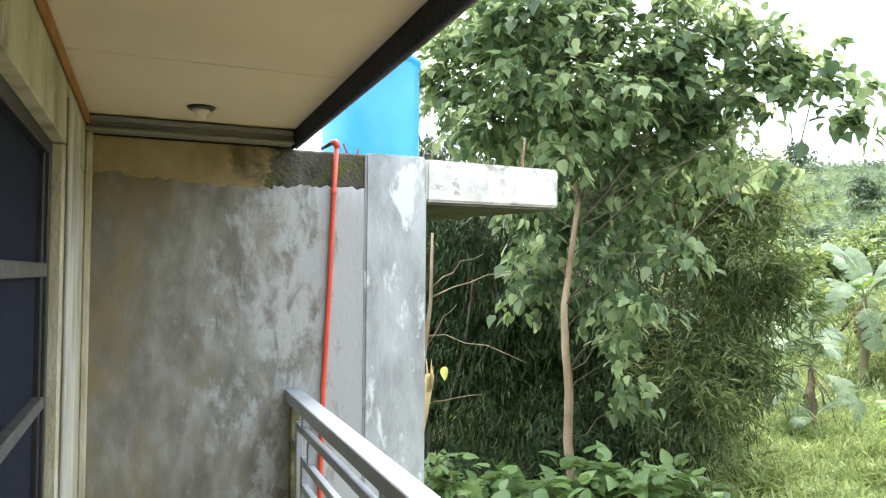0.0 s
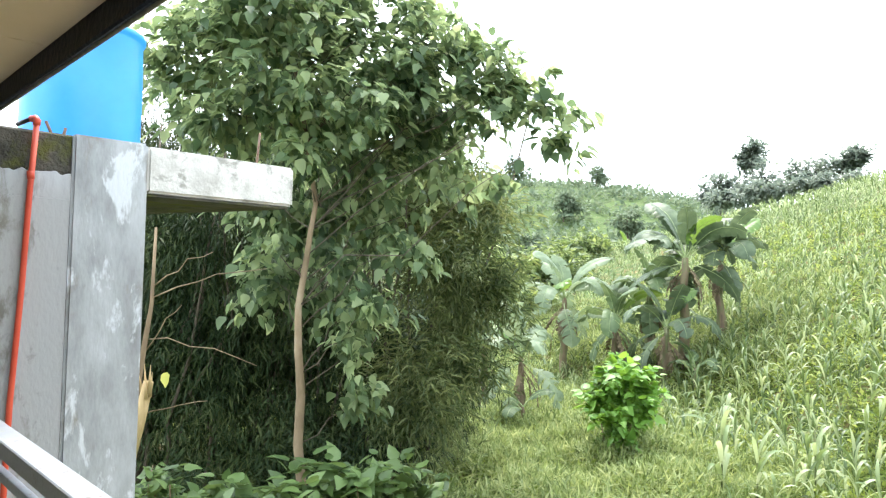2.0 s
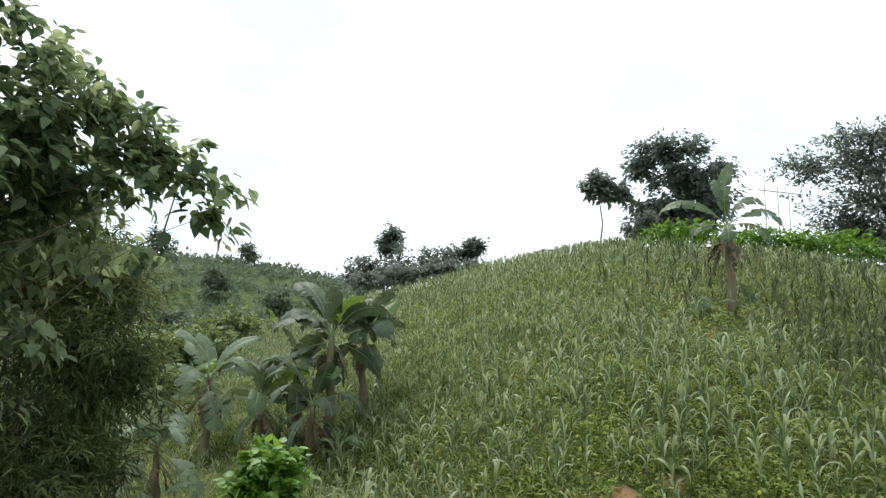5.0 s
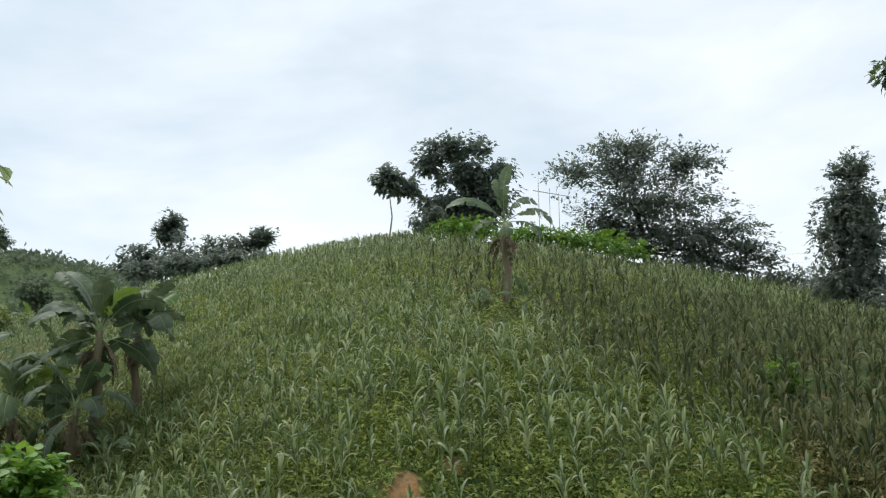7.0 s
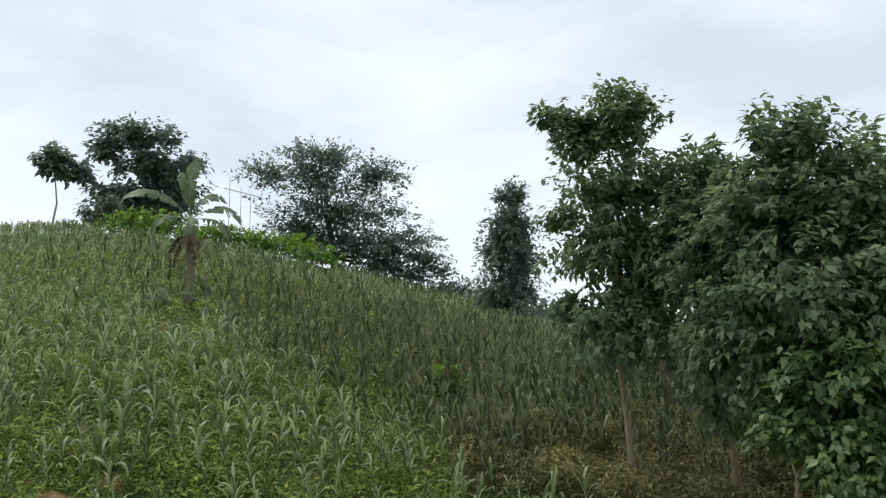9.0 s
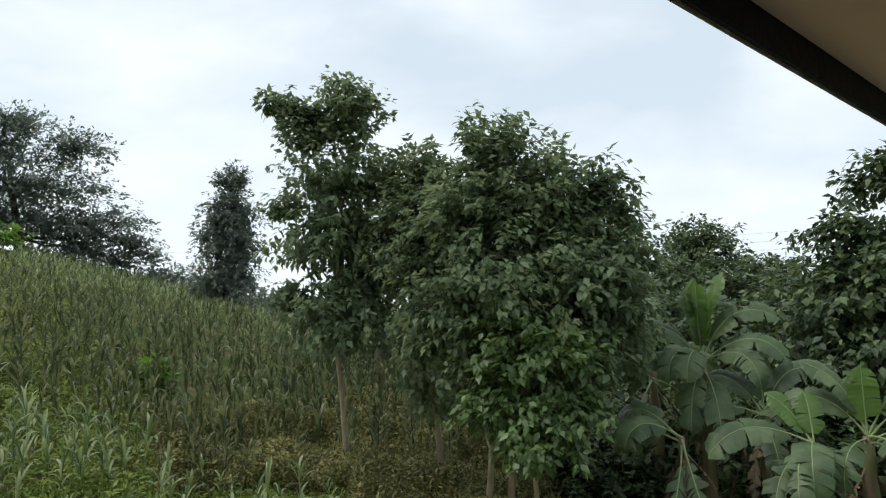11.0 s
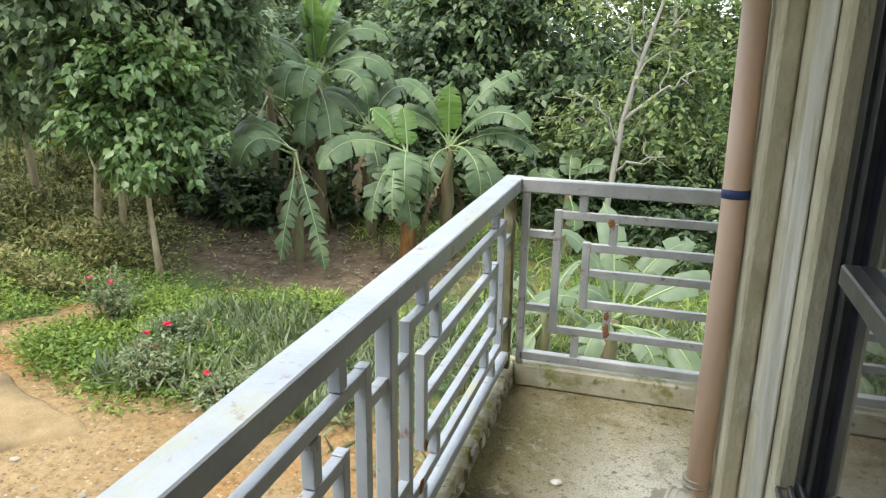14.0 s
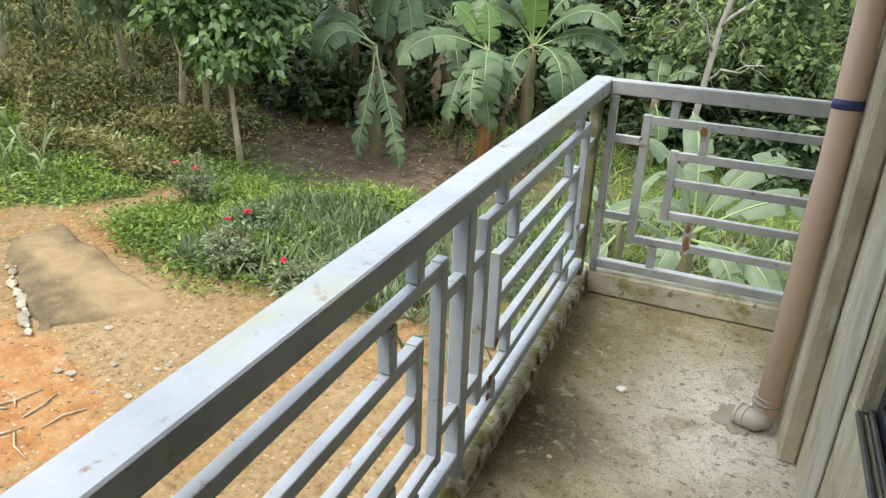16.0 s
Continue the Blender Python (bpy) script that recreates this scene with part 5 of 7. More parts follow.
def plant_tree(name, label, base, top, r_base, lobes, leaf_mat, bark, seed, clusters=300, per=9, size=0.2, spread=0.2, kind="heart",
               droop=0.5, twigs=60, group="", lean_points=(), shell=0.3, gaps=0.3, flat=0.0, limb=0.26, limb_bark=None):
    """A tapered trunk with limbs to each lobe of the crown, twigs, and clumped leaves."""
    rng = np.random.default_rng(seed)
    t = thing(name, label, "tree", base, group)
    o = np.array(base)
    path = [np.array((0, 0, -0.25))] + [np.array(p) - o for p in lean_points] + [np.array(top) - o]
    pts = []
    for a, b in zip(path, path[1:]):
        seg = bent(rng, a, b, 5, 0.009 if lean_points else 0.022)
        pts += list(seg if not pts else seg[1:])
    k = len(pts)
    rad = [r_base * (1.25 if i == 0 else 1) * (1 - 0.72 * i / (k - 1)) for i in range(k)]
    tube("trunk", pts, rad, bark, t, 12)
    pts = np.array(pts)
    rel = [(l[0] - o[0], l[1] - o[1], l[2] - o[2], l[3], l[4], l[5]) for l in lobes]
    B = Bag()
    C = lobe_sprays(rng, rel, clusters, per, size, spread, kind, B, droop, shell, gaps, flat, hub=(pts[-1] * 0.6 + pts[k // 2] * 0.4))
    mids = []
    for l in rel:
        c = np.array(l[:3])
        z = c[2] - 0.55 * np.hypot(*(c[:2] - pts[-1][:2])) - 0.2 * l[5]
        j = int(np.argmin(np.abs(pts[:, 2] - z) + (pts[:, 2] > c[2]) * 2))
        j = min(max(j, 1), k - 2)
        P = bent(rng, pts[j], c, 6, 0.05, 0.05)
        r0 = max(rad[j] * limb, 0.008)
        tube("limb", P, np.linspace(r0, r0 * 0.3, 6), limb_bark or bark, t, 6)
        mids.append(P)
    M = np.concatenate(mids)
    L = Bag()
    pick = rng.choice(len(C), min(twigs, len(C)), replace=False)
    for c in C[pick]:
        d = np.linalg.norm(M - c, axis=1)
        a = M[int(np.argmin(d))]
        if np.linalg.norm(c - a) > 0.05:
            L.add(*tube_arrays(bent(rng, a, c, 4, 0.06), np.linspace(max(r_base * 0.08, 0.005), max(r_base * 0.03, 0.002), 4), 4))
    tagged(L.link("twig", limb_bark or bark, t, True), kind="stuff")
    B.link("crown", leaf_mat, t)
    return t


def lobe_at(b, r, z, w, h, d=None):
    x, y = polar(b, r)
    return (x, y, z, w, d or (w + h) / 2, h) if abs(math.cos(radians(b))) > 0.7 else (x, y, z, d or (w + h) / 2, w, h)


def lobes_of(*rows):
    return [lobe_at(*r) for r in rows]


# the big-leaved tree by the pillar
plant_tree("broadleaf_tree", "slender tree with large heart-shaped leaves and a pale trunk", stand(-32.8, 8.4), high(-29.5, 8.6, 5.2), 0.064,
           lobes_of((-29.9, 8.9, 4.46, 1.6, 0.75), (-27.9, 8.8, 5.44, 1.53, 0.76), (-39.8, 8.6, 3.85, 0.9, 0.62), (-48.6, 8.2, 3.55, 0.5, 0.25),
                    (-26.0, 8.6, 3.44, 1.0, 0.5), (-37.8, 9.1, 2.90, 1.0, 0.55), (-36.0, 8.3, 0.80, 0.35, 0.32), (-35.2, 8.7, 1.75, 0.42, 0.32), (-37.5, 8.4, 0.2, 0.35, 0.25), (-33.5, 9.4, 2.2, 1.0, 0.6), (-30.0, 9.3, 1.5, 0.7, 0.5), (-36.0, 9.2, 1.2, 0.6, 0.5), (-39.0, 9.0, 2.2, 0.7, 0.4),
                    (-43.0, 8.8, 3.25, 0.75, 0.45), (-32.5, 9.2, 3.7, 1.2, 0.6), (-29.5, 9.3, 2.5, 0.7, 0.4),
                    (-44.2, 8.4, 4.38, 0.64, 0.36), (-45.6, 8.3, 3.75, 0.6, 0.35), (-42.0, 8.4, 4.1, 0.7, 0.4), (-47.0, 8.3, 4.1, 0.45, 0.3), (-52.1, 8.0, 3.55, 0.32, 0.25), (-52.6, 8.0, 3.15, 0.35, 0.3), (-48.8, 8.2, 3.84, 0.45, 0.28), (-41.0, 8.6, 4.78, 0.75, 0.4), (-44.9, 8.8, 2.79, 0.55, 0.42),
                    (-38.4, 8.5, 4.12, 0.74, 0.40), (-34.9, 8.8, 4.61, 0.76, 0.45), (-22.0, 9.3, 4.3, 0.6, 1.0), (-36.0, 8.6, 5.3, 1.0, 0.5), (-37.5, 8.0, 1.2, 0.4, 0.3), (-40.5, 8.2, 1.9, 0.45, 0.3), (-29.5, 8.2, 1.9, 0.3, 0.25), (-32.0, 7.9, 2.9, 0.5, 0.4), (-31.5, 7.9, 3.7, 0.8, 0.5), (-31.0, 7.9, 4.6, 0.8, 0.5), (-36.5, 8.0, 3.5, 0.7, 0.5), (-27.0, 8.0, 4.4, 0.7, 0.5), (-34.5, 9.6, 3.4, 1.5, 0.9), (-28.0, 9.8, 4.6, 1.6, 1.0), (-41.5, 9.4, 3.6, 1.0, 0.7)),
           LEAF_BIG, BARK, 11, limb_bark=BARK_DARK, clusters=2700, per=6, size=0.16, spread=0.42, gaps=0.53, limb=0.14, droop=0.7, lean_points=[high(-32.3, 8.4, 0.2), high(-31.9, 8.4, 1.2), high(-33.0, 8.5, 2.4)], twigs=160, shell=0.2)


def bamboo_clump(seed):
    rng = np.random.default_rng(seed)
    base = stand(-34, 12.0)
    t = thing("bamboo_clump", "dense bamboo clump with drooping narrow leaves darkened for shade", "bamboo", base)
    o = np.array(base)
    B = Bag()
    spots = lobes_of((-43.9, 11, 1.81, 0.95, 1.30), (-40.5, 10.5, 0.07, 0.91, 1.24), (-30.6, 12.5, 0.93, 2.17, 1.89), (-25.2, 12, -0.2, 1.4, 1.6),
                     (-46.0, 11.5, 2.7, 0.72, 0.63), (-32.6, 11.2, -0.72, 1.56, 0.95), (-22, 13, 1.2, 1.4, 2.2), (-41, 12.5, 2.6, 1.2, 1.0), (-44.5, 11, 0.4, 0.6, 1.0), (-42.5, 11.5, 3.2, 1.1, 0.7), (-36.5, 12, 3.3, 1.5, 0.9), (-29, 12.8, 3.2, 1.8, 1.2), (-20, 13.5, 3.6, 1.9, 1.6), (-24, 11.6, 2.2, 0.9, 1.2), (-47.3, 11.2, 1.5, 0.5, 0.8))
    # extra foliage added at the back to block light coming through the clump
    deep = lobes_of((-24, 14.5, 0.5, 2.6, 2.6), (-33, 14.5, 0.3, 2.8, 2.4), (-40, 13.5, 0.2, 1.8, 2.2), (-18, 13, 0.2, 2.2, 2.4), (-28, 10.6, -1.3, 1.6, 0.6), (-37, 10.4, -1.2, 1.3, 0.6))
    for b in np.linspace(-42, -20, 34):
        r = 11.6 + 1.6 * rng.random()
        x, y = polar(b + rng.normal(), r)
        z0 = gz(x, y) - 0.1
        top = np.array([x + rng.normal() * 0.7, y + rng.normal() * 0.7 - 0.4, 2.6 + 2.0 * rng.random()])
        P = bent(rng, (x, y, z0), top, 7, 0.03) - o
        tube("culm", P, np.linspace(0.035, 0.012, 7), BARK_DARK, t, 6)
    rel = [(l[0] - o[0], l[1] - o[1], l[2] - o[2], l[3], l[4], l[5]) for l in spots]
    # right-hand lobes keep the paler olive leaf; the rest get the shaded tone
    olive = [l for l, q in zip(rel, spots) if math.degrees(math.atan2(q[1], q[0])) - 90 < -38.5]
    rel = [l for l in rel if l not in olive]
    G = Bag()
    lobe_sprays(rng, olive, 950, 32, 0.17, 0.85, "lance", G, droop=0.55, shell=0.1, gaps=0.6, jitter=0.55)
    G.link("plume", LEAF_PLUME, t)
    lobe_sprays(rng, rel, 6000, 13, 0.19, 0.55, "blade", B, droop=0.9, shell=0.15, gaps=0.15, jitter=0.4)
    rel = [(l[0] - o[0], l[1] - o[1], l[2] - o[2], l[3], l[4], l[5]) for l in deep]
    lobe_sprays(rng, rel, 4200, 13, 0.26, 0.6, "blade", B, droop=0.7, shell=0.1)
    B.link("crown", LEAF_BAMBOO_SHADED, t)


bamboo_clump(21)


def low_shrub(name, label, rows, leaf_mat, seed, clusters, per, size, spread, kind, group="", droop=0.25, stems=8, bark=None):
    rng = np.random.default_rng(seed)
    lobes = lobes_of(*rows)
    b0 = (lobes[0][0], lobes[0][1], gz(lobes[0][0], lobes[0][1]))
    t = thing(name, label, "shrub", b0, group)
    o = np.array(b0)
    rel = [(l[0] - o[0], l[1] - o[1], l[2] - o[2], l[3], l[4], l[5]) for l in lobes]
    B, S = Bag(), Bag()
    C = lobe_sprays(rng, rel, clusters, per, size, spread * 3, kind, B, droop, 0.25)
    for c in C[rng.choice(len(C), min(stems, len(C)), replace=False)]:
        foot = np.array([c[0] * 0.5, c[1] * 0.5, 0])
        foot[2] = gz(foot[0] + o[0], foot[1] + o[1]) - o[2] - 0.05
        S.add(*tube_arrays(bent(rng, foot, c, 5, 0.05), np.linspace(0.018, 0.006, 5), 5))
    tagged(S.link("stem", bark or BARK, t, True), kind="stuff")
    B.link("foliage", leaf_mat, t)
    return t


low_shrub("understorey_shrub", "large-leaved green shrub under the tree", [(-29.5, 7.4, -0.72, 0.95, 0.38), (-25, 7.6, -0.85, 0.8, 0.45), (-33.5, 7.4, -0.85, 0.6, 0.4), (-36.5, 7.9, -0.7, 0.6, 0.45)], LEAF_UNDER, 31, 130, 6, 0.21, 0.14, "heart", "shrubs under the tree")
low_shrub("understorey_shrub", "bright large-leaved shrub beside the trunk", [(-38.2, 7.8, -0.62, 0.45, 0.35), (-36, 7.8, -1.1, 0.6, 0.35), (-40.5, 8.4, -0.9, 0.6, 0.4)], LEAF_UNDER, 32, 80, 6, 0.21, 0.13, "heart", "shrubs under the tree")
low_shrub("understorey_shrub", "small pale shrub by the pillar's foot", [(-22.2, 6.6, -0.30, 0.25, 0.3)], LEAF_UNDER, 33, 24, 6, 0.13, 0.1, "heart", "shrubs under the tree")
low_shrub("cassava_shrub", "bright green cassava-like shrub at the field's edge", [(-57.3, 13.5, -0.15, 0.60, 0.46), (-56.5, 13.3, -0.85, 0.5, 0.5), (-58.6, 13.5, -0.6, 0.5, 0.5), (-55.6, 13.4, -0.4, 0.4, 0.4)], LEAF_BRIGHT, 34, 150, 8, 0.19, 0.13, "heart")
for k, row in enumerate(((-44.5, 27, 0.6, 2.0, 1.1), (-48.0, 30, 0.9, 2.2, 1.2), (-51.5, 34, 1.6, 2.4, 1.2), (-46.0, 38, 1.8, 2.8, 1.5), (-54.0, 40, 2.6, 2.2, 1.1), (-42.5, 33, 1.2, 2.4, 1.4))):
    zb = stand(row[0], row[1])[2]
    low_shrub("valley_bush", "leafy green bush in the valley below the far hill", [(row[0], row[1], zb + row[4] * 0.7, row[3], row[4]), (row[0] + 1.5, row[1] + 1, zb + row[4] * 0.4, row[3] * 0.8, row[4] * 0.7)], LEAF_BUSHY, 150 + k, 260, 9, 0.3, 0.25, "oval", "bushes in the valley")
low_shrub("field_shrub", "pale green shrub standing among the corn", [(-111.9, 19, 0.75, 0.55, 0.5)], LEAF_BRIGHT, 35, 60, 7, 0.18, 0.13, "oval")
low_shrub("hill_shrubs", "bright green low shrubs along the hilltop", [(-88.9, 41, 8.5, 2.4, 0.8), (-98.1, 40.5, 7.6, 3.0, 0.7), (-93.5, 40.5, 8.0, 2.6, 0.7), (-101.5, 40, 6.9, 1.6, 0.5)], LEAF_BRIGHT, 36, 620, 8, 0.26, 0.22, "oval")
low_shrub("hill_bush", "dark rounded bush on the hilltop", [(-85.6, 42, 9.1, 0.9, 0.6), (-86.5, 42, 9.7, 0.8, 0.7)], LEAF_FAR_HAZED, 37, 120, 8, 0.22, 0.2, "oval")
low_shrub("skyline_bush", "dark low bushes along the skyline", [(-64.5, 52, 7.4, 1.6, 0.8), (-67.5, 52, 7.9, 2.0, 0.9), (-70.5, 52, 8.2, 2.0, 0.7), (-73.0, 52, 8.6, 1.3, 0.4)], LEAF_FAR_HAZED, 39, 420, 9, 0.3, 0.25, "oval")
low_shrub("ridge_bush", "dark bushes beside the conical tree", [(-119.5, 36, 3.3, 1.9, 0.9), (-121, 35, 2.8, 1.6, 0.8), (-112.8, 46, 5.4, 2.2, 0.8), (-115, 45, 4.6, 2.2, 0.9), (-123.5, 36, 2.4, 2.0, 0.9)], LEAF_FAR_HAZED, 38, 420, 9, 0.25, 0.25, "oval")


def sapling():
    rng = np.random.default_rng(41)
    base = stand(-20.2, 6.6)
    t = thing("broken_sapling", "thin leafless sapling with a splintered broken limb", "sapling", base)
    o = np.array(base)
    stem = np.array([high(-20.2, 6.6, -1.9), high(-20.0, 6.6, 0.1), high(-20.7, 6.6, 0.75), high(-21.3, 6.6, 1.3), high(-21.4, 6.6, 1.95)]) - o
    tube("stem", stem, [0.05, 0.04, 0.028, 0.018, 0.012], BARK, t, 8)
    for a, b, r in (((-21.4, 6.6, 1.45), (-25.5, 6.3, 1.75), 0.010), ((-21.3, 6.6, 1.35), (-29.5, 6.2, 1.62), 0.010), ((-21.2, 6.6, 1.0), (-29.0, 6.3, 0.80), 0.009), ((-21.0, 6.6, 0.9), (-23.4, 6.4, 1.3), 0.008), ((-20.6, 6.6, 0.35), (-25.5, 6.4, 0.5), 0.010)):
        tube("twig", bent(rng, np.array(high(*a)) - o, np.array(high(*b)) - o, 6, 0.03, 0.06), np.linspace(r * 0.65, r * 0.3, 6), BARK, t, 6)
    a, b = np.array(high(-20.3, 6.58, 0.02)) - o, np.array(high(-21.3, 6.5, 0.66)) - o
    tube("broken_limb", [a, a * 0.5 + b * 0.5, b], [0.045, 0.05, 0.042], SPLINTER, t, 9)
    for k in range(7):
        d = rng.normal(size=3) * 0.035
        tube("splinter", [b + d * 0.5 - (0, 0, 0.12), b + d + (0, 0, 0.04 + 0.12 * rng.random())], [0.018, 0.002], SPLINTER, t, 5)
    Y = Bag()
    spread_leaves(Y, "heart", np.array([high(-22.3, 6.4, 0.74)]) - o, np.array([[0.3, 0.1, -1.0]]), np.array([[0.3, -1.0, 0.2]]), np.array([0.14]))
    Y.link("leaf", YELLOW_LEAF, t)


sapling()

# the row of young trees below the hill
ROW = dict(group="row of young trees", kind="fold", size=0.16, spread=0.5, droop=0.55)
plant_tree("row_tree", "slender pale-trunked tree with a tall open crown", stand(-126.0, 14.2), high(-125.2, 14, 5.6), 0.066,
           lobes_of((-126.3, 14, 6.0, 0.85, 0.8), (-120.9, 14, 6.15, 0.5, 0.3), (-123.2, 14, 5.9, 0.6, 0.3), (-126.0, 14, 4.7, 1.25, 0.8), (-125.2, 14, 3.5, 1.35, 0.8), (-121.6, 14, 4.1, 0.5, 0.3), (-121.8, 14, 2.4, 0.5, 0.35), (-129.5, 14, 4.6, 0.6, 0.4), (-127.5, 14, 2.6, 1.0, 0.6),
                    (-125.8, 13.5, 1.93, 1.17, 0.74), (-123.2, 14, 5.6, 0.66, 0.5)), LEAF_ROW, BARK_TAN, 51, clusters=1550, per=11, gaps=0.36, **ROW)
plant_tree("row_tree", "slender pale-trunked tree with a dense dark crown", stand(-133.2, 13.6), high(-132.2, 13.5, 4.6), 0.066,
           lobes_of((-132.1, 13.5, 4.57, 0.85, 0.85), (-132.0, 13, 2.81, 0.92, 0.92), (-132.3, 12.5, 1.6, 0.8, 0.7), (-130.0, 13.5, 3.6, 0.8, 0.8), (-133.5, 13, 3.6, 1.2, 0.9), (-133, 12.8, 0.7, 0.7, 0.5)), LEAF_ROW, BARK_TAN, 52, clusters=1150, per=11, gaps=0.3, **ROW)
plant_tree("row_tree", "pale-trunked tree with a broad dark crown", stand(-136.3, 12.0), high(-136.5, 11.6, 4.2), 0.055,
           lobes_of((-138.1, 11.5, 4.68, 0.82, 0.59), (-135.7, 11.5, 3.57, 1.00, 0.82), (-137.4, 11, 2.33, 1.30, 0.78), (-134.5, 11.5, 1.9, 0.9, 0.8), (-139.5, 11.5, 4.0, 1.1, 0.8), (-136.5, 11.3, 1.2, 0.9, 0.6), (-139.2, 11.6, 2.9, 1.3, 0.9)), LEAF_ROW, BARK_TAN, 53, clusters=1300, per=11, gaps=0.24, **ROW)
plant_tree("row_tree", "pale-trunked tree with a broad dark crown", stand(-138.2, 12.0), high(-141.5, 11.6, 4.1), 0.055,
           lobes_of((-142.1, 11.5, 3.63, 1.09, 0.91), (-146.8, 11.5, 3.77, 0.45, 0.54), (-144.1, 11, 2.29, 1.04, 0.87), (-146.2, 11.5, 1.78, 0.9, 0.9), (-147.5, 12, 2.8, 0.7, 0.7), (-145.5, 11.6, 3.2, 0.9, 0.8), (-143, 11, 1.2, 0.9, 0.6)), LEAF_ROW, BARK_TAN, 54, clusters=1300, per=11, gaps=0.24, **ROW)
plant_tree("row_tree", "short leaning tree with low bright branches", stand(-140.6, 10.8), high(-140.0, 10.8, 1.6), 0.05,
           lobes_of((-139.9, 10.8, 1.37, 1.28, 0.68), (-141.1, 10.5, 0.45, 1.08, 0.45), (-141.4, 10.2, 0.0, 0.87, 0.25), (-136.8, 10.6, 0.6, 0.5, 0.4)), LEAF_UNDER, BARK_TAN, 55, clusters=700, per=10, gaps=0.3, flat=0.5, **ROW)

# trees on the hill and the ridge
FAR = dict(kind="fold", size=0.40, spread=1.0, droop=0.3)
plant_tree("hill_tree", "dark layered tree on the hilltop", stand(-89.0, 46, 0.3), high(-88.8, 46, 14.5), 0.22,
           lobes_of((-88.3, 46, 14.88, 2.6, 0.9), (-89.5, 46, 13.15, 2.90, 1.2), (-87.6, 46, 10.88, 2.5, 1.27), (-90.8, 46, 11.29, 2.2, 1.6), (-92.3, 46, 13.6, 0.7, 0.5), (-86.3, 46, 13.9, 1.2, 0.7), (-88.8, 45.5, 9.8, 2.4, 0.9)), LEAF_FAR_HAZED, BARK_DARK, 61, clusters=900, per=10, flat=0.75, gaps=0.35, **FAR)
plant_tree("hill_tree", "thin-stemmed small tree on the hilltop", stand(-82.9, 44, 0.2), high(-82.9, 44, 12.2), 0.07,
           lobes_of((-82.9, 44, 12.24, 0.95, 1.05), (-84.6, 44, 11.9, 0.5, 0.5)), LEAF_FAR_HAZED, BARK_GREY, 62, clusters=120, per=9, kind="oval", size=0.42, spread=0.7, droop=0.5)
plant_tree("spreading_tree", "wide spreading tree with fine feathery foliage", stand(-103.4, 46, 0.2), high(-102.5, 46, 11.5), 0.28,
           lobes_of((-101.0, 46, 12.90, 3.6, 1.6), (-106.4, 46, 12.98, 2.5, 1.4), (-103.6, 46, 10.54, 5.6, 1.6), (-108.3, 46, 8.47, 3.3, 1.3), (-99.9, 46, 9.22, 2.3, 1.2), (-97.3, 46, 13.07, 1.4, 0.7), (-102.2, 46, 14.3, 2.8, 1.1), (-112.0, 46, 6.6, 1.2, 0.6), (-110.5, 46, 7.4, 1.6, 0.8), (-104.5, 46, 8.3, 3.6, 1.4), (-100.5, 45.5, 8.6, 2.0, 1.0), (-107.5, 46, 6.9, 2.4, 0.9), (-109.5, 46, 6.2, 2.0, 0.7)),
           LEAF_FAR_HAZED, BARK_DARK, 63, clusters=2100, per=15, kind="chip", size=0.28, spread=1.7, droop=0.1, twigs=260, shell=0.2, gaps=0.36, flat=0.5)
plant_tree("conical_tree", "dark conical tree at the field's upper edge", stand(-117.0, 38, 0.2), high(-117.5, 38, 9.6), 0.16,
           lobes_of((-117.5, 38, 9.60, 1.1, 1.0), (-117.4, 38, 8.1, 1.6, 1.1), (-117.1, 38, 6.4, 1.9, 1.3), (-117.0, 38, 4.6, 2.2, 1.3), (-117.2, 38, 7.2, 1.7, 1.0)), LEAF_FAR_HAZED, BARK_DARK, 64, clusters=1300, per=12, kind="chip", size=0.25, spread=0.8, droop=0.35)
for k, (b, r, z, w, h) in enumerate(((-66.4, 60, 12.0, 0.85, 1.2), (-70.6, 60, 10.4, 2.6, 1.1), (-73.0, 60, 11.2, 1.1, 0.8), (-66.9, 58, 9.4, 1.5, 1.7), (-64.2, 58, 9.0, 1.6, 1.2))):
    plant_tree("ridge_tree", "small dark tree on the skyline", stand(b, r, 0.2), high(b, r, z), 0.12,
               lobes_of((b, r, z, w, h), (b + 0.6, r, z - h * 0.7, w * 0.8, h * 0.8)), LEAF_FAR_HAZED, BARK_DARK, 70 + k, clusters=150, per=10, group="trees on the skyline", **FAR)
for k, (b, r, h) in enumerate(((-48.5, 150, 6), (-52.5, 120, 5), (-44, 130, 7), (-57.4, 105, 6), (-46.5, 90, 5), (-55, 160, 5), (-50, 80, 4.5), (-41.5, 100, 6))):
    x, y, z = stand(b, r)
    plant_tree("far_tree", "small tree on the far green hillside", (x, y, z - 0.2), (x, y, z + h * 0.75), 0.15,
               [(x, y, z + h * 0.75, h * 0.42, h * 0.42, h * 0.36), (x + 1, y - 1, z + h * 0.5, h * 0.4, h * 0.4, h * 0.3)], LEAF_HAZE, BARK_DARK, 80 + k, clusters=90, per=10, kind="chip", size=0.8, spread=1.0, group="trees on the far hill")



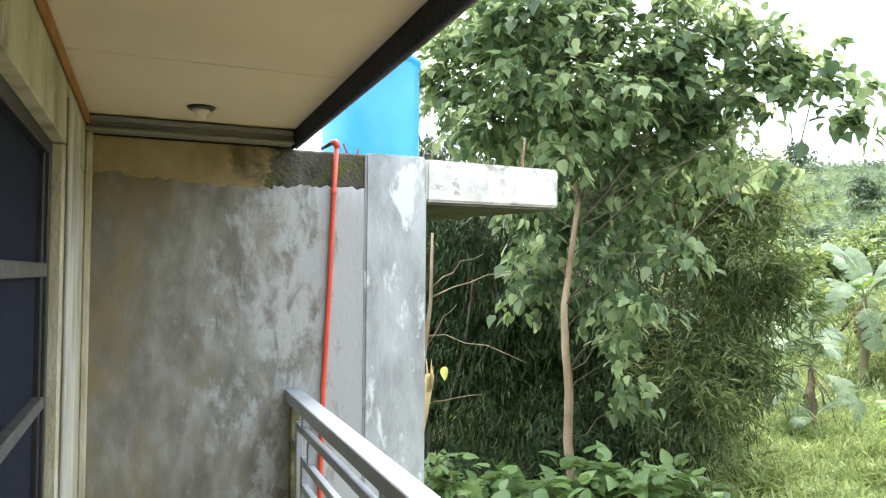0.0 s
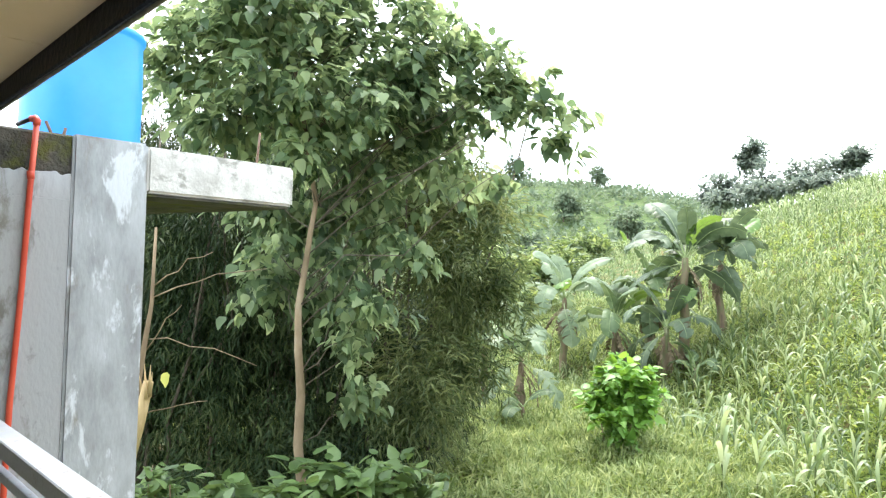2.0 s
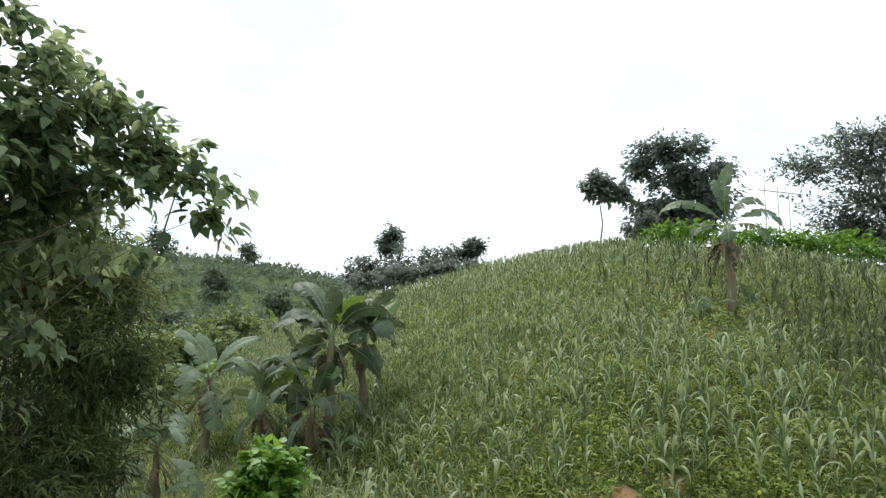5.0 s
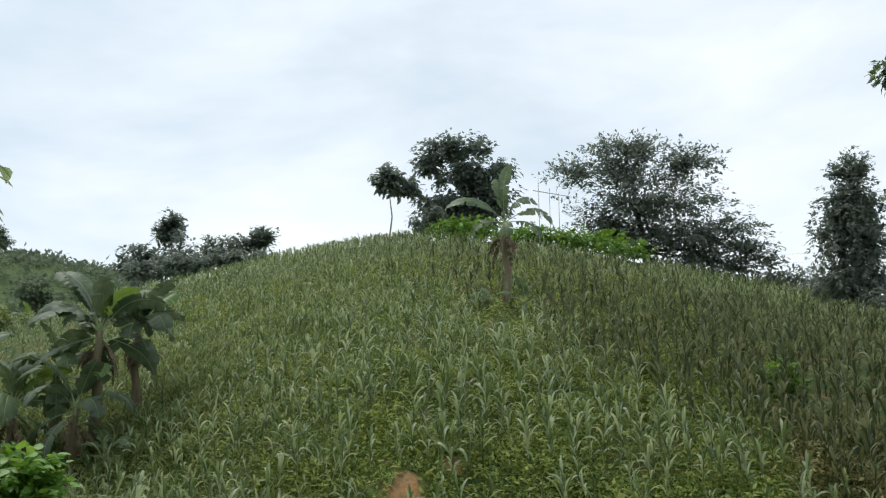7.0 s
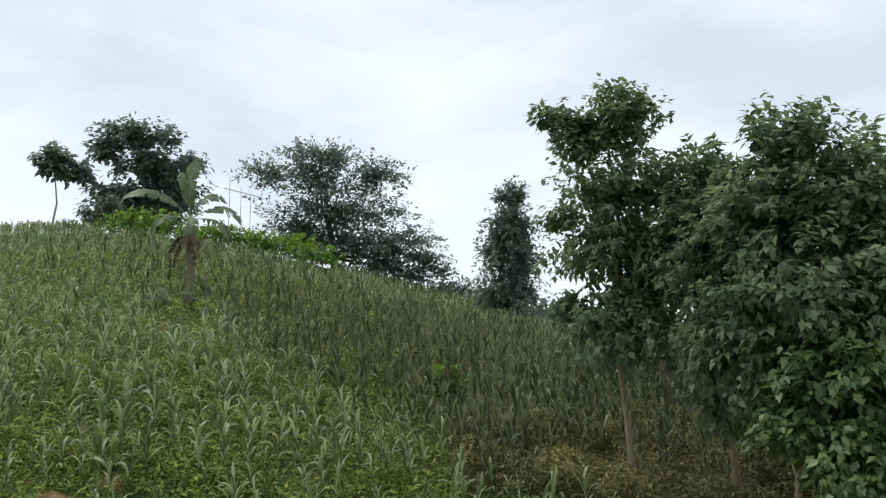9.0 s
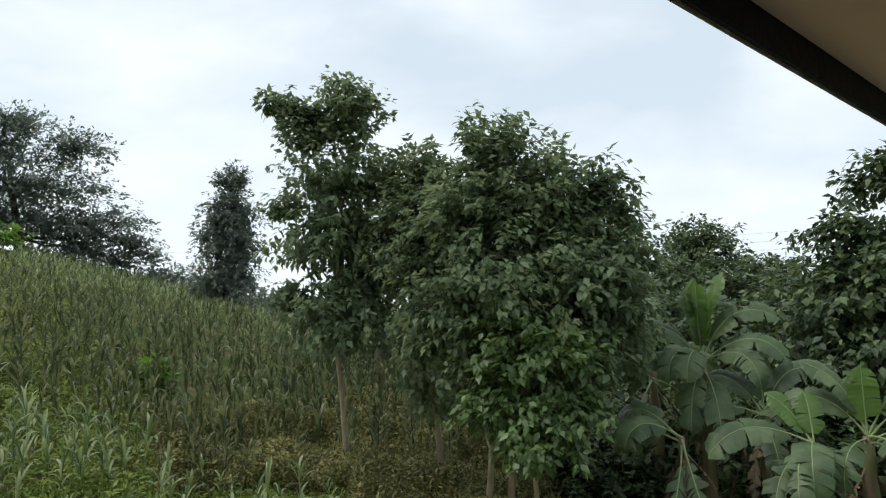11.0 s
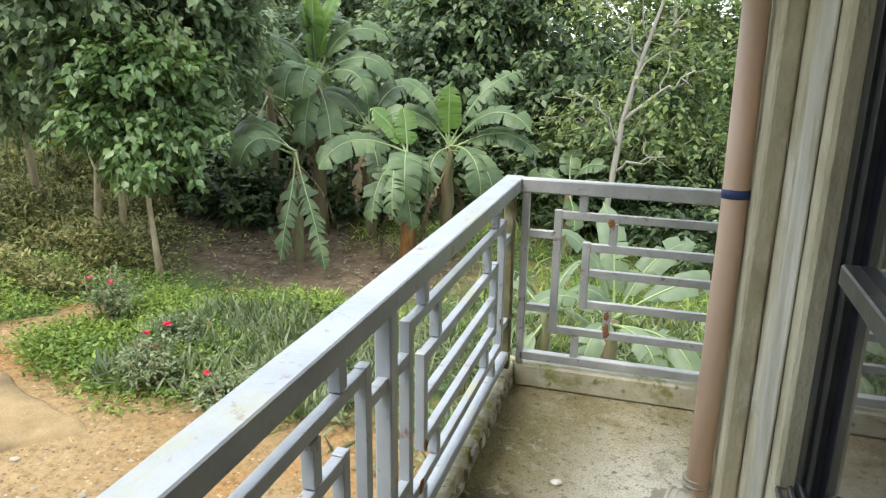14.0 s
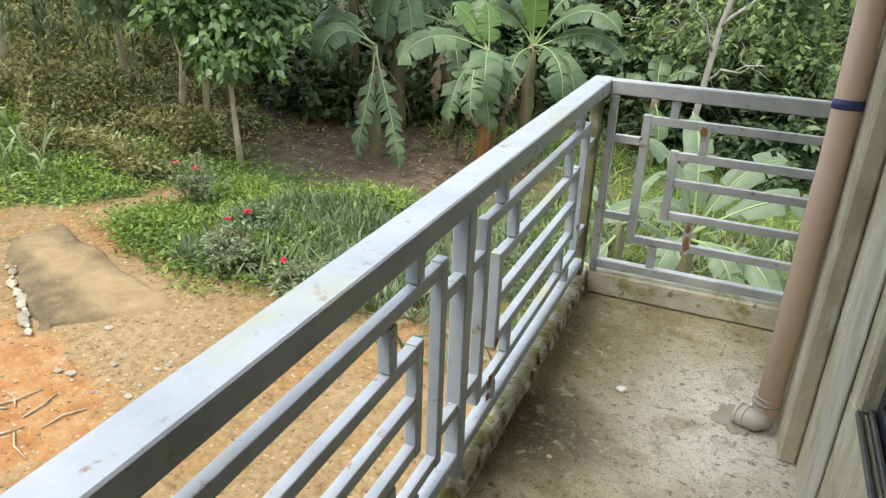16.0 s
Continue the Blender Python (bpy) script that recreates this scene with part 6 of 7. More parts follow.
def far_scrub():
    rng = np.random.default_rng(90)
    n = 4600
    b, r = rng.uniform(-70, -24, n), 62 + 170 * rng.random(n) ** 0.8
    a = np.radians(b)
    x, y = -np.sin(a) * r, np.cos(a) * r
    z = ground_z(x, y)
    B = Bag()
    k = 14
    size = np.repeat(0.5 + 1.3 * rng.random(n) ** 3, k)
    P = np.repeat(np.column_stack([x, y, z]), k, 0) + rng.normal(size=(n * k, 3)) * np.array([0.7, 0.7, 0.35]) * size[:, None] + np.column_stack([0 * size, 0 * size, 0.5 * size])
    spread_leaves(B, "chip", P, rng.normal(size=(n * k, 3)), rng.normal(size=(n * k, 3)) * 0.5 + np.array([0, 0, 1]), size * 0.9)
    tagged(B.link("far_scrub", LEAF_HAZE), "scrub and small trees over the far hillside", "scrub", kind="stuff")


far_scrub()

# the woods behind the bananas
WOOD = dict(kind="fold", size=0.2, spread=0.55, droop=0.6)
for k, (b, r, z, w, h, lab) in enumerate(((-153.4, 36, 5.2, 2.3, 1.5, "pale bushy tree beyond the woods"), (-151.4, 30, 2.9, 2.4, 1.7, "green tree at the edge of the woods"), (-157.9, 30, 2.9, 2.2, 1.5, "dark rounded tree in the woods"),
                                          (-152.8, 24, 1.4, 2.6, 1.6, "dense green tree in the woods"), (-160.5, 26, 2.1, 2.3, 1.5, "dense green tree in the woods"), (-146.5, 24, 1.6, 2.2, 1.7, "dense green tree in the woods"), (-166, 22, 1.6, 2.4, 1.7, "dense green tree in the woods"), (-173, 21, 1.3, 2.4, 1.7, "dense green tree in the woods"), (-181, 21, 1.6, 2.4, 1.7, "dense green tree in the woods"), (-189, 19, 1.6, 2.4, 1.8, "dense green tree in the woods"), (-140, 25, 1.6, 2.6, 1.8, "dense green tree in the woods"))):
    plant_tree("wood_tree", lab, stand(b, r, 0.1), high(b, r, z), 0.16, lobes_of((b, r, z, w, h), (b - 2, r - 1, z - h, w, h), (b + 2.5, r - 1, z - 1.5 * h, w, h)), LEAF_WOODS_SHADED, BARK_DARK, 100 + k,
               clusters=900, per=13, kind="fold", size=0.25, spread=0.7, droop=0.4, gaps=0.12, group="trees in the woods")
plant_tree("wood_tree", "tall dark tree with big drooping leaves", stand(-169.5, 16.5, 0.1), high(-169.0, 17, 4.0), 0.16,
           lobes_of((-168.5, 17, 4.29, 1.3, 1.1), (-171.9, 17, 3.12, 2.0, 1.3), (-166.5, 16, 1.74, 1.76, 1.39), (-164.3, 15, 0.55, 1.77, 0.95), (-172.8, 15, 0.60, 1.77, 1.18), (-166.9, 17, 2.91, 1.47, 0.94), (-160.5, 16, 0.4, 1.5, 1.0), (-163.0, 16.5, 3.3, 0.9, 0.7), (-165.4, 17, 4.5, 0.9, 0.6), (-163.5, 16, 2.2, 1.4, 0.9), (-162, 16, 1.3, 1.4, 0.9)),
           LEAF_WOODS_SHADED, BARK_DARK, 110, clusters=2000, per=11, gaps=0.12, group="trees in the woods", **WOOD)
plant_tree("pale_tree", "light green bushy tree with bare pale branches", stand(-180.0, 13.0, 0.1), high(-179.6, 13, 2.6), 0.09,
           lobes_of((-178.5, 13, 2.42, 1.54, 0.92), (-182.1, 14, 3.32, 1.32, 0.77), (-181.3, 12.5, 1.05, 1.38, 1.08), (-183.5, 12, 0.08, 1.13, 0.66), (-178.2, 12, 0.2, 1.23, 0.7), (-174.0, 13, 0.2, 1.2, 0.9), (-186, 13, 2.0, 1.5, 1.2)),
           LEAF_BUSHY, BARK_PALE, 111, clusters=1000, per=14, kind="oval", size=0.12, spread=0.65, droop=0.3, twigs=260, gaps=0.4, shell=0.2, limb=0.4)


# thickets in the darkened leaves; the last three rows are added as shade
for k, row in enumerate(((-149.5, 15.5, -0.7, 1.9, 1.0), (-156, 15.5, -0.8, 2.0, 1.1), (-163, 14.2, -0.8, 1.9, 1.1), (-169.5, 13.6, -0.95, 1.8, 0.9), (-176, 12.4, -1.05, 1.6, 0.8), (-184, 11.5, -1.0, 1.5, 0.9), (-143.5, 15.8, -0.5, 1.7, 1.2), (-146.5, 13.2, -1.15, 1.0, 0.6), (-152.0, 13.6, -1.0, 1.4, 0.7), (-157.5, 13.2, -1.1, 1.3, 0.6))):
    low_shrub("thicket", "tangled shrubs at the foot of the woods, darkened for shade", [row, (row[0] + 3, row[1] + 0.8, row[2] + 0.5, row[3] * 0.8, row[4] * 0.8)], LEAF_WOODS_SHADED, 130 + k, 420, 8, 0.17, 0.1, "oval", "thickets under the woods", 0.35, 12, BARK_DARK)


def bare_tree():
    rng = np.random.default_rng(171)
    base = stand(-175.6, 10.4)
    t = thing("bare_tree", "thin pale tree with crooked bare branches before the woods", "tree", base)
    o = np.array(base)
    trunk = np.array([high(-175.6, 10.4, base[2] - 0.2), high(-176.0, 10.4, -0.6), high(-176.6, 10.4, 0.5), high(-177.6, 10.4, 1.35), high(-178.8, 10.4, 2.1), high(-179.3, 10.4, 2.9)]) - o
    tube("trunk", trunk, [0.055, 0.045, 0.038, 0.030, 0.020, 0.010], BARK_GREY, t, 9)
    for a, b, r in (((-176.6, 10.4, 0.5), (-181.5, 10.2, 1.25), 0.026), ((-176.4, 10.4, 0.2), (-172.8, 10.0, 0.95), 0.020), ((-177.6, 10.4, 1.35), (-174.2, 10.2, 2.2), 0.018), ((-178.8, 10.4, 2.1), (-183.0, 10.3, 2.7), 0.016),
                    ((-176.2, 10.4, -0.2), (-180.0, 9.9, 0.15), 0.022), ((-177.2, 10.4, 1.0), (-180.5, 10.2, 2.0), 0.016), ((-178.0, 10.4, 1.6), (-176.0, 10.0, 2.7), 0.014)):
        p, q = np.array(high(*a)) - o, np.array(high(*b)) - o
        P = bent(rng, p, q, 8, 0.07, 0.08)
        limb = tube("limb", P, np.linspace(r, r * 0.35, 8), BARK_GREY, t, 7)
        for k in (3, 5, 6):
            e = P[k] + rng.normal(size=3) * np.array([0.28, 0.28, 0.2]) + np.array([0, 0, 0.12])
            tube("twig", bent(rng, P[k], e, 5, 0.08), np.linspace(r * 0.4, r * 0.12, 5), BARK_GREY, limb, 5)
    L = Bag()
    ends = trunk[-1] + rng.normal(size=(420, 3)) * np.array([1.0, 0.8, 0.9]) + np.array([0, 0, -0.9])
    spread_leaves(L, "fold", ends, rng.normal(size=(420, 3)), rng.normal(size=(420, 3)) + np.array([0, 0, 1]), 0.08 + 0.06 * rng.random(420))
    L.link("crown", LEAF_BUSHY, t)


bare_tree()


# ---- bananas ----
def banana_leaf(rng, length, width, rise, bend, turn, tear, material, parent, start, hang=False, name="leaf", roll=None):
    """One arching blade on a bare stalk: a channelled, wavy sheet split into strips along its tears, with a midrib."""
    width *= 1.12
    length *= 1.12
    n, m0 = 40, 9
    ang = radians(rise)
    p = np.array(start, float)
    dirh = np.array([math.cos(turn), math.sin(turn), 0.0])
    sway = 0.5 * rng.normal()
    pts, dirs = [], []
    for i in range(n + 1):
        u = i / n
        h = dirh + np.array([-dirh[1], dirh[0], 0]) * sway * u
        d = h / np.linalg.norm(h) * math.cos(ang) + np.array([0, 0, math.sin(ang)])
        pts.append(p.copy())
        dirs.append(d)
        p = p + d * length / n
        ang = max(ang - radians(bend) / n * (0.1 + 2.0 * u if u < 0.5 else 1.5 - 0.6 * (u - 0.5)), radians(-86))
    pts, dirs = np.array(pts), np.array(dirs)
    side0 = np.array([-math.sin(turn), math.cos(turn), 0.0]) + np.array([0, 0, roll if roll is not None else 0.5 * rng.normal()])
    B = Bag()
    F = (0.0, 0.3, 0.65, 1.0)
    for sgn in (1, -1):
        stops = [m0]
        while stops[-1] < n:
            step = 1 + int(rng.exponential(1.3)) if rng.random() < 0.15 + tear else 4 + int(rng.integers(0, 10))
            stops.append(min(n, stops[-1] + step))
        last = 0.12
        for a, b in zip(stops, stops[1:]):
            torn = b - a < 4
            last = 0.10 + (0.75 * rng.random() if torn else 0.22 * rng.random())
            skew, open_ = (0.045 if torn else 0.015) * rng.normal(), (0.12 + 0.3 * rng.random() if torn else 0.05)
            short = 0.72 + 0.28 * rng.random() if torn else 0.96
            V, Q = [], []
            k = max(1, b - a)
            for i in range(a, b + 1):
                u = (i - m0) / (n - m0)
                w = 0.5 * width * short * min(1.0, 0.30 + 3.4 * u) ** 0.7 * max(0.03, 1 - max(0.0, (u - 0.62) / 0.38) ** 2.4)
                d = dirs[i]
                sd = side0 - d * side0.dot(d)
                sd /= np.linalg.norm(sd)
                nrm = np.cross(d, sd)
                nrm = nrm if nrm[2] > 0 else -nrm
                c = ((i - a) / k - 0.5) * 2
                wave = 0.05 * math.sin(i * 1.9 + 2.0 * sgn) * (not torn)
                for f in F:
                    q = pts[i] + sgn * sd * w * f * (1 - 0.3 * last * f) + nrm * w * (0.34 * f * (1 - 0.75 * f) + wave * f * f)
                    q = q + np.array([0, 0, -1.0]) * last * w * f * f + d * (w * 0.22 * f + skew * f - c * open_ * f * f * k * length / n)
                    V.append(q)
            r = len(F)
            for i in range(k):
                for f in range(r - 1):
                    o = i * r + f
                    Q.append((o, o + r, o + r + 1, o + 1) if sgn > 0 else (o, o + 1, o + r + 1, o + r))
            B.add(V, Q=Q)
    lf = B.link(name, material, parent, True)
    R = Bag().add(*tube_arrays(pts, np.concatenate([np.linspace(0.024, 0.013, 9), np.linspace(0.012, 0.003, len(pts) - 9)]), 6))
    R.link("midrib", MIDRIB if not hang else DRY_LEAF, lf, True)
    return lf


def banana_plant(label, base, height, seed, leaves=9, length=1.9, width=0.52, lean=(0, 0), dead=4, new_leaf=True, orange=False, group="banana plants", stem_r=0.1, tear=0.32, blades=(), face=0.0, leaf_mat=None):
    rng = np.random.default_rng(seed)
    t = thing("banana_plant", label, "banana plant", base, group)
    top = np.array([lean[0], lean[1], height])
    P = bent(rng, (0, 0, -0.15), top, 8, 0.015)
    rad = np.linspace(stem_r * 1.25, stem_r * 0.55, 8) * (1 + 0.06 * rng.normal(size=8))
    tube("pseudostem", P, rad, STEM_ORANGE if orange else PSEUDOSTEM, t, 12)
    for turn, up, curl, long, wide, torn, fresh in blades:
        turn += 9 * rng.normal()
        lie = 0.85 * math.cos(radians(turn)) + 0.2 * rng.normal()
        banana_leaf(rng, long, wide, up + 14, curl * 1.4, radians(face + turn), torn, BANANA_NEW if fresh else (leaf_mat or BANANA), t, top - np.array([0, 0, 0.1 * rng.random()]), roll=lie)
    for i in range(0 if blades else leaves):
        f = i / max(leaves - 1, 1)
        a = i * 2.4 + rng.normal() * 0.35 + seed
        up, curl = ((-20, 70) if f < 0.2 else (42, 120)) if f < 0.66 else (66, 70)
        L = length * (0.75 + 0.4 * rng.random()) * (0.85 if f > 0.85 or f < 0.3 else 1)
        banana_leaf(rng, L, width * (0.85 + 0.3 * rng.random()), up + 9 * rng.normal(), curl + 15 * rng.normal(), a, tear * (1.2 - f), BANANA_NEW if (new_leaf and i == leaves - 1) else (leaf_mat or BANANA), t, top - np.array([0, 0, 0.14 * (1 - f)]))
    for i in range(dead):
        a = rng.random() * 6.28
        banana_leaf(rng, length * (0.4 + 0.3 * rng.random()), width * 0.4, -40 - 20 * rng.random(), 45, a, 0.9, DRY_LEAF, t, top - np.array([0, 0, 0.1 + 0.35 * rng.random()]), True, "dead_leaf")
    return t


TUFT = "ragged banana plant with arching torn leaves"
OLD = dict(tear=0.5, dead=9)
banana_plant(TUFT + " at the valley's edge", stand(-61.7, 21.5), 3.1, 201, 16, 2.1, 0.60, stem_r=0.15, leaf_mat=BANANA_DARK, **OLD)
banana_plant(TUFT + " and a dry brown stem", stand(-59.1, 22.5), 2.1, 202, 13, 1.7, 0.54, stem_r=0.14, **OLD)
sunlit = banana_plant(TUFT + " and one yellow leaf", stand(-64.2, 22.5), 2.5, 203, 13, 1.7, 0.54, stem_r=0.13, leaf_mat=BANANA_DARK, **OLD)
banana_leaf(np.random.default_rng(7), 0.75, 0.36, 80, 40, radians(150), 0.1, YELLOW_LEAF, sunlit, (0, 0, 2.45))
banana_plant(TUFT + " and a fresh upright leaf", stand(-49.4, 17.5), 1.5, 204, 11, 1.6, 0.50, stem_r=0.11, tear=0.8, new_leaf=True, dead=5, leaf_mat=BANANA_PALE)
banana_plant(TUFT + " among tall grass", stand(-52.7, 23.5), 2.5, 205, 14, 1.9, 0.55, stem_r=0.13, leaf_mat=BANANA_PALE, **OLD)
banana_plant(TUFT + " and a dry brown stem", stand(-60.4, 21.0), 1.5, 217, 12, 1.6, 0.50, stem_r=0.12, leaf_mat=BANANA_DARK, **OLD)
banana_plant(TUFT + " leaning over the valley", stand(-56.6, 22.0), 1.8, 218, 12, 1.7, 0.52, stem_r=0.11, **OLD)
banana_plant("young banana sucker with few short leaves", stand(-49.6, 16), 0.5, 206, 5, 0.8, 0.28, stem_r=0.06, dead=0, new_leaf=False)
banana_plant("young banana sucker with few short leaves", stand(-62.5, 20), 0.5, 207, 5, 1.1, 0.3, stem_r=0.06, dead=1, new_leaf=False)
banana_plant(TUFT + " half behind the bamboo", stand(-46.5, 18.5), 1.6, 208, 11, 1.6, 0.46, stem_r=0.11, tear=0.8, new_leaf=False, leaf_mat=BANANA_PALE)
# the lone banana on the hill: (turn, rise, curl, length, width, tears, fresh)
banana_plant("tall thin banana plant standing on the corn hill", stand(-92.2, 24), 2.85, 209, stem_r=0.13, dead=8, face=-92.0,
             blades=((175, 35, 75, 2.2, 0.55, 0.1, 0), (190, 0, 110, 1.5, 0.5, 0.7, 0), (5, 20, 95, 2.0, 0.5, 0.7, 0), (350, -10, 80, 1.5, 0.45, 0.8, 0), (60, 80, 20, 1.9, 0.5, 0.2, 0),
                     (130, 72, 30, 1.6, 0.5, 0.3, 0), (280, -20, 60, 1.2, 0.45, 0.6, 0), (20, 50, 80, 1.6, 0.45, 0.4, 0)))
banana_plant("young banana sucker beside the hill banana", stand(-93.6, 23.4), 0.35, 210, 5, 1.0, 0.32, stem_r=0.06, dead=0, new_leaf=False)
banana_plant("young banana sucker beside the hill banana", stand(-91.0, 23.4), 0.35, 211, 5, 0.9, 0.32, stem_r=0.06, dead=1, new_leaf=False)
banana_plant("small far banana plant on the skyline", stand(-68.9, 58), 2.8, 212, 9, 2.4, 0.7, stem_r=0.13)
banana_plant("small far banana plant on the skyline", stand(-67.8, 56), 2.2, 216, 9, 2.2, 0.7, stem_r=0.13)
banana_plant("small far banana plant on the hillside", stand(-57.4, 70), 2.6, 213, 8, 2.2, 0.6, stem_r=0.13)
banana_plant("shaded banana plant behind the row of trees", stand(-128.6, 21), 2.6, 214, 8, 2.0, 0.55, stem_r=0.13)
banana_plant("shaded banana plant behind the row of trees", stand(-125.5, 22), 1.8, 215, 8, 1.7, 0.5, stem_r=0.12)
banana_plant("tall banana plant with broad upright leaves", stand(-153.1, 12.4), 2.62, 221, stem_r=0.12, dead=8, face=-153.1,
             blades=((60, 84, 10, 1.25, 0.36, 0.05, 1), (140, 76, 25, 1.15, 0.42, 0.1, 0), (170, 80, 20, 1.1, 0.40, 0.1, 0), (20, 70, 22, 1.35, 0.44, 0.1, 1), (110, 78, 15, 1.2, 0.40, 0.05, 1), (5, 55, 85, 1.5, 0.44, 0.2, 0), (190, 45, 85, 1.4, 0.46, 0.2, 0),
                     (270, 20, 100, 1.15, 0.46, 0.1, 0), (225, 20, 95, 1.2, 0.44, 0.15, 0), (205, 5, 75, 1.5, 0.40, 0.5, 0), (310, 10, 90, 1.3, 0.42, 0.5, 0), (170, 0, 60, 1.5, 0.40, 0.4, 0), (340, 25, 85, 1.4, 0.42, 0.4, 0), (240, -45, 40, 1.2, 0.42, 0.5, 0), (290, -40, 45, 1.3, 0.42, 0.5, 0)))
banana_plant("banana plant with broad drooping leaves and an orange dry stem", stand(-160.0, 11.0), 1.75, 222, orange=True, stem_r=0.12, dead=5, face=-160.0,
             blades=((195, 12, 62, 1.45, 0.46, 0.12, 0), (238, -6, 70, 1.5, 0.36, 0.85, 0), (275, 0, 88, 1.25, 0.46, 0.06, 0), (300, 0, 85, 0.9, 0.30, 0.9, 0), (150, 48, 25, 0.85, 0.34, 0.0, 1), (95, 66, 20, 0.7, 0.34, 0.0, 1),
                     (215, -30, 50, 1.3, 0.36, 0.8, 0), (255, -40, 45, 1.2, 0.38, 0.6, 0), (120, 30, 70, 1.2, 0.40, 0.3, 0)))
banana_plant("banana plant with feathered torn leaves", stand(-163.3, 11.2), 1.8, 224, stem_r=0.11, dead=4, face=-163.3,
             blades=((85, 84, 10, 0.85, 0.38, 0.0, 1), (20, 50, 45, 1.6, 0.40, 0.9, 0), (355, 38, 78, 1.5, 0.40, 0.12, 0), (340, 16, 62, 1.45, 0.38, 0.8, 0), (285, -5, 85, 1.4, 0.42, 0.85, 0), (320, -10, 75, 1.25, 0.42, 0.15, 0), (160, 40, 75, 1.2, 0.38, 0.3, 0), (255, -10, 80, 1.1, 0.36, 0.8, 0), (175, 60, 45, 1.2, 0.36, 0.2, 0)))
banana_plant("banana plant with a long withered hanging leaf", stand(-151.2, 11.2), 1.75, 223, stem_r=0.09, dead=5, face=-151.2,
             blades=((188, 12, 75, 1.15, 0.50, 0.08, 0), (290, -62, 22, 1.75, 0.34, 0.95, 0), (262, -62, 22, 1.5, 0.30, 0.95, 0), (160, 32, 70, 1.2, 0.42, 0.3, 0), (215, 20, 80, 1.1, 0.42, 0.2, 0)))
banana_plant("banana plant with one orange withering leaf", stand(-157.0, 12.0), 1.9, 229, stem_r=0.09, dead=4, face=-157.0,
             blades=((150, 45, 70, 1.2, 0.40, 0.3, 0), (30, 50, 70, 1.2, 0.40, 0.4, 0), (200, 10, 80, 1.2, 0.38, 0.6, 0), (290, -35, 50, 1.1, 0.36, 0.8, 0), (80, 70, 30, 1.0, 0.36, 0.1, 0)), leaf_mat=BANANA_DARK)
banana_plant("banana plant deep in the shade of the woods", stand(-149.5, 13.6), 2.3, 225, 10, 1.9, 0.5, stem_r=0.12, dead=6, new_leaf=False)
banana_plant("banana plant growing close behind the end railing", stand(-177.0, 6.4), 0.95, 226, stem_r=0.09, dead=2, face=-177.0, leaf_mat=BANANA_PALE,
             blades=((190, 30, 75, 0.9, 0.22, 0.3, 0), (175, 65, 40, 1.0, 0.22, 0.2, 0), (30, 50, 60, 1.15, 0.24, 0.3, 0), (355, 25, 70, 1.3, 0.24, 0.5, 0), (335, 0, 80, 1.1, 0.22, 0.6, 0), (250, 15, 100, 0.9, 0.24, 0.5, 0), (300, 5, 95, 0.9, 0.22, 0.7, 0), (90, 60, 40, 1.1, 0.26, 0.1, 0)))
banana_plant("banana plant growing close behind the end railing", stand(-171.5, 6.9), 0.8, 227, 6, 1.0, 0.22, stem_r=0.08, dead=2, new_leaf=False, leaf_mat=BANANA_PALE)
banana_plant("single banana plant before the dark trees", stand(-173.0, 11.5), 1.1, 228, 5, 0.9, 0.34, stem_r=0.1, dead=1, new_leaf=False)


# ---- corn ----
def corn_template(rng, height, leaves, segs, tassel, wide=0.027, long=0.85):
    """A stalk with two ranks of broad channelled leaves that arch over."""
    B = Bag()
    B.add(*tube_arrays([(0, 0, -0.1), (0, 0, height * 0.42), (0.02, 0, height * 0.8)], [0.015, 0.013, 0.006], 4, False))
    for i in range(leaves):
        f = (i + 0.5) / leaves
        a = i * math.pi + rng.normal() * 0.5
        L = height * long * (0.42 + 0.26 * math.sin(f * 3.0)) * (0.8 + 0.4 * rng.random())
        ang, z = radians(60 + 20 * f + 11 * rng.normal()), height * (0.10 + 0.66 * f)
        d = np.array([math.cos(a), math.sin(a), 0])
        s = np.array([-math.sin(a), math.cos(a), 0])
        p = np.array([0, 0, z])
        bend = (135 - 40 * f) + 34 * rng.normal()
        V, Q = [], []
        for k in range(segs + 1):
            u = k / segs
            w = wide * height * (0.5 + 1.5 * u) * (1 - u ** 2.2) + 0.002
            tw = s + np.array([0, 0, 0.5 * math.sin(u * 2.5 + i * 1.7)])
            V += [p + tw * w + (0, 0, 0.35 * w), p, p - tw * w + (0, 0, 0.35 * w)]
            p = p + (d * math.cos(ang) + np.array([0, 0, math.sin(ang)])) * L / segs
            ang = max(ang - radians(bend) / segs * (0.4 + 1.2 * u), radians(-80))
            if k:
                o = 3 * k
                Q += [(o - 3, o - 2, o + 1, o), (o - 2, o - 1, o + 2, o + 1)]
        B.add(V, Q=Q)
    if tassel:
        for k in range(5):
            a = k * 1.26
            B.add(*tube_arrays([(0.02, 0, height * 0.8), (0.02 + 0.06 * math.cos(a), 0.06 * math.sin(a), height)], [0.005, 0.003], 3, False))
    Q = np.concatenate(B.q)
    return np.concatenate(B.v), Q


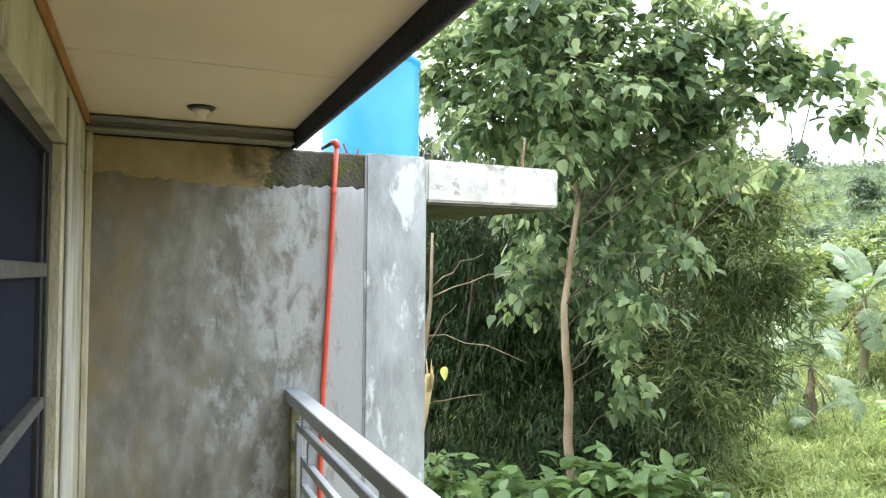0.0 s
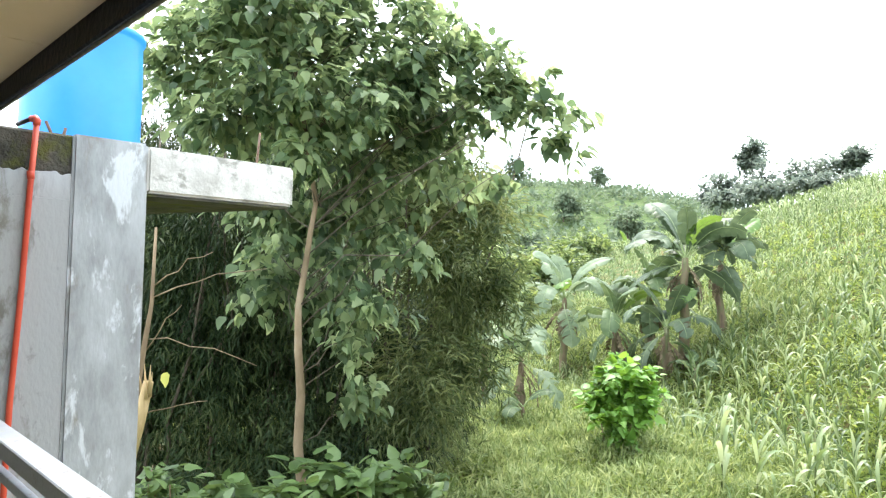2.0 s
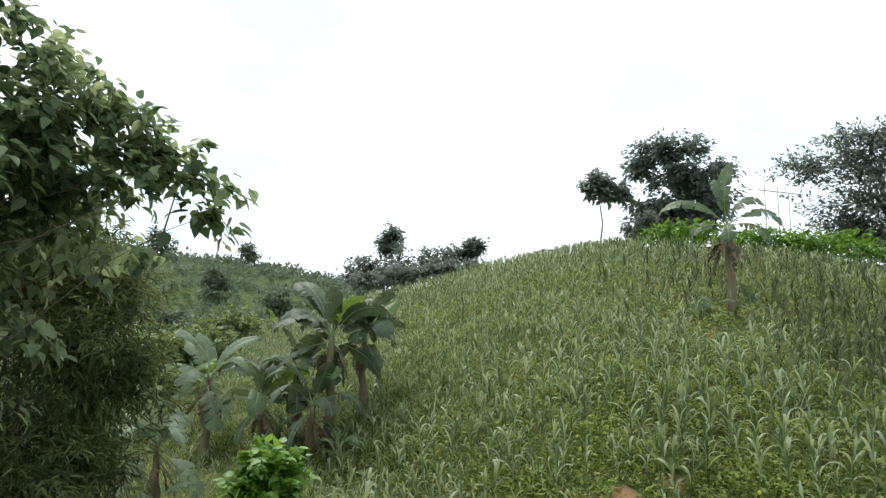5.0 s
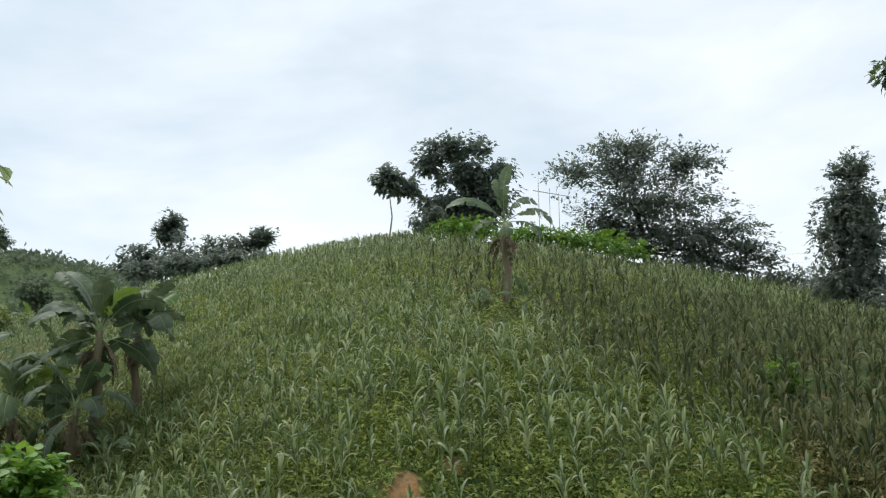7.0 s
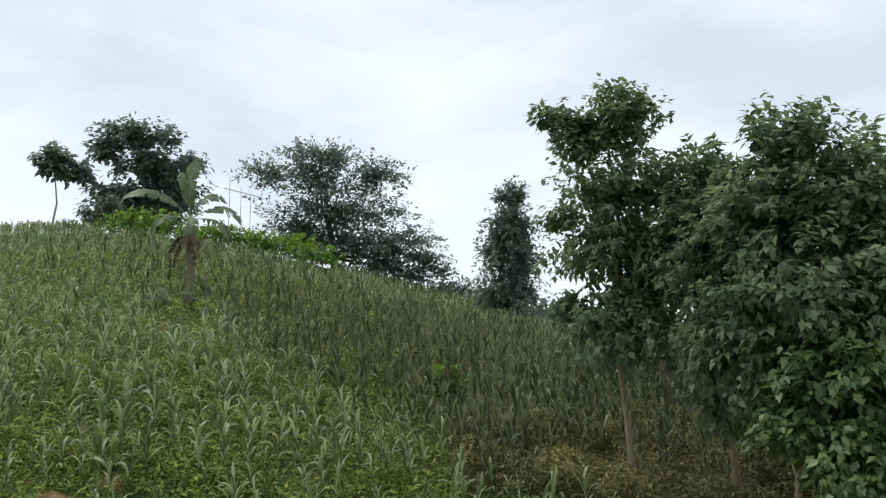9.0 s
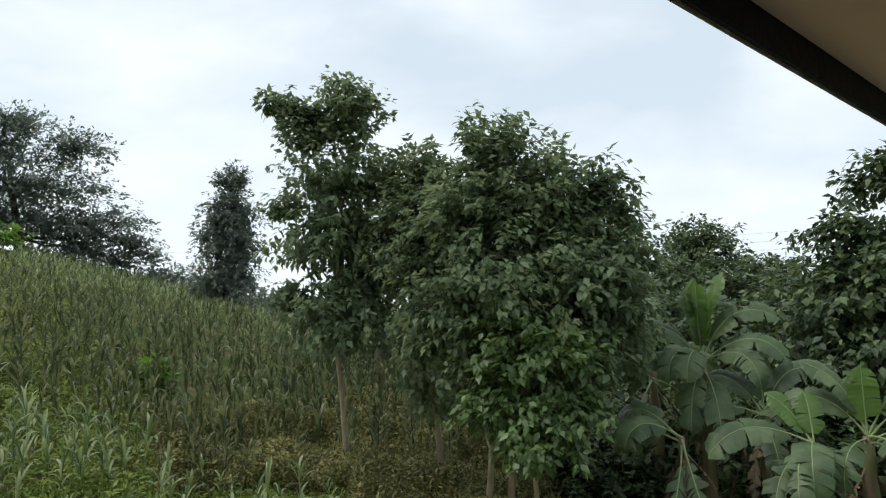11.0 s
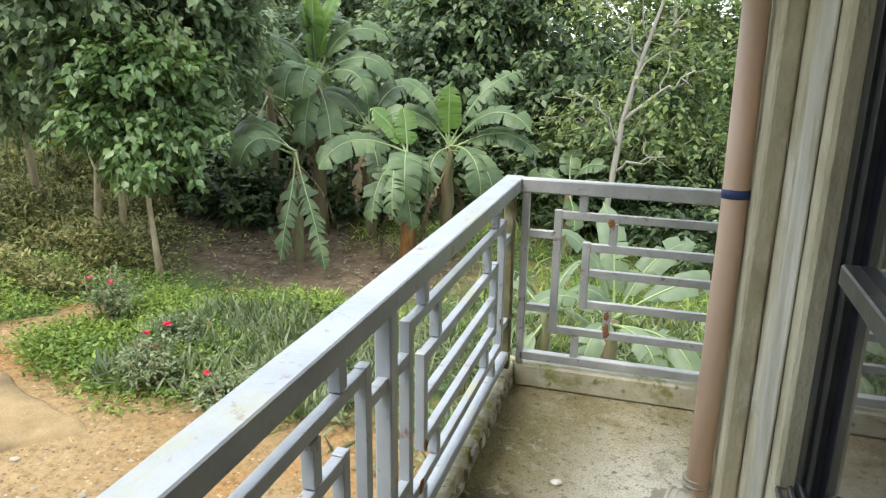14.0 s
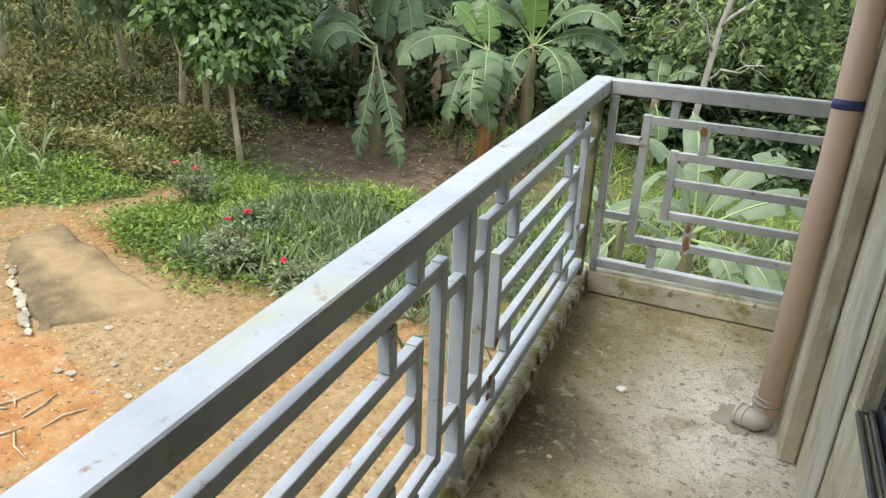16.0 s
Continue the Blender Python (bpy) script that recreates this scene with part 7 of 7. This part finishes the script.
def plant_field(name, label, places, heights, templates, material, seed):
    rng = np.random.default_rng(seed)
    B = Bag()
    n = len(places)
    which = rng.integers(0, len(templates), n)
    for k, (V, Q) in enumerate(templates):
        sel = np.where(which == k)[0]
        if not len(sel):
            continue
        a = rng.random(len(sel)) * 6.283
        s = heights[sel]
        tilt = rng.normal(size=(len(sel), 2)) * 0.09
        c, si = np.cos(a)[:, None], np.sin(a)[:, None]
        X = (V[None, :, 0] * c - V[None, :, 1] * si) * s[:, None] + tilt[:, :1] * V[None, :, 2]
        Y = (V[None, :, 0] * si + V[None, :, 1] * c) * s[:, None] + tilt[:, 1:] * V[None, :, 2]
        Z = V[None, :, 2] * s[:, None]
        W = np.stack([X, Y, Z], -1) + places[sel][:, None]
        F = (Q[None] + (np.arange(len(sel)) * len(V))[:, None, None]).reshape(-1, 4)
        B.add(W.reshape(-1, 3), Q=F)
    ob = B.link(name, material)
    return tagged(ob, label, "corn", kind="stuff")


def make_corn():
    rng = np.random.default_rng(300)
    near = [corn_template(rng, 1.0, 8, 6, False) for _ in range(7)]
    far = [corn_template(rng, 1.0, 9, 3, False, 0.034, 0.72) for _ in range(5)]
    ripe = [corn_template(rng, 1.0, 10, 3, True, 0.026, 0.6) for _ in range(4)]
    gx, gy = np.meshgrid(np.arange(2, 52, 0.33), np.arange(-34, 34, 0.40))
    P = np.stack([gx.ravel(), gy.ravel()], -1) + rng.normal(size=(gx.size, 2)) * np.array([0.09, 0.06])
    r = np.hypot(P[:, 0], P[:, 1])
    b = np.degrees(np.arctan2(P[:, 1], P[:, 0])) - 90
    keep = (r < 47) & (b > -147) & ((b > -119) | (r > 14.6) | ((b > -126.5) & (r < 12.9))) & (b < -46) & (r > 10.5 + 0.9 * np.clip(b + 64.5, 0, 30))
    patch = np.sin(P[:, 0] * 0.9 + 1) * np.sin(P[:, 1] * 0.8 + 0.5) + 0.5 * np.sin(P[:, 0] * 0.37 + P[:, 1] * 0.5)
    keep &= ~((patch > 0.85) & (r < 17) & (b > -92))
    keep &= ~((np.hypot(P[:, 0] - 12.6, P[:, 1] - 1.4) < 0.7) | (np.hypot(P[:, 0] - 13.4, P[:, 1] - 8.4) < 0.5))
    keep &= rng.random(len(P)) < np.where(r < 13.2, 0.5, 0.9)
    keep &= ~((r > 37.5) & (b > -103) & (b < -86)) & ~((np.abs(b + 92.1) < 2.0) & (r > 20.5) & (r < 25))
    P, r, b = P[keep], r[keep], b[keep]
    Z = ground_z(P[:, 0], P[:, 1])
    P = np.column_stack([P, Z])
    edge = P[:, 1] + 5.3 - 0.4 * (P[:, 0] - 12.4)
    old = (edge + 0.5 * np.sin(P[:, 0]) + 2.2 * rng.normal(size=len(P)) * np.clip((r - 14) / 12, 0, 1) < 0) & (rng.random(len(P)) > np.clip((r - 24) / 14, 0, 0.85))
    old &= ~((b < -112) & (r < 13.2))
    h = 0.86 + 0.2 * rng.normal(size=len(P)).clip(-2, 1.6)
    h = np.where(b > -62, h * 0.75, h)
    y1, y2 = (~old) & (r < 20), (~old) & (r >= 20)
    plant_field("corn_field", "pale green young corn covering the near slope", P[y1], h[y1] * 0.84, near, CORN_YOUNG, 301)
    plant_field("corn_field", "green young corn covering the upper hill", P[y2], h[y2] * (0.66 + 0.2 * np.clip((26 - r[y2]) / 6, 0, 1)), far, CORN_YOUNG, 302)
    plant_field("corn_field", "dark ripening corn with brown tassels", P[old], h[old] * (1.1 - 0.3 * np.clip((r[old] - 18) / 12, 0, 1)), ripe, CORN_OLD, 303)


make_corn()


def lone_corn():
    rng = np.random.default_rng(310)
    for b, r, h in ((-64.4, 11.6, 1.5), (-87.5, 12.9, 1.0), (-85.6, 13.3, 0.85), (-70.5, 11.9, 1.2), (-66.8, 11.3, 1.05), (-77.0, 11.6, 1.1)):
        t = thing("corn_plant", "single tall corn plant with arching leaves at the field's edge", "corn plant", stand(b, r), "corn plants at the field's edge")
        tube("stalk", [(0, 0, -0.1), (0.01, 0, h * 0.55), (0.02, 0.01, h * 0.95)], [0.016, 0.013, 0.006], CORN_OLD, t, 7)
        V, Q = corn_template(rng, h, 9, 7, False)
        B = Bag().add(V, Q=Q[8:])
        B.link("foliage", CORN_YOUNG, t)


lone_corn()


# ---- low growth on the ground ----
def far_of_row(P):
    """True in the overgrown strip under and behind the row of trees."""
    r = np.hypot(P[:, 0], P[:, 1])
    b = np.degrees(np.arctan2(P[:, 1], P[:, 0])) - 90
    return (b < np.where(r < 13.2, -126, -112)) & (b > -142) & (r > 11.2 + 0.5 * np.sin(P[:, 0] * 2.3) + 0.4 * np.sin(P[:, 1] * 3.7))


def ground_leaves(name, label, material, seed, n, boxes, kind, size, lift, category="weeds", avoid=True, up=0.7):
    rng = np.random.default_rng(seed)
    P = []
    for x0, x1, y0, y1, share in boxes:
        k = int(n * share)
        P.append(np.column_stack([rng.uniform(x0, x1, k), rng.uniform(y0, y1, k)]))
    P = np.concatenate(P)
    dens = 0.5 + 0.5 * np.sin(P[:, 0] * 1.9 + 2 * np.sin(P[:, 1] * 0.8)) * np.sin(P[:, 1] * 2.1 + np.sin(P[:, 0] * 1.1))
    keep = rng.random(len(P)) < 0.35 + 0.65 * dens
    if avoid:
        keep &= rng.random(len(P)) > track_cover(P[:, 0], P[:, 1]) * 1.6
        keep &= rng.random(len(P)) > 1.15 * np.exp(-(((P[:, 0] - 4.8) / 2.9) ** 2 + ((P[:, 1] + 9.4) / 1.25) ** 2) ** 2)
    over = far_of_row(P)
    keep &= over if material is FIELD_WEEDS else (~over | (material is LITTER))
    P, dens = P[keep], dens[keep]
    m = len(P)
    hgt = lift * (0.2 + dens) * rng.random(m)
    Z = ground_z(P[:, 0], P[:, 1]) + hgt
    D = rng.normal(size=(m, 3))
    D[:, 2] = np.abs(D[:, 2]) * up
    N = rng.normal(size=(m, 3)) * 0.4 + np.array([0, 0, 1])
    B = Bag()
    spread_leaves(B, kind, np.column_stack([P, Z]), D, N, size * (0.5 + rng.random(m)))
    ob = B.link(name, material)
    return tagged(ob, label, category, kind="stuff")


ground_leaves("weeds", "low bright green weeds round the yard", GRASS, 401, 230000, [(4, 13, -10, -1, 0.44), (6, 15, -2, 9, 0.36), (3, 6.5, -8, -4, 0.20)], "oval", 0.058, 0.2)
ground_leaves("grass", "rough grass between the corn and the yard", GRASS, 402, 50000, [(6, 22, 2, 16, 0.5), (8, 20, -12, 2, 0.35), (-1, 5, -12, -7.5, 0.15)], "blade", 0.2, 0.12, up=1.3)
ground_leaves("field_herbs", "low green herbs between the corn rows", HERBS, 407, 170000, [(9.5, 19, -6, 11, 0.5), (17, 32, -8, 16, 0.5)], "chip", 0.11, 0.30)
ground_leaves("strap_plants", "bed of strap-leaved plants beside the path", STRAP, 403, 22000, [(2.6, 5.4, -7.6, -5.2, 0.6), (-2.0, 2.6, -9, -4.6, 0.4)], "blade", 0.24, 0.08, up=1.5)
ground_leaves("field_weeds", "tall brown-green weeds under the row of trees", FIELD_WEEDS, 406, 190000, [(6, 15, -14, -4.0, 1.0)], "chip", 0.085, 0.55, up=0.9)
ground_leaves("leaf_litter", "dry fallen leaves and sticks under the bananas", LITTER, 404, 5000, [(1.5, 9, -12.5, -8.4, 0.8), (3, 8, 7, 11, 0.2)], "chip", 0.075, 0.03, "litter", False, 0.15)
ground_leaves("valley_grass", "tall grass in the valley below the bananas", VALLEY_GRASS, 405, 230000, [(9, 24, 7, 24, 0.7), (6, 13, 4, 13, 0.3)], "blade", 0.2, 0.42, up=1.2)


def make_roses():
    rng = np.random.default_rng(411)
    for k, (b, r, h) in enumerate(((-139.2, 7.2, 0.55), (-137.0, 9.3, 0.7), (-144.8, 6.4, 0.5), (-141.5, 8.0, 0.5))):
        x, y, z = stand(b, r)
        t = low_shrub("rose_bush", "small rose bush with red flowers beside the path", [(b, r, z + h * 0.55, 0.42, h * 0.45)], STRAP, 420 + k, 120, 10, 0.05, 0.09, "oval", "rose bushes by the path", 0.1, 10)
        for j in range(2 if k < 2 else 1):
            p = rng.normal(size=3) * np.array([0.25, 0.25, 0.08]) + np.array([0, 0, h * 0.95])
            B = Bag()
            q = 11
            u = rng.normal(size=(q, 3))
            u[:, 2] = np.abs(u[:, 2]) * 0.6
            spread_leaves(B, "heart", np.tile(p, (q, 1)), u, rng.normal(size=(q, 3)), np.full(q, 0.05))
            B.link("flower", FLOWER, t)


make_roses()
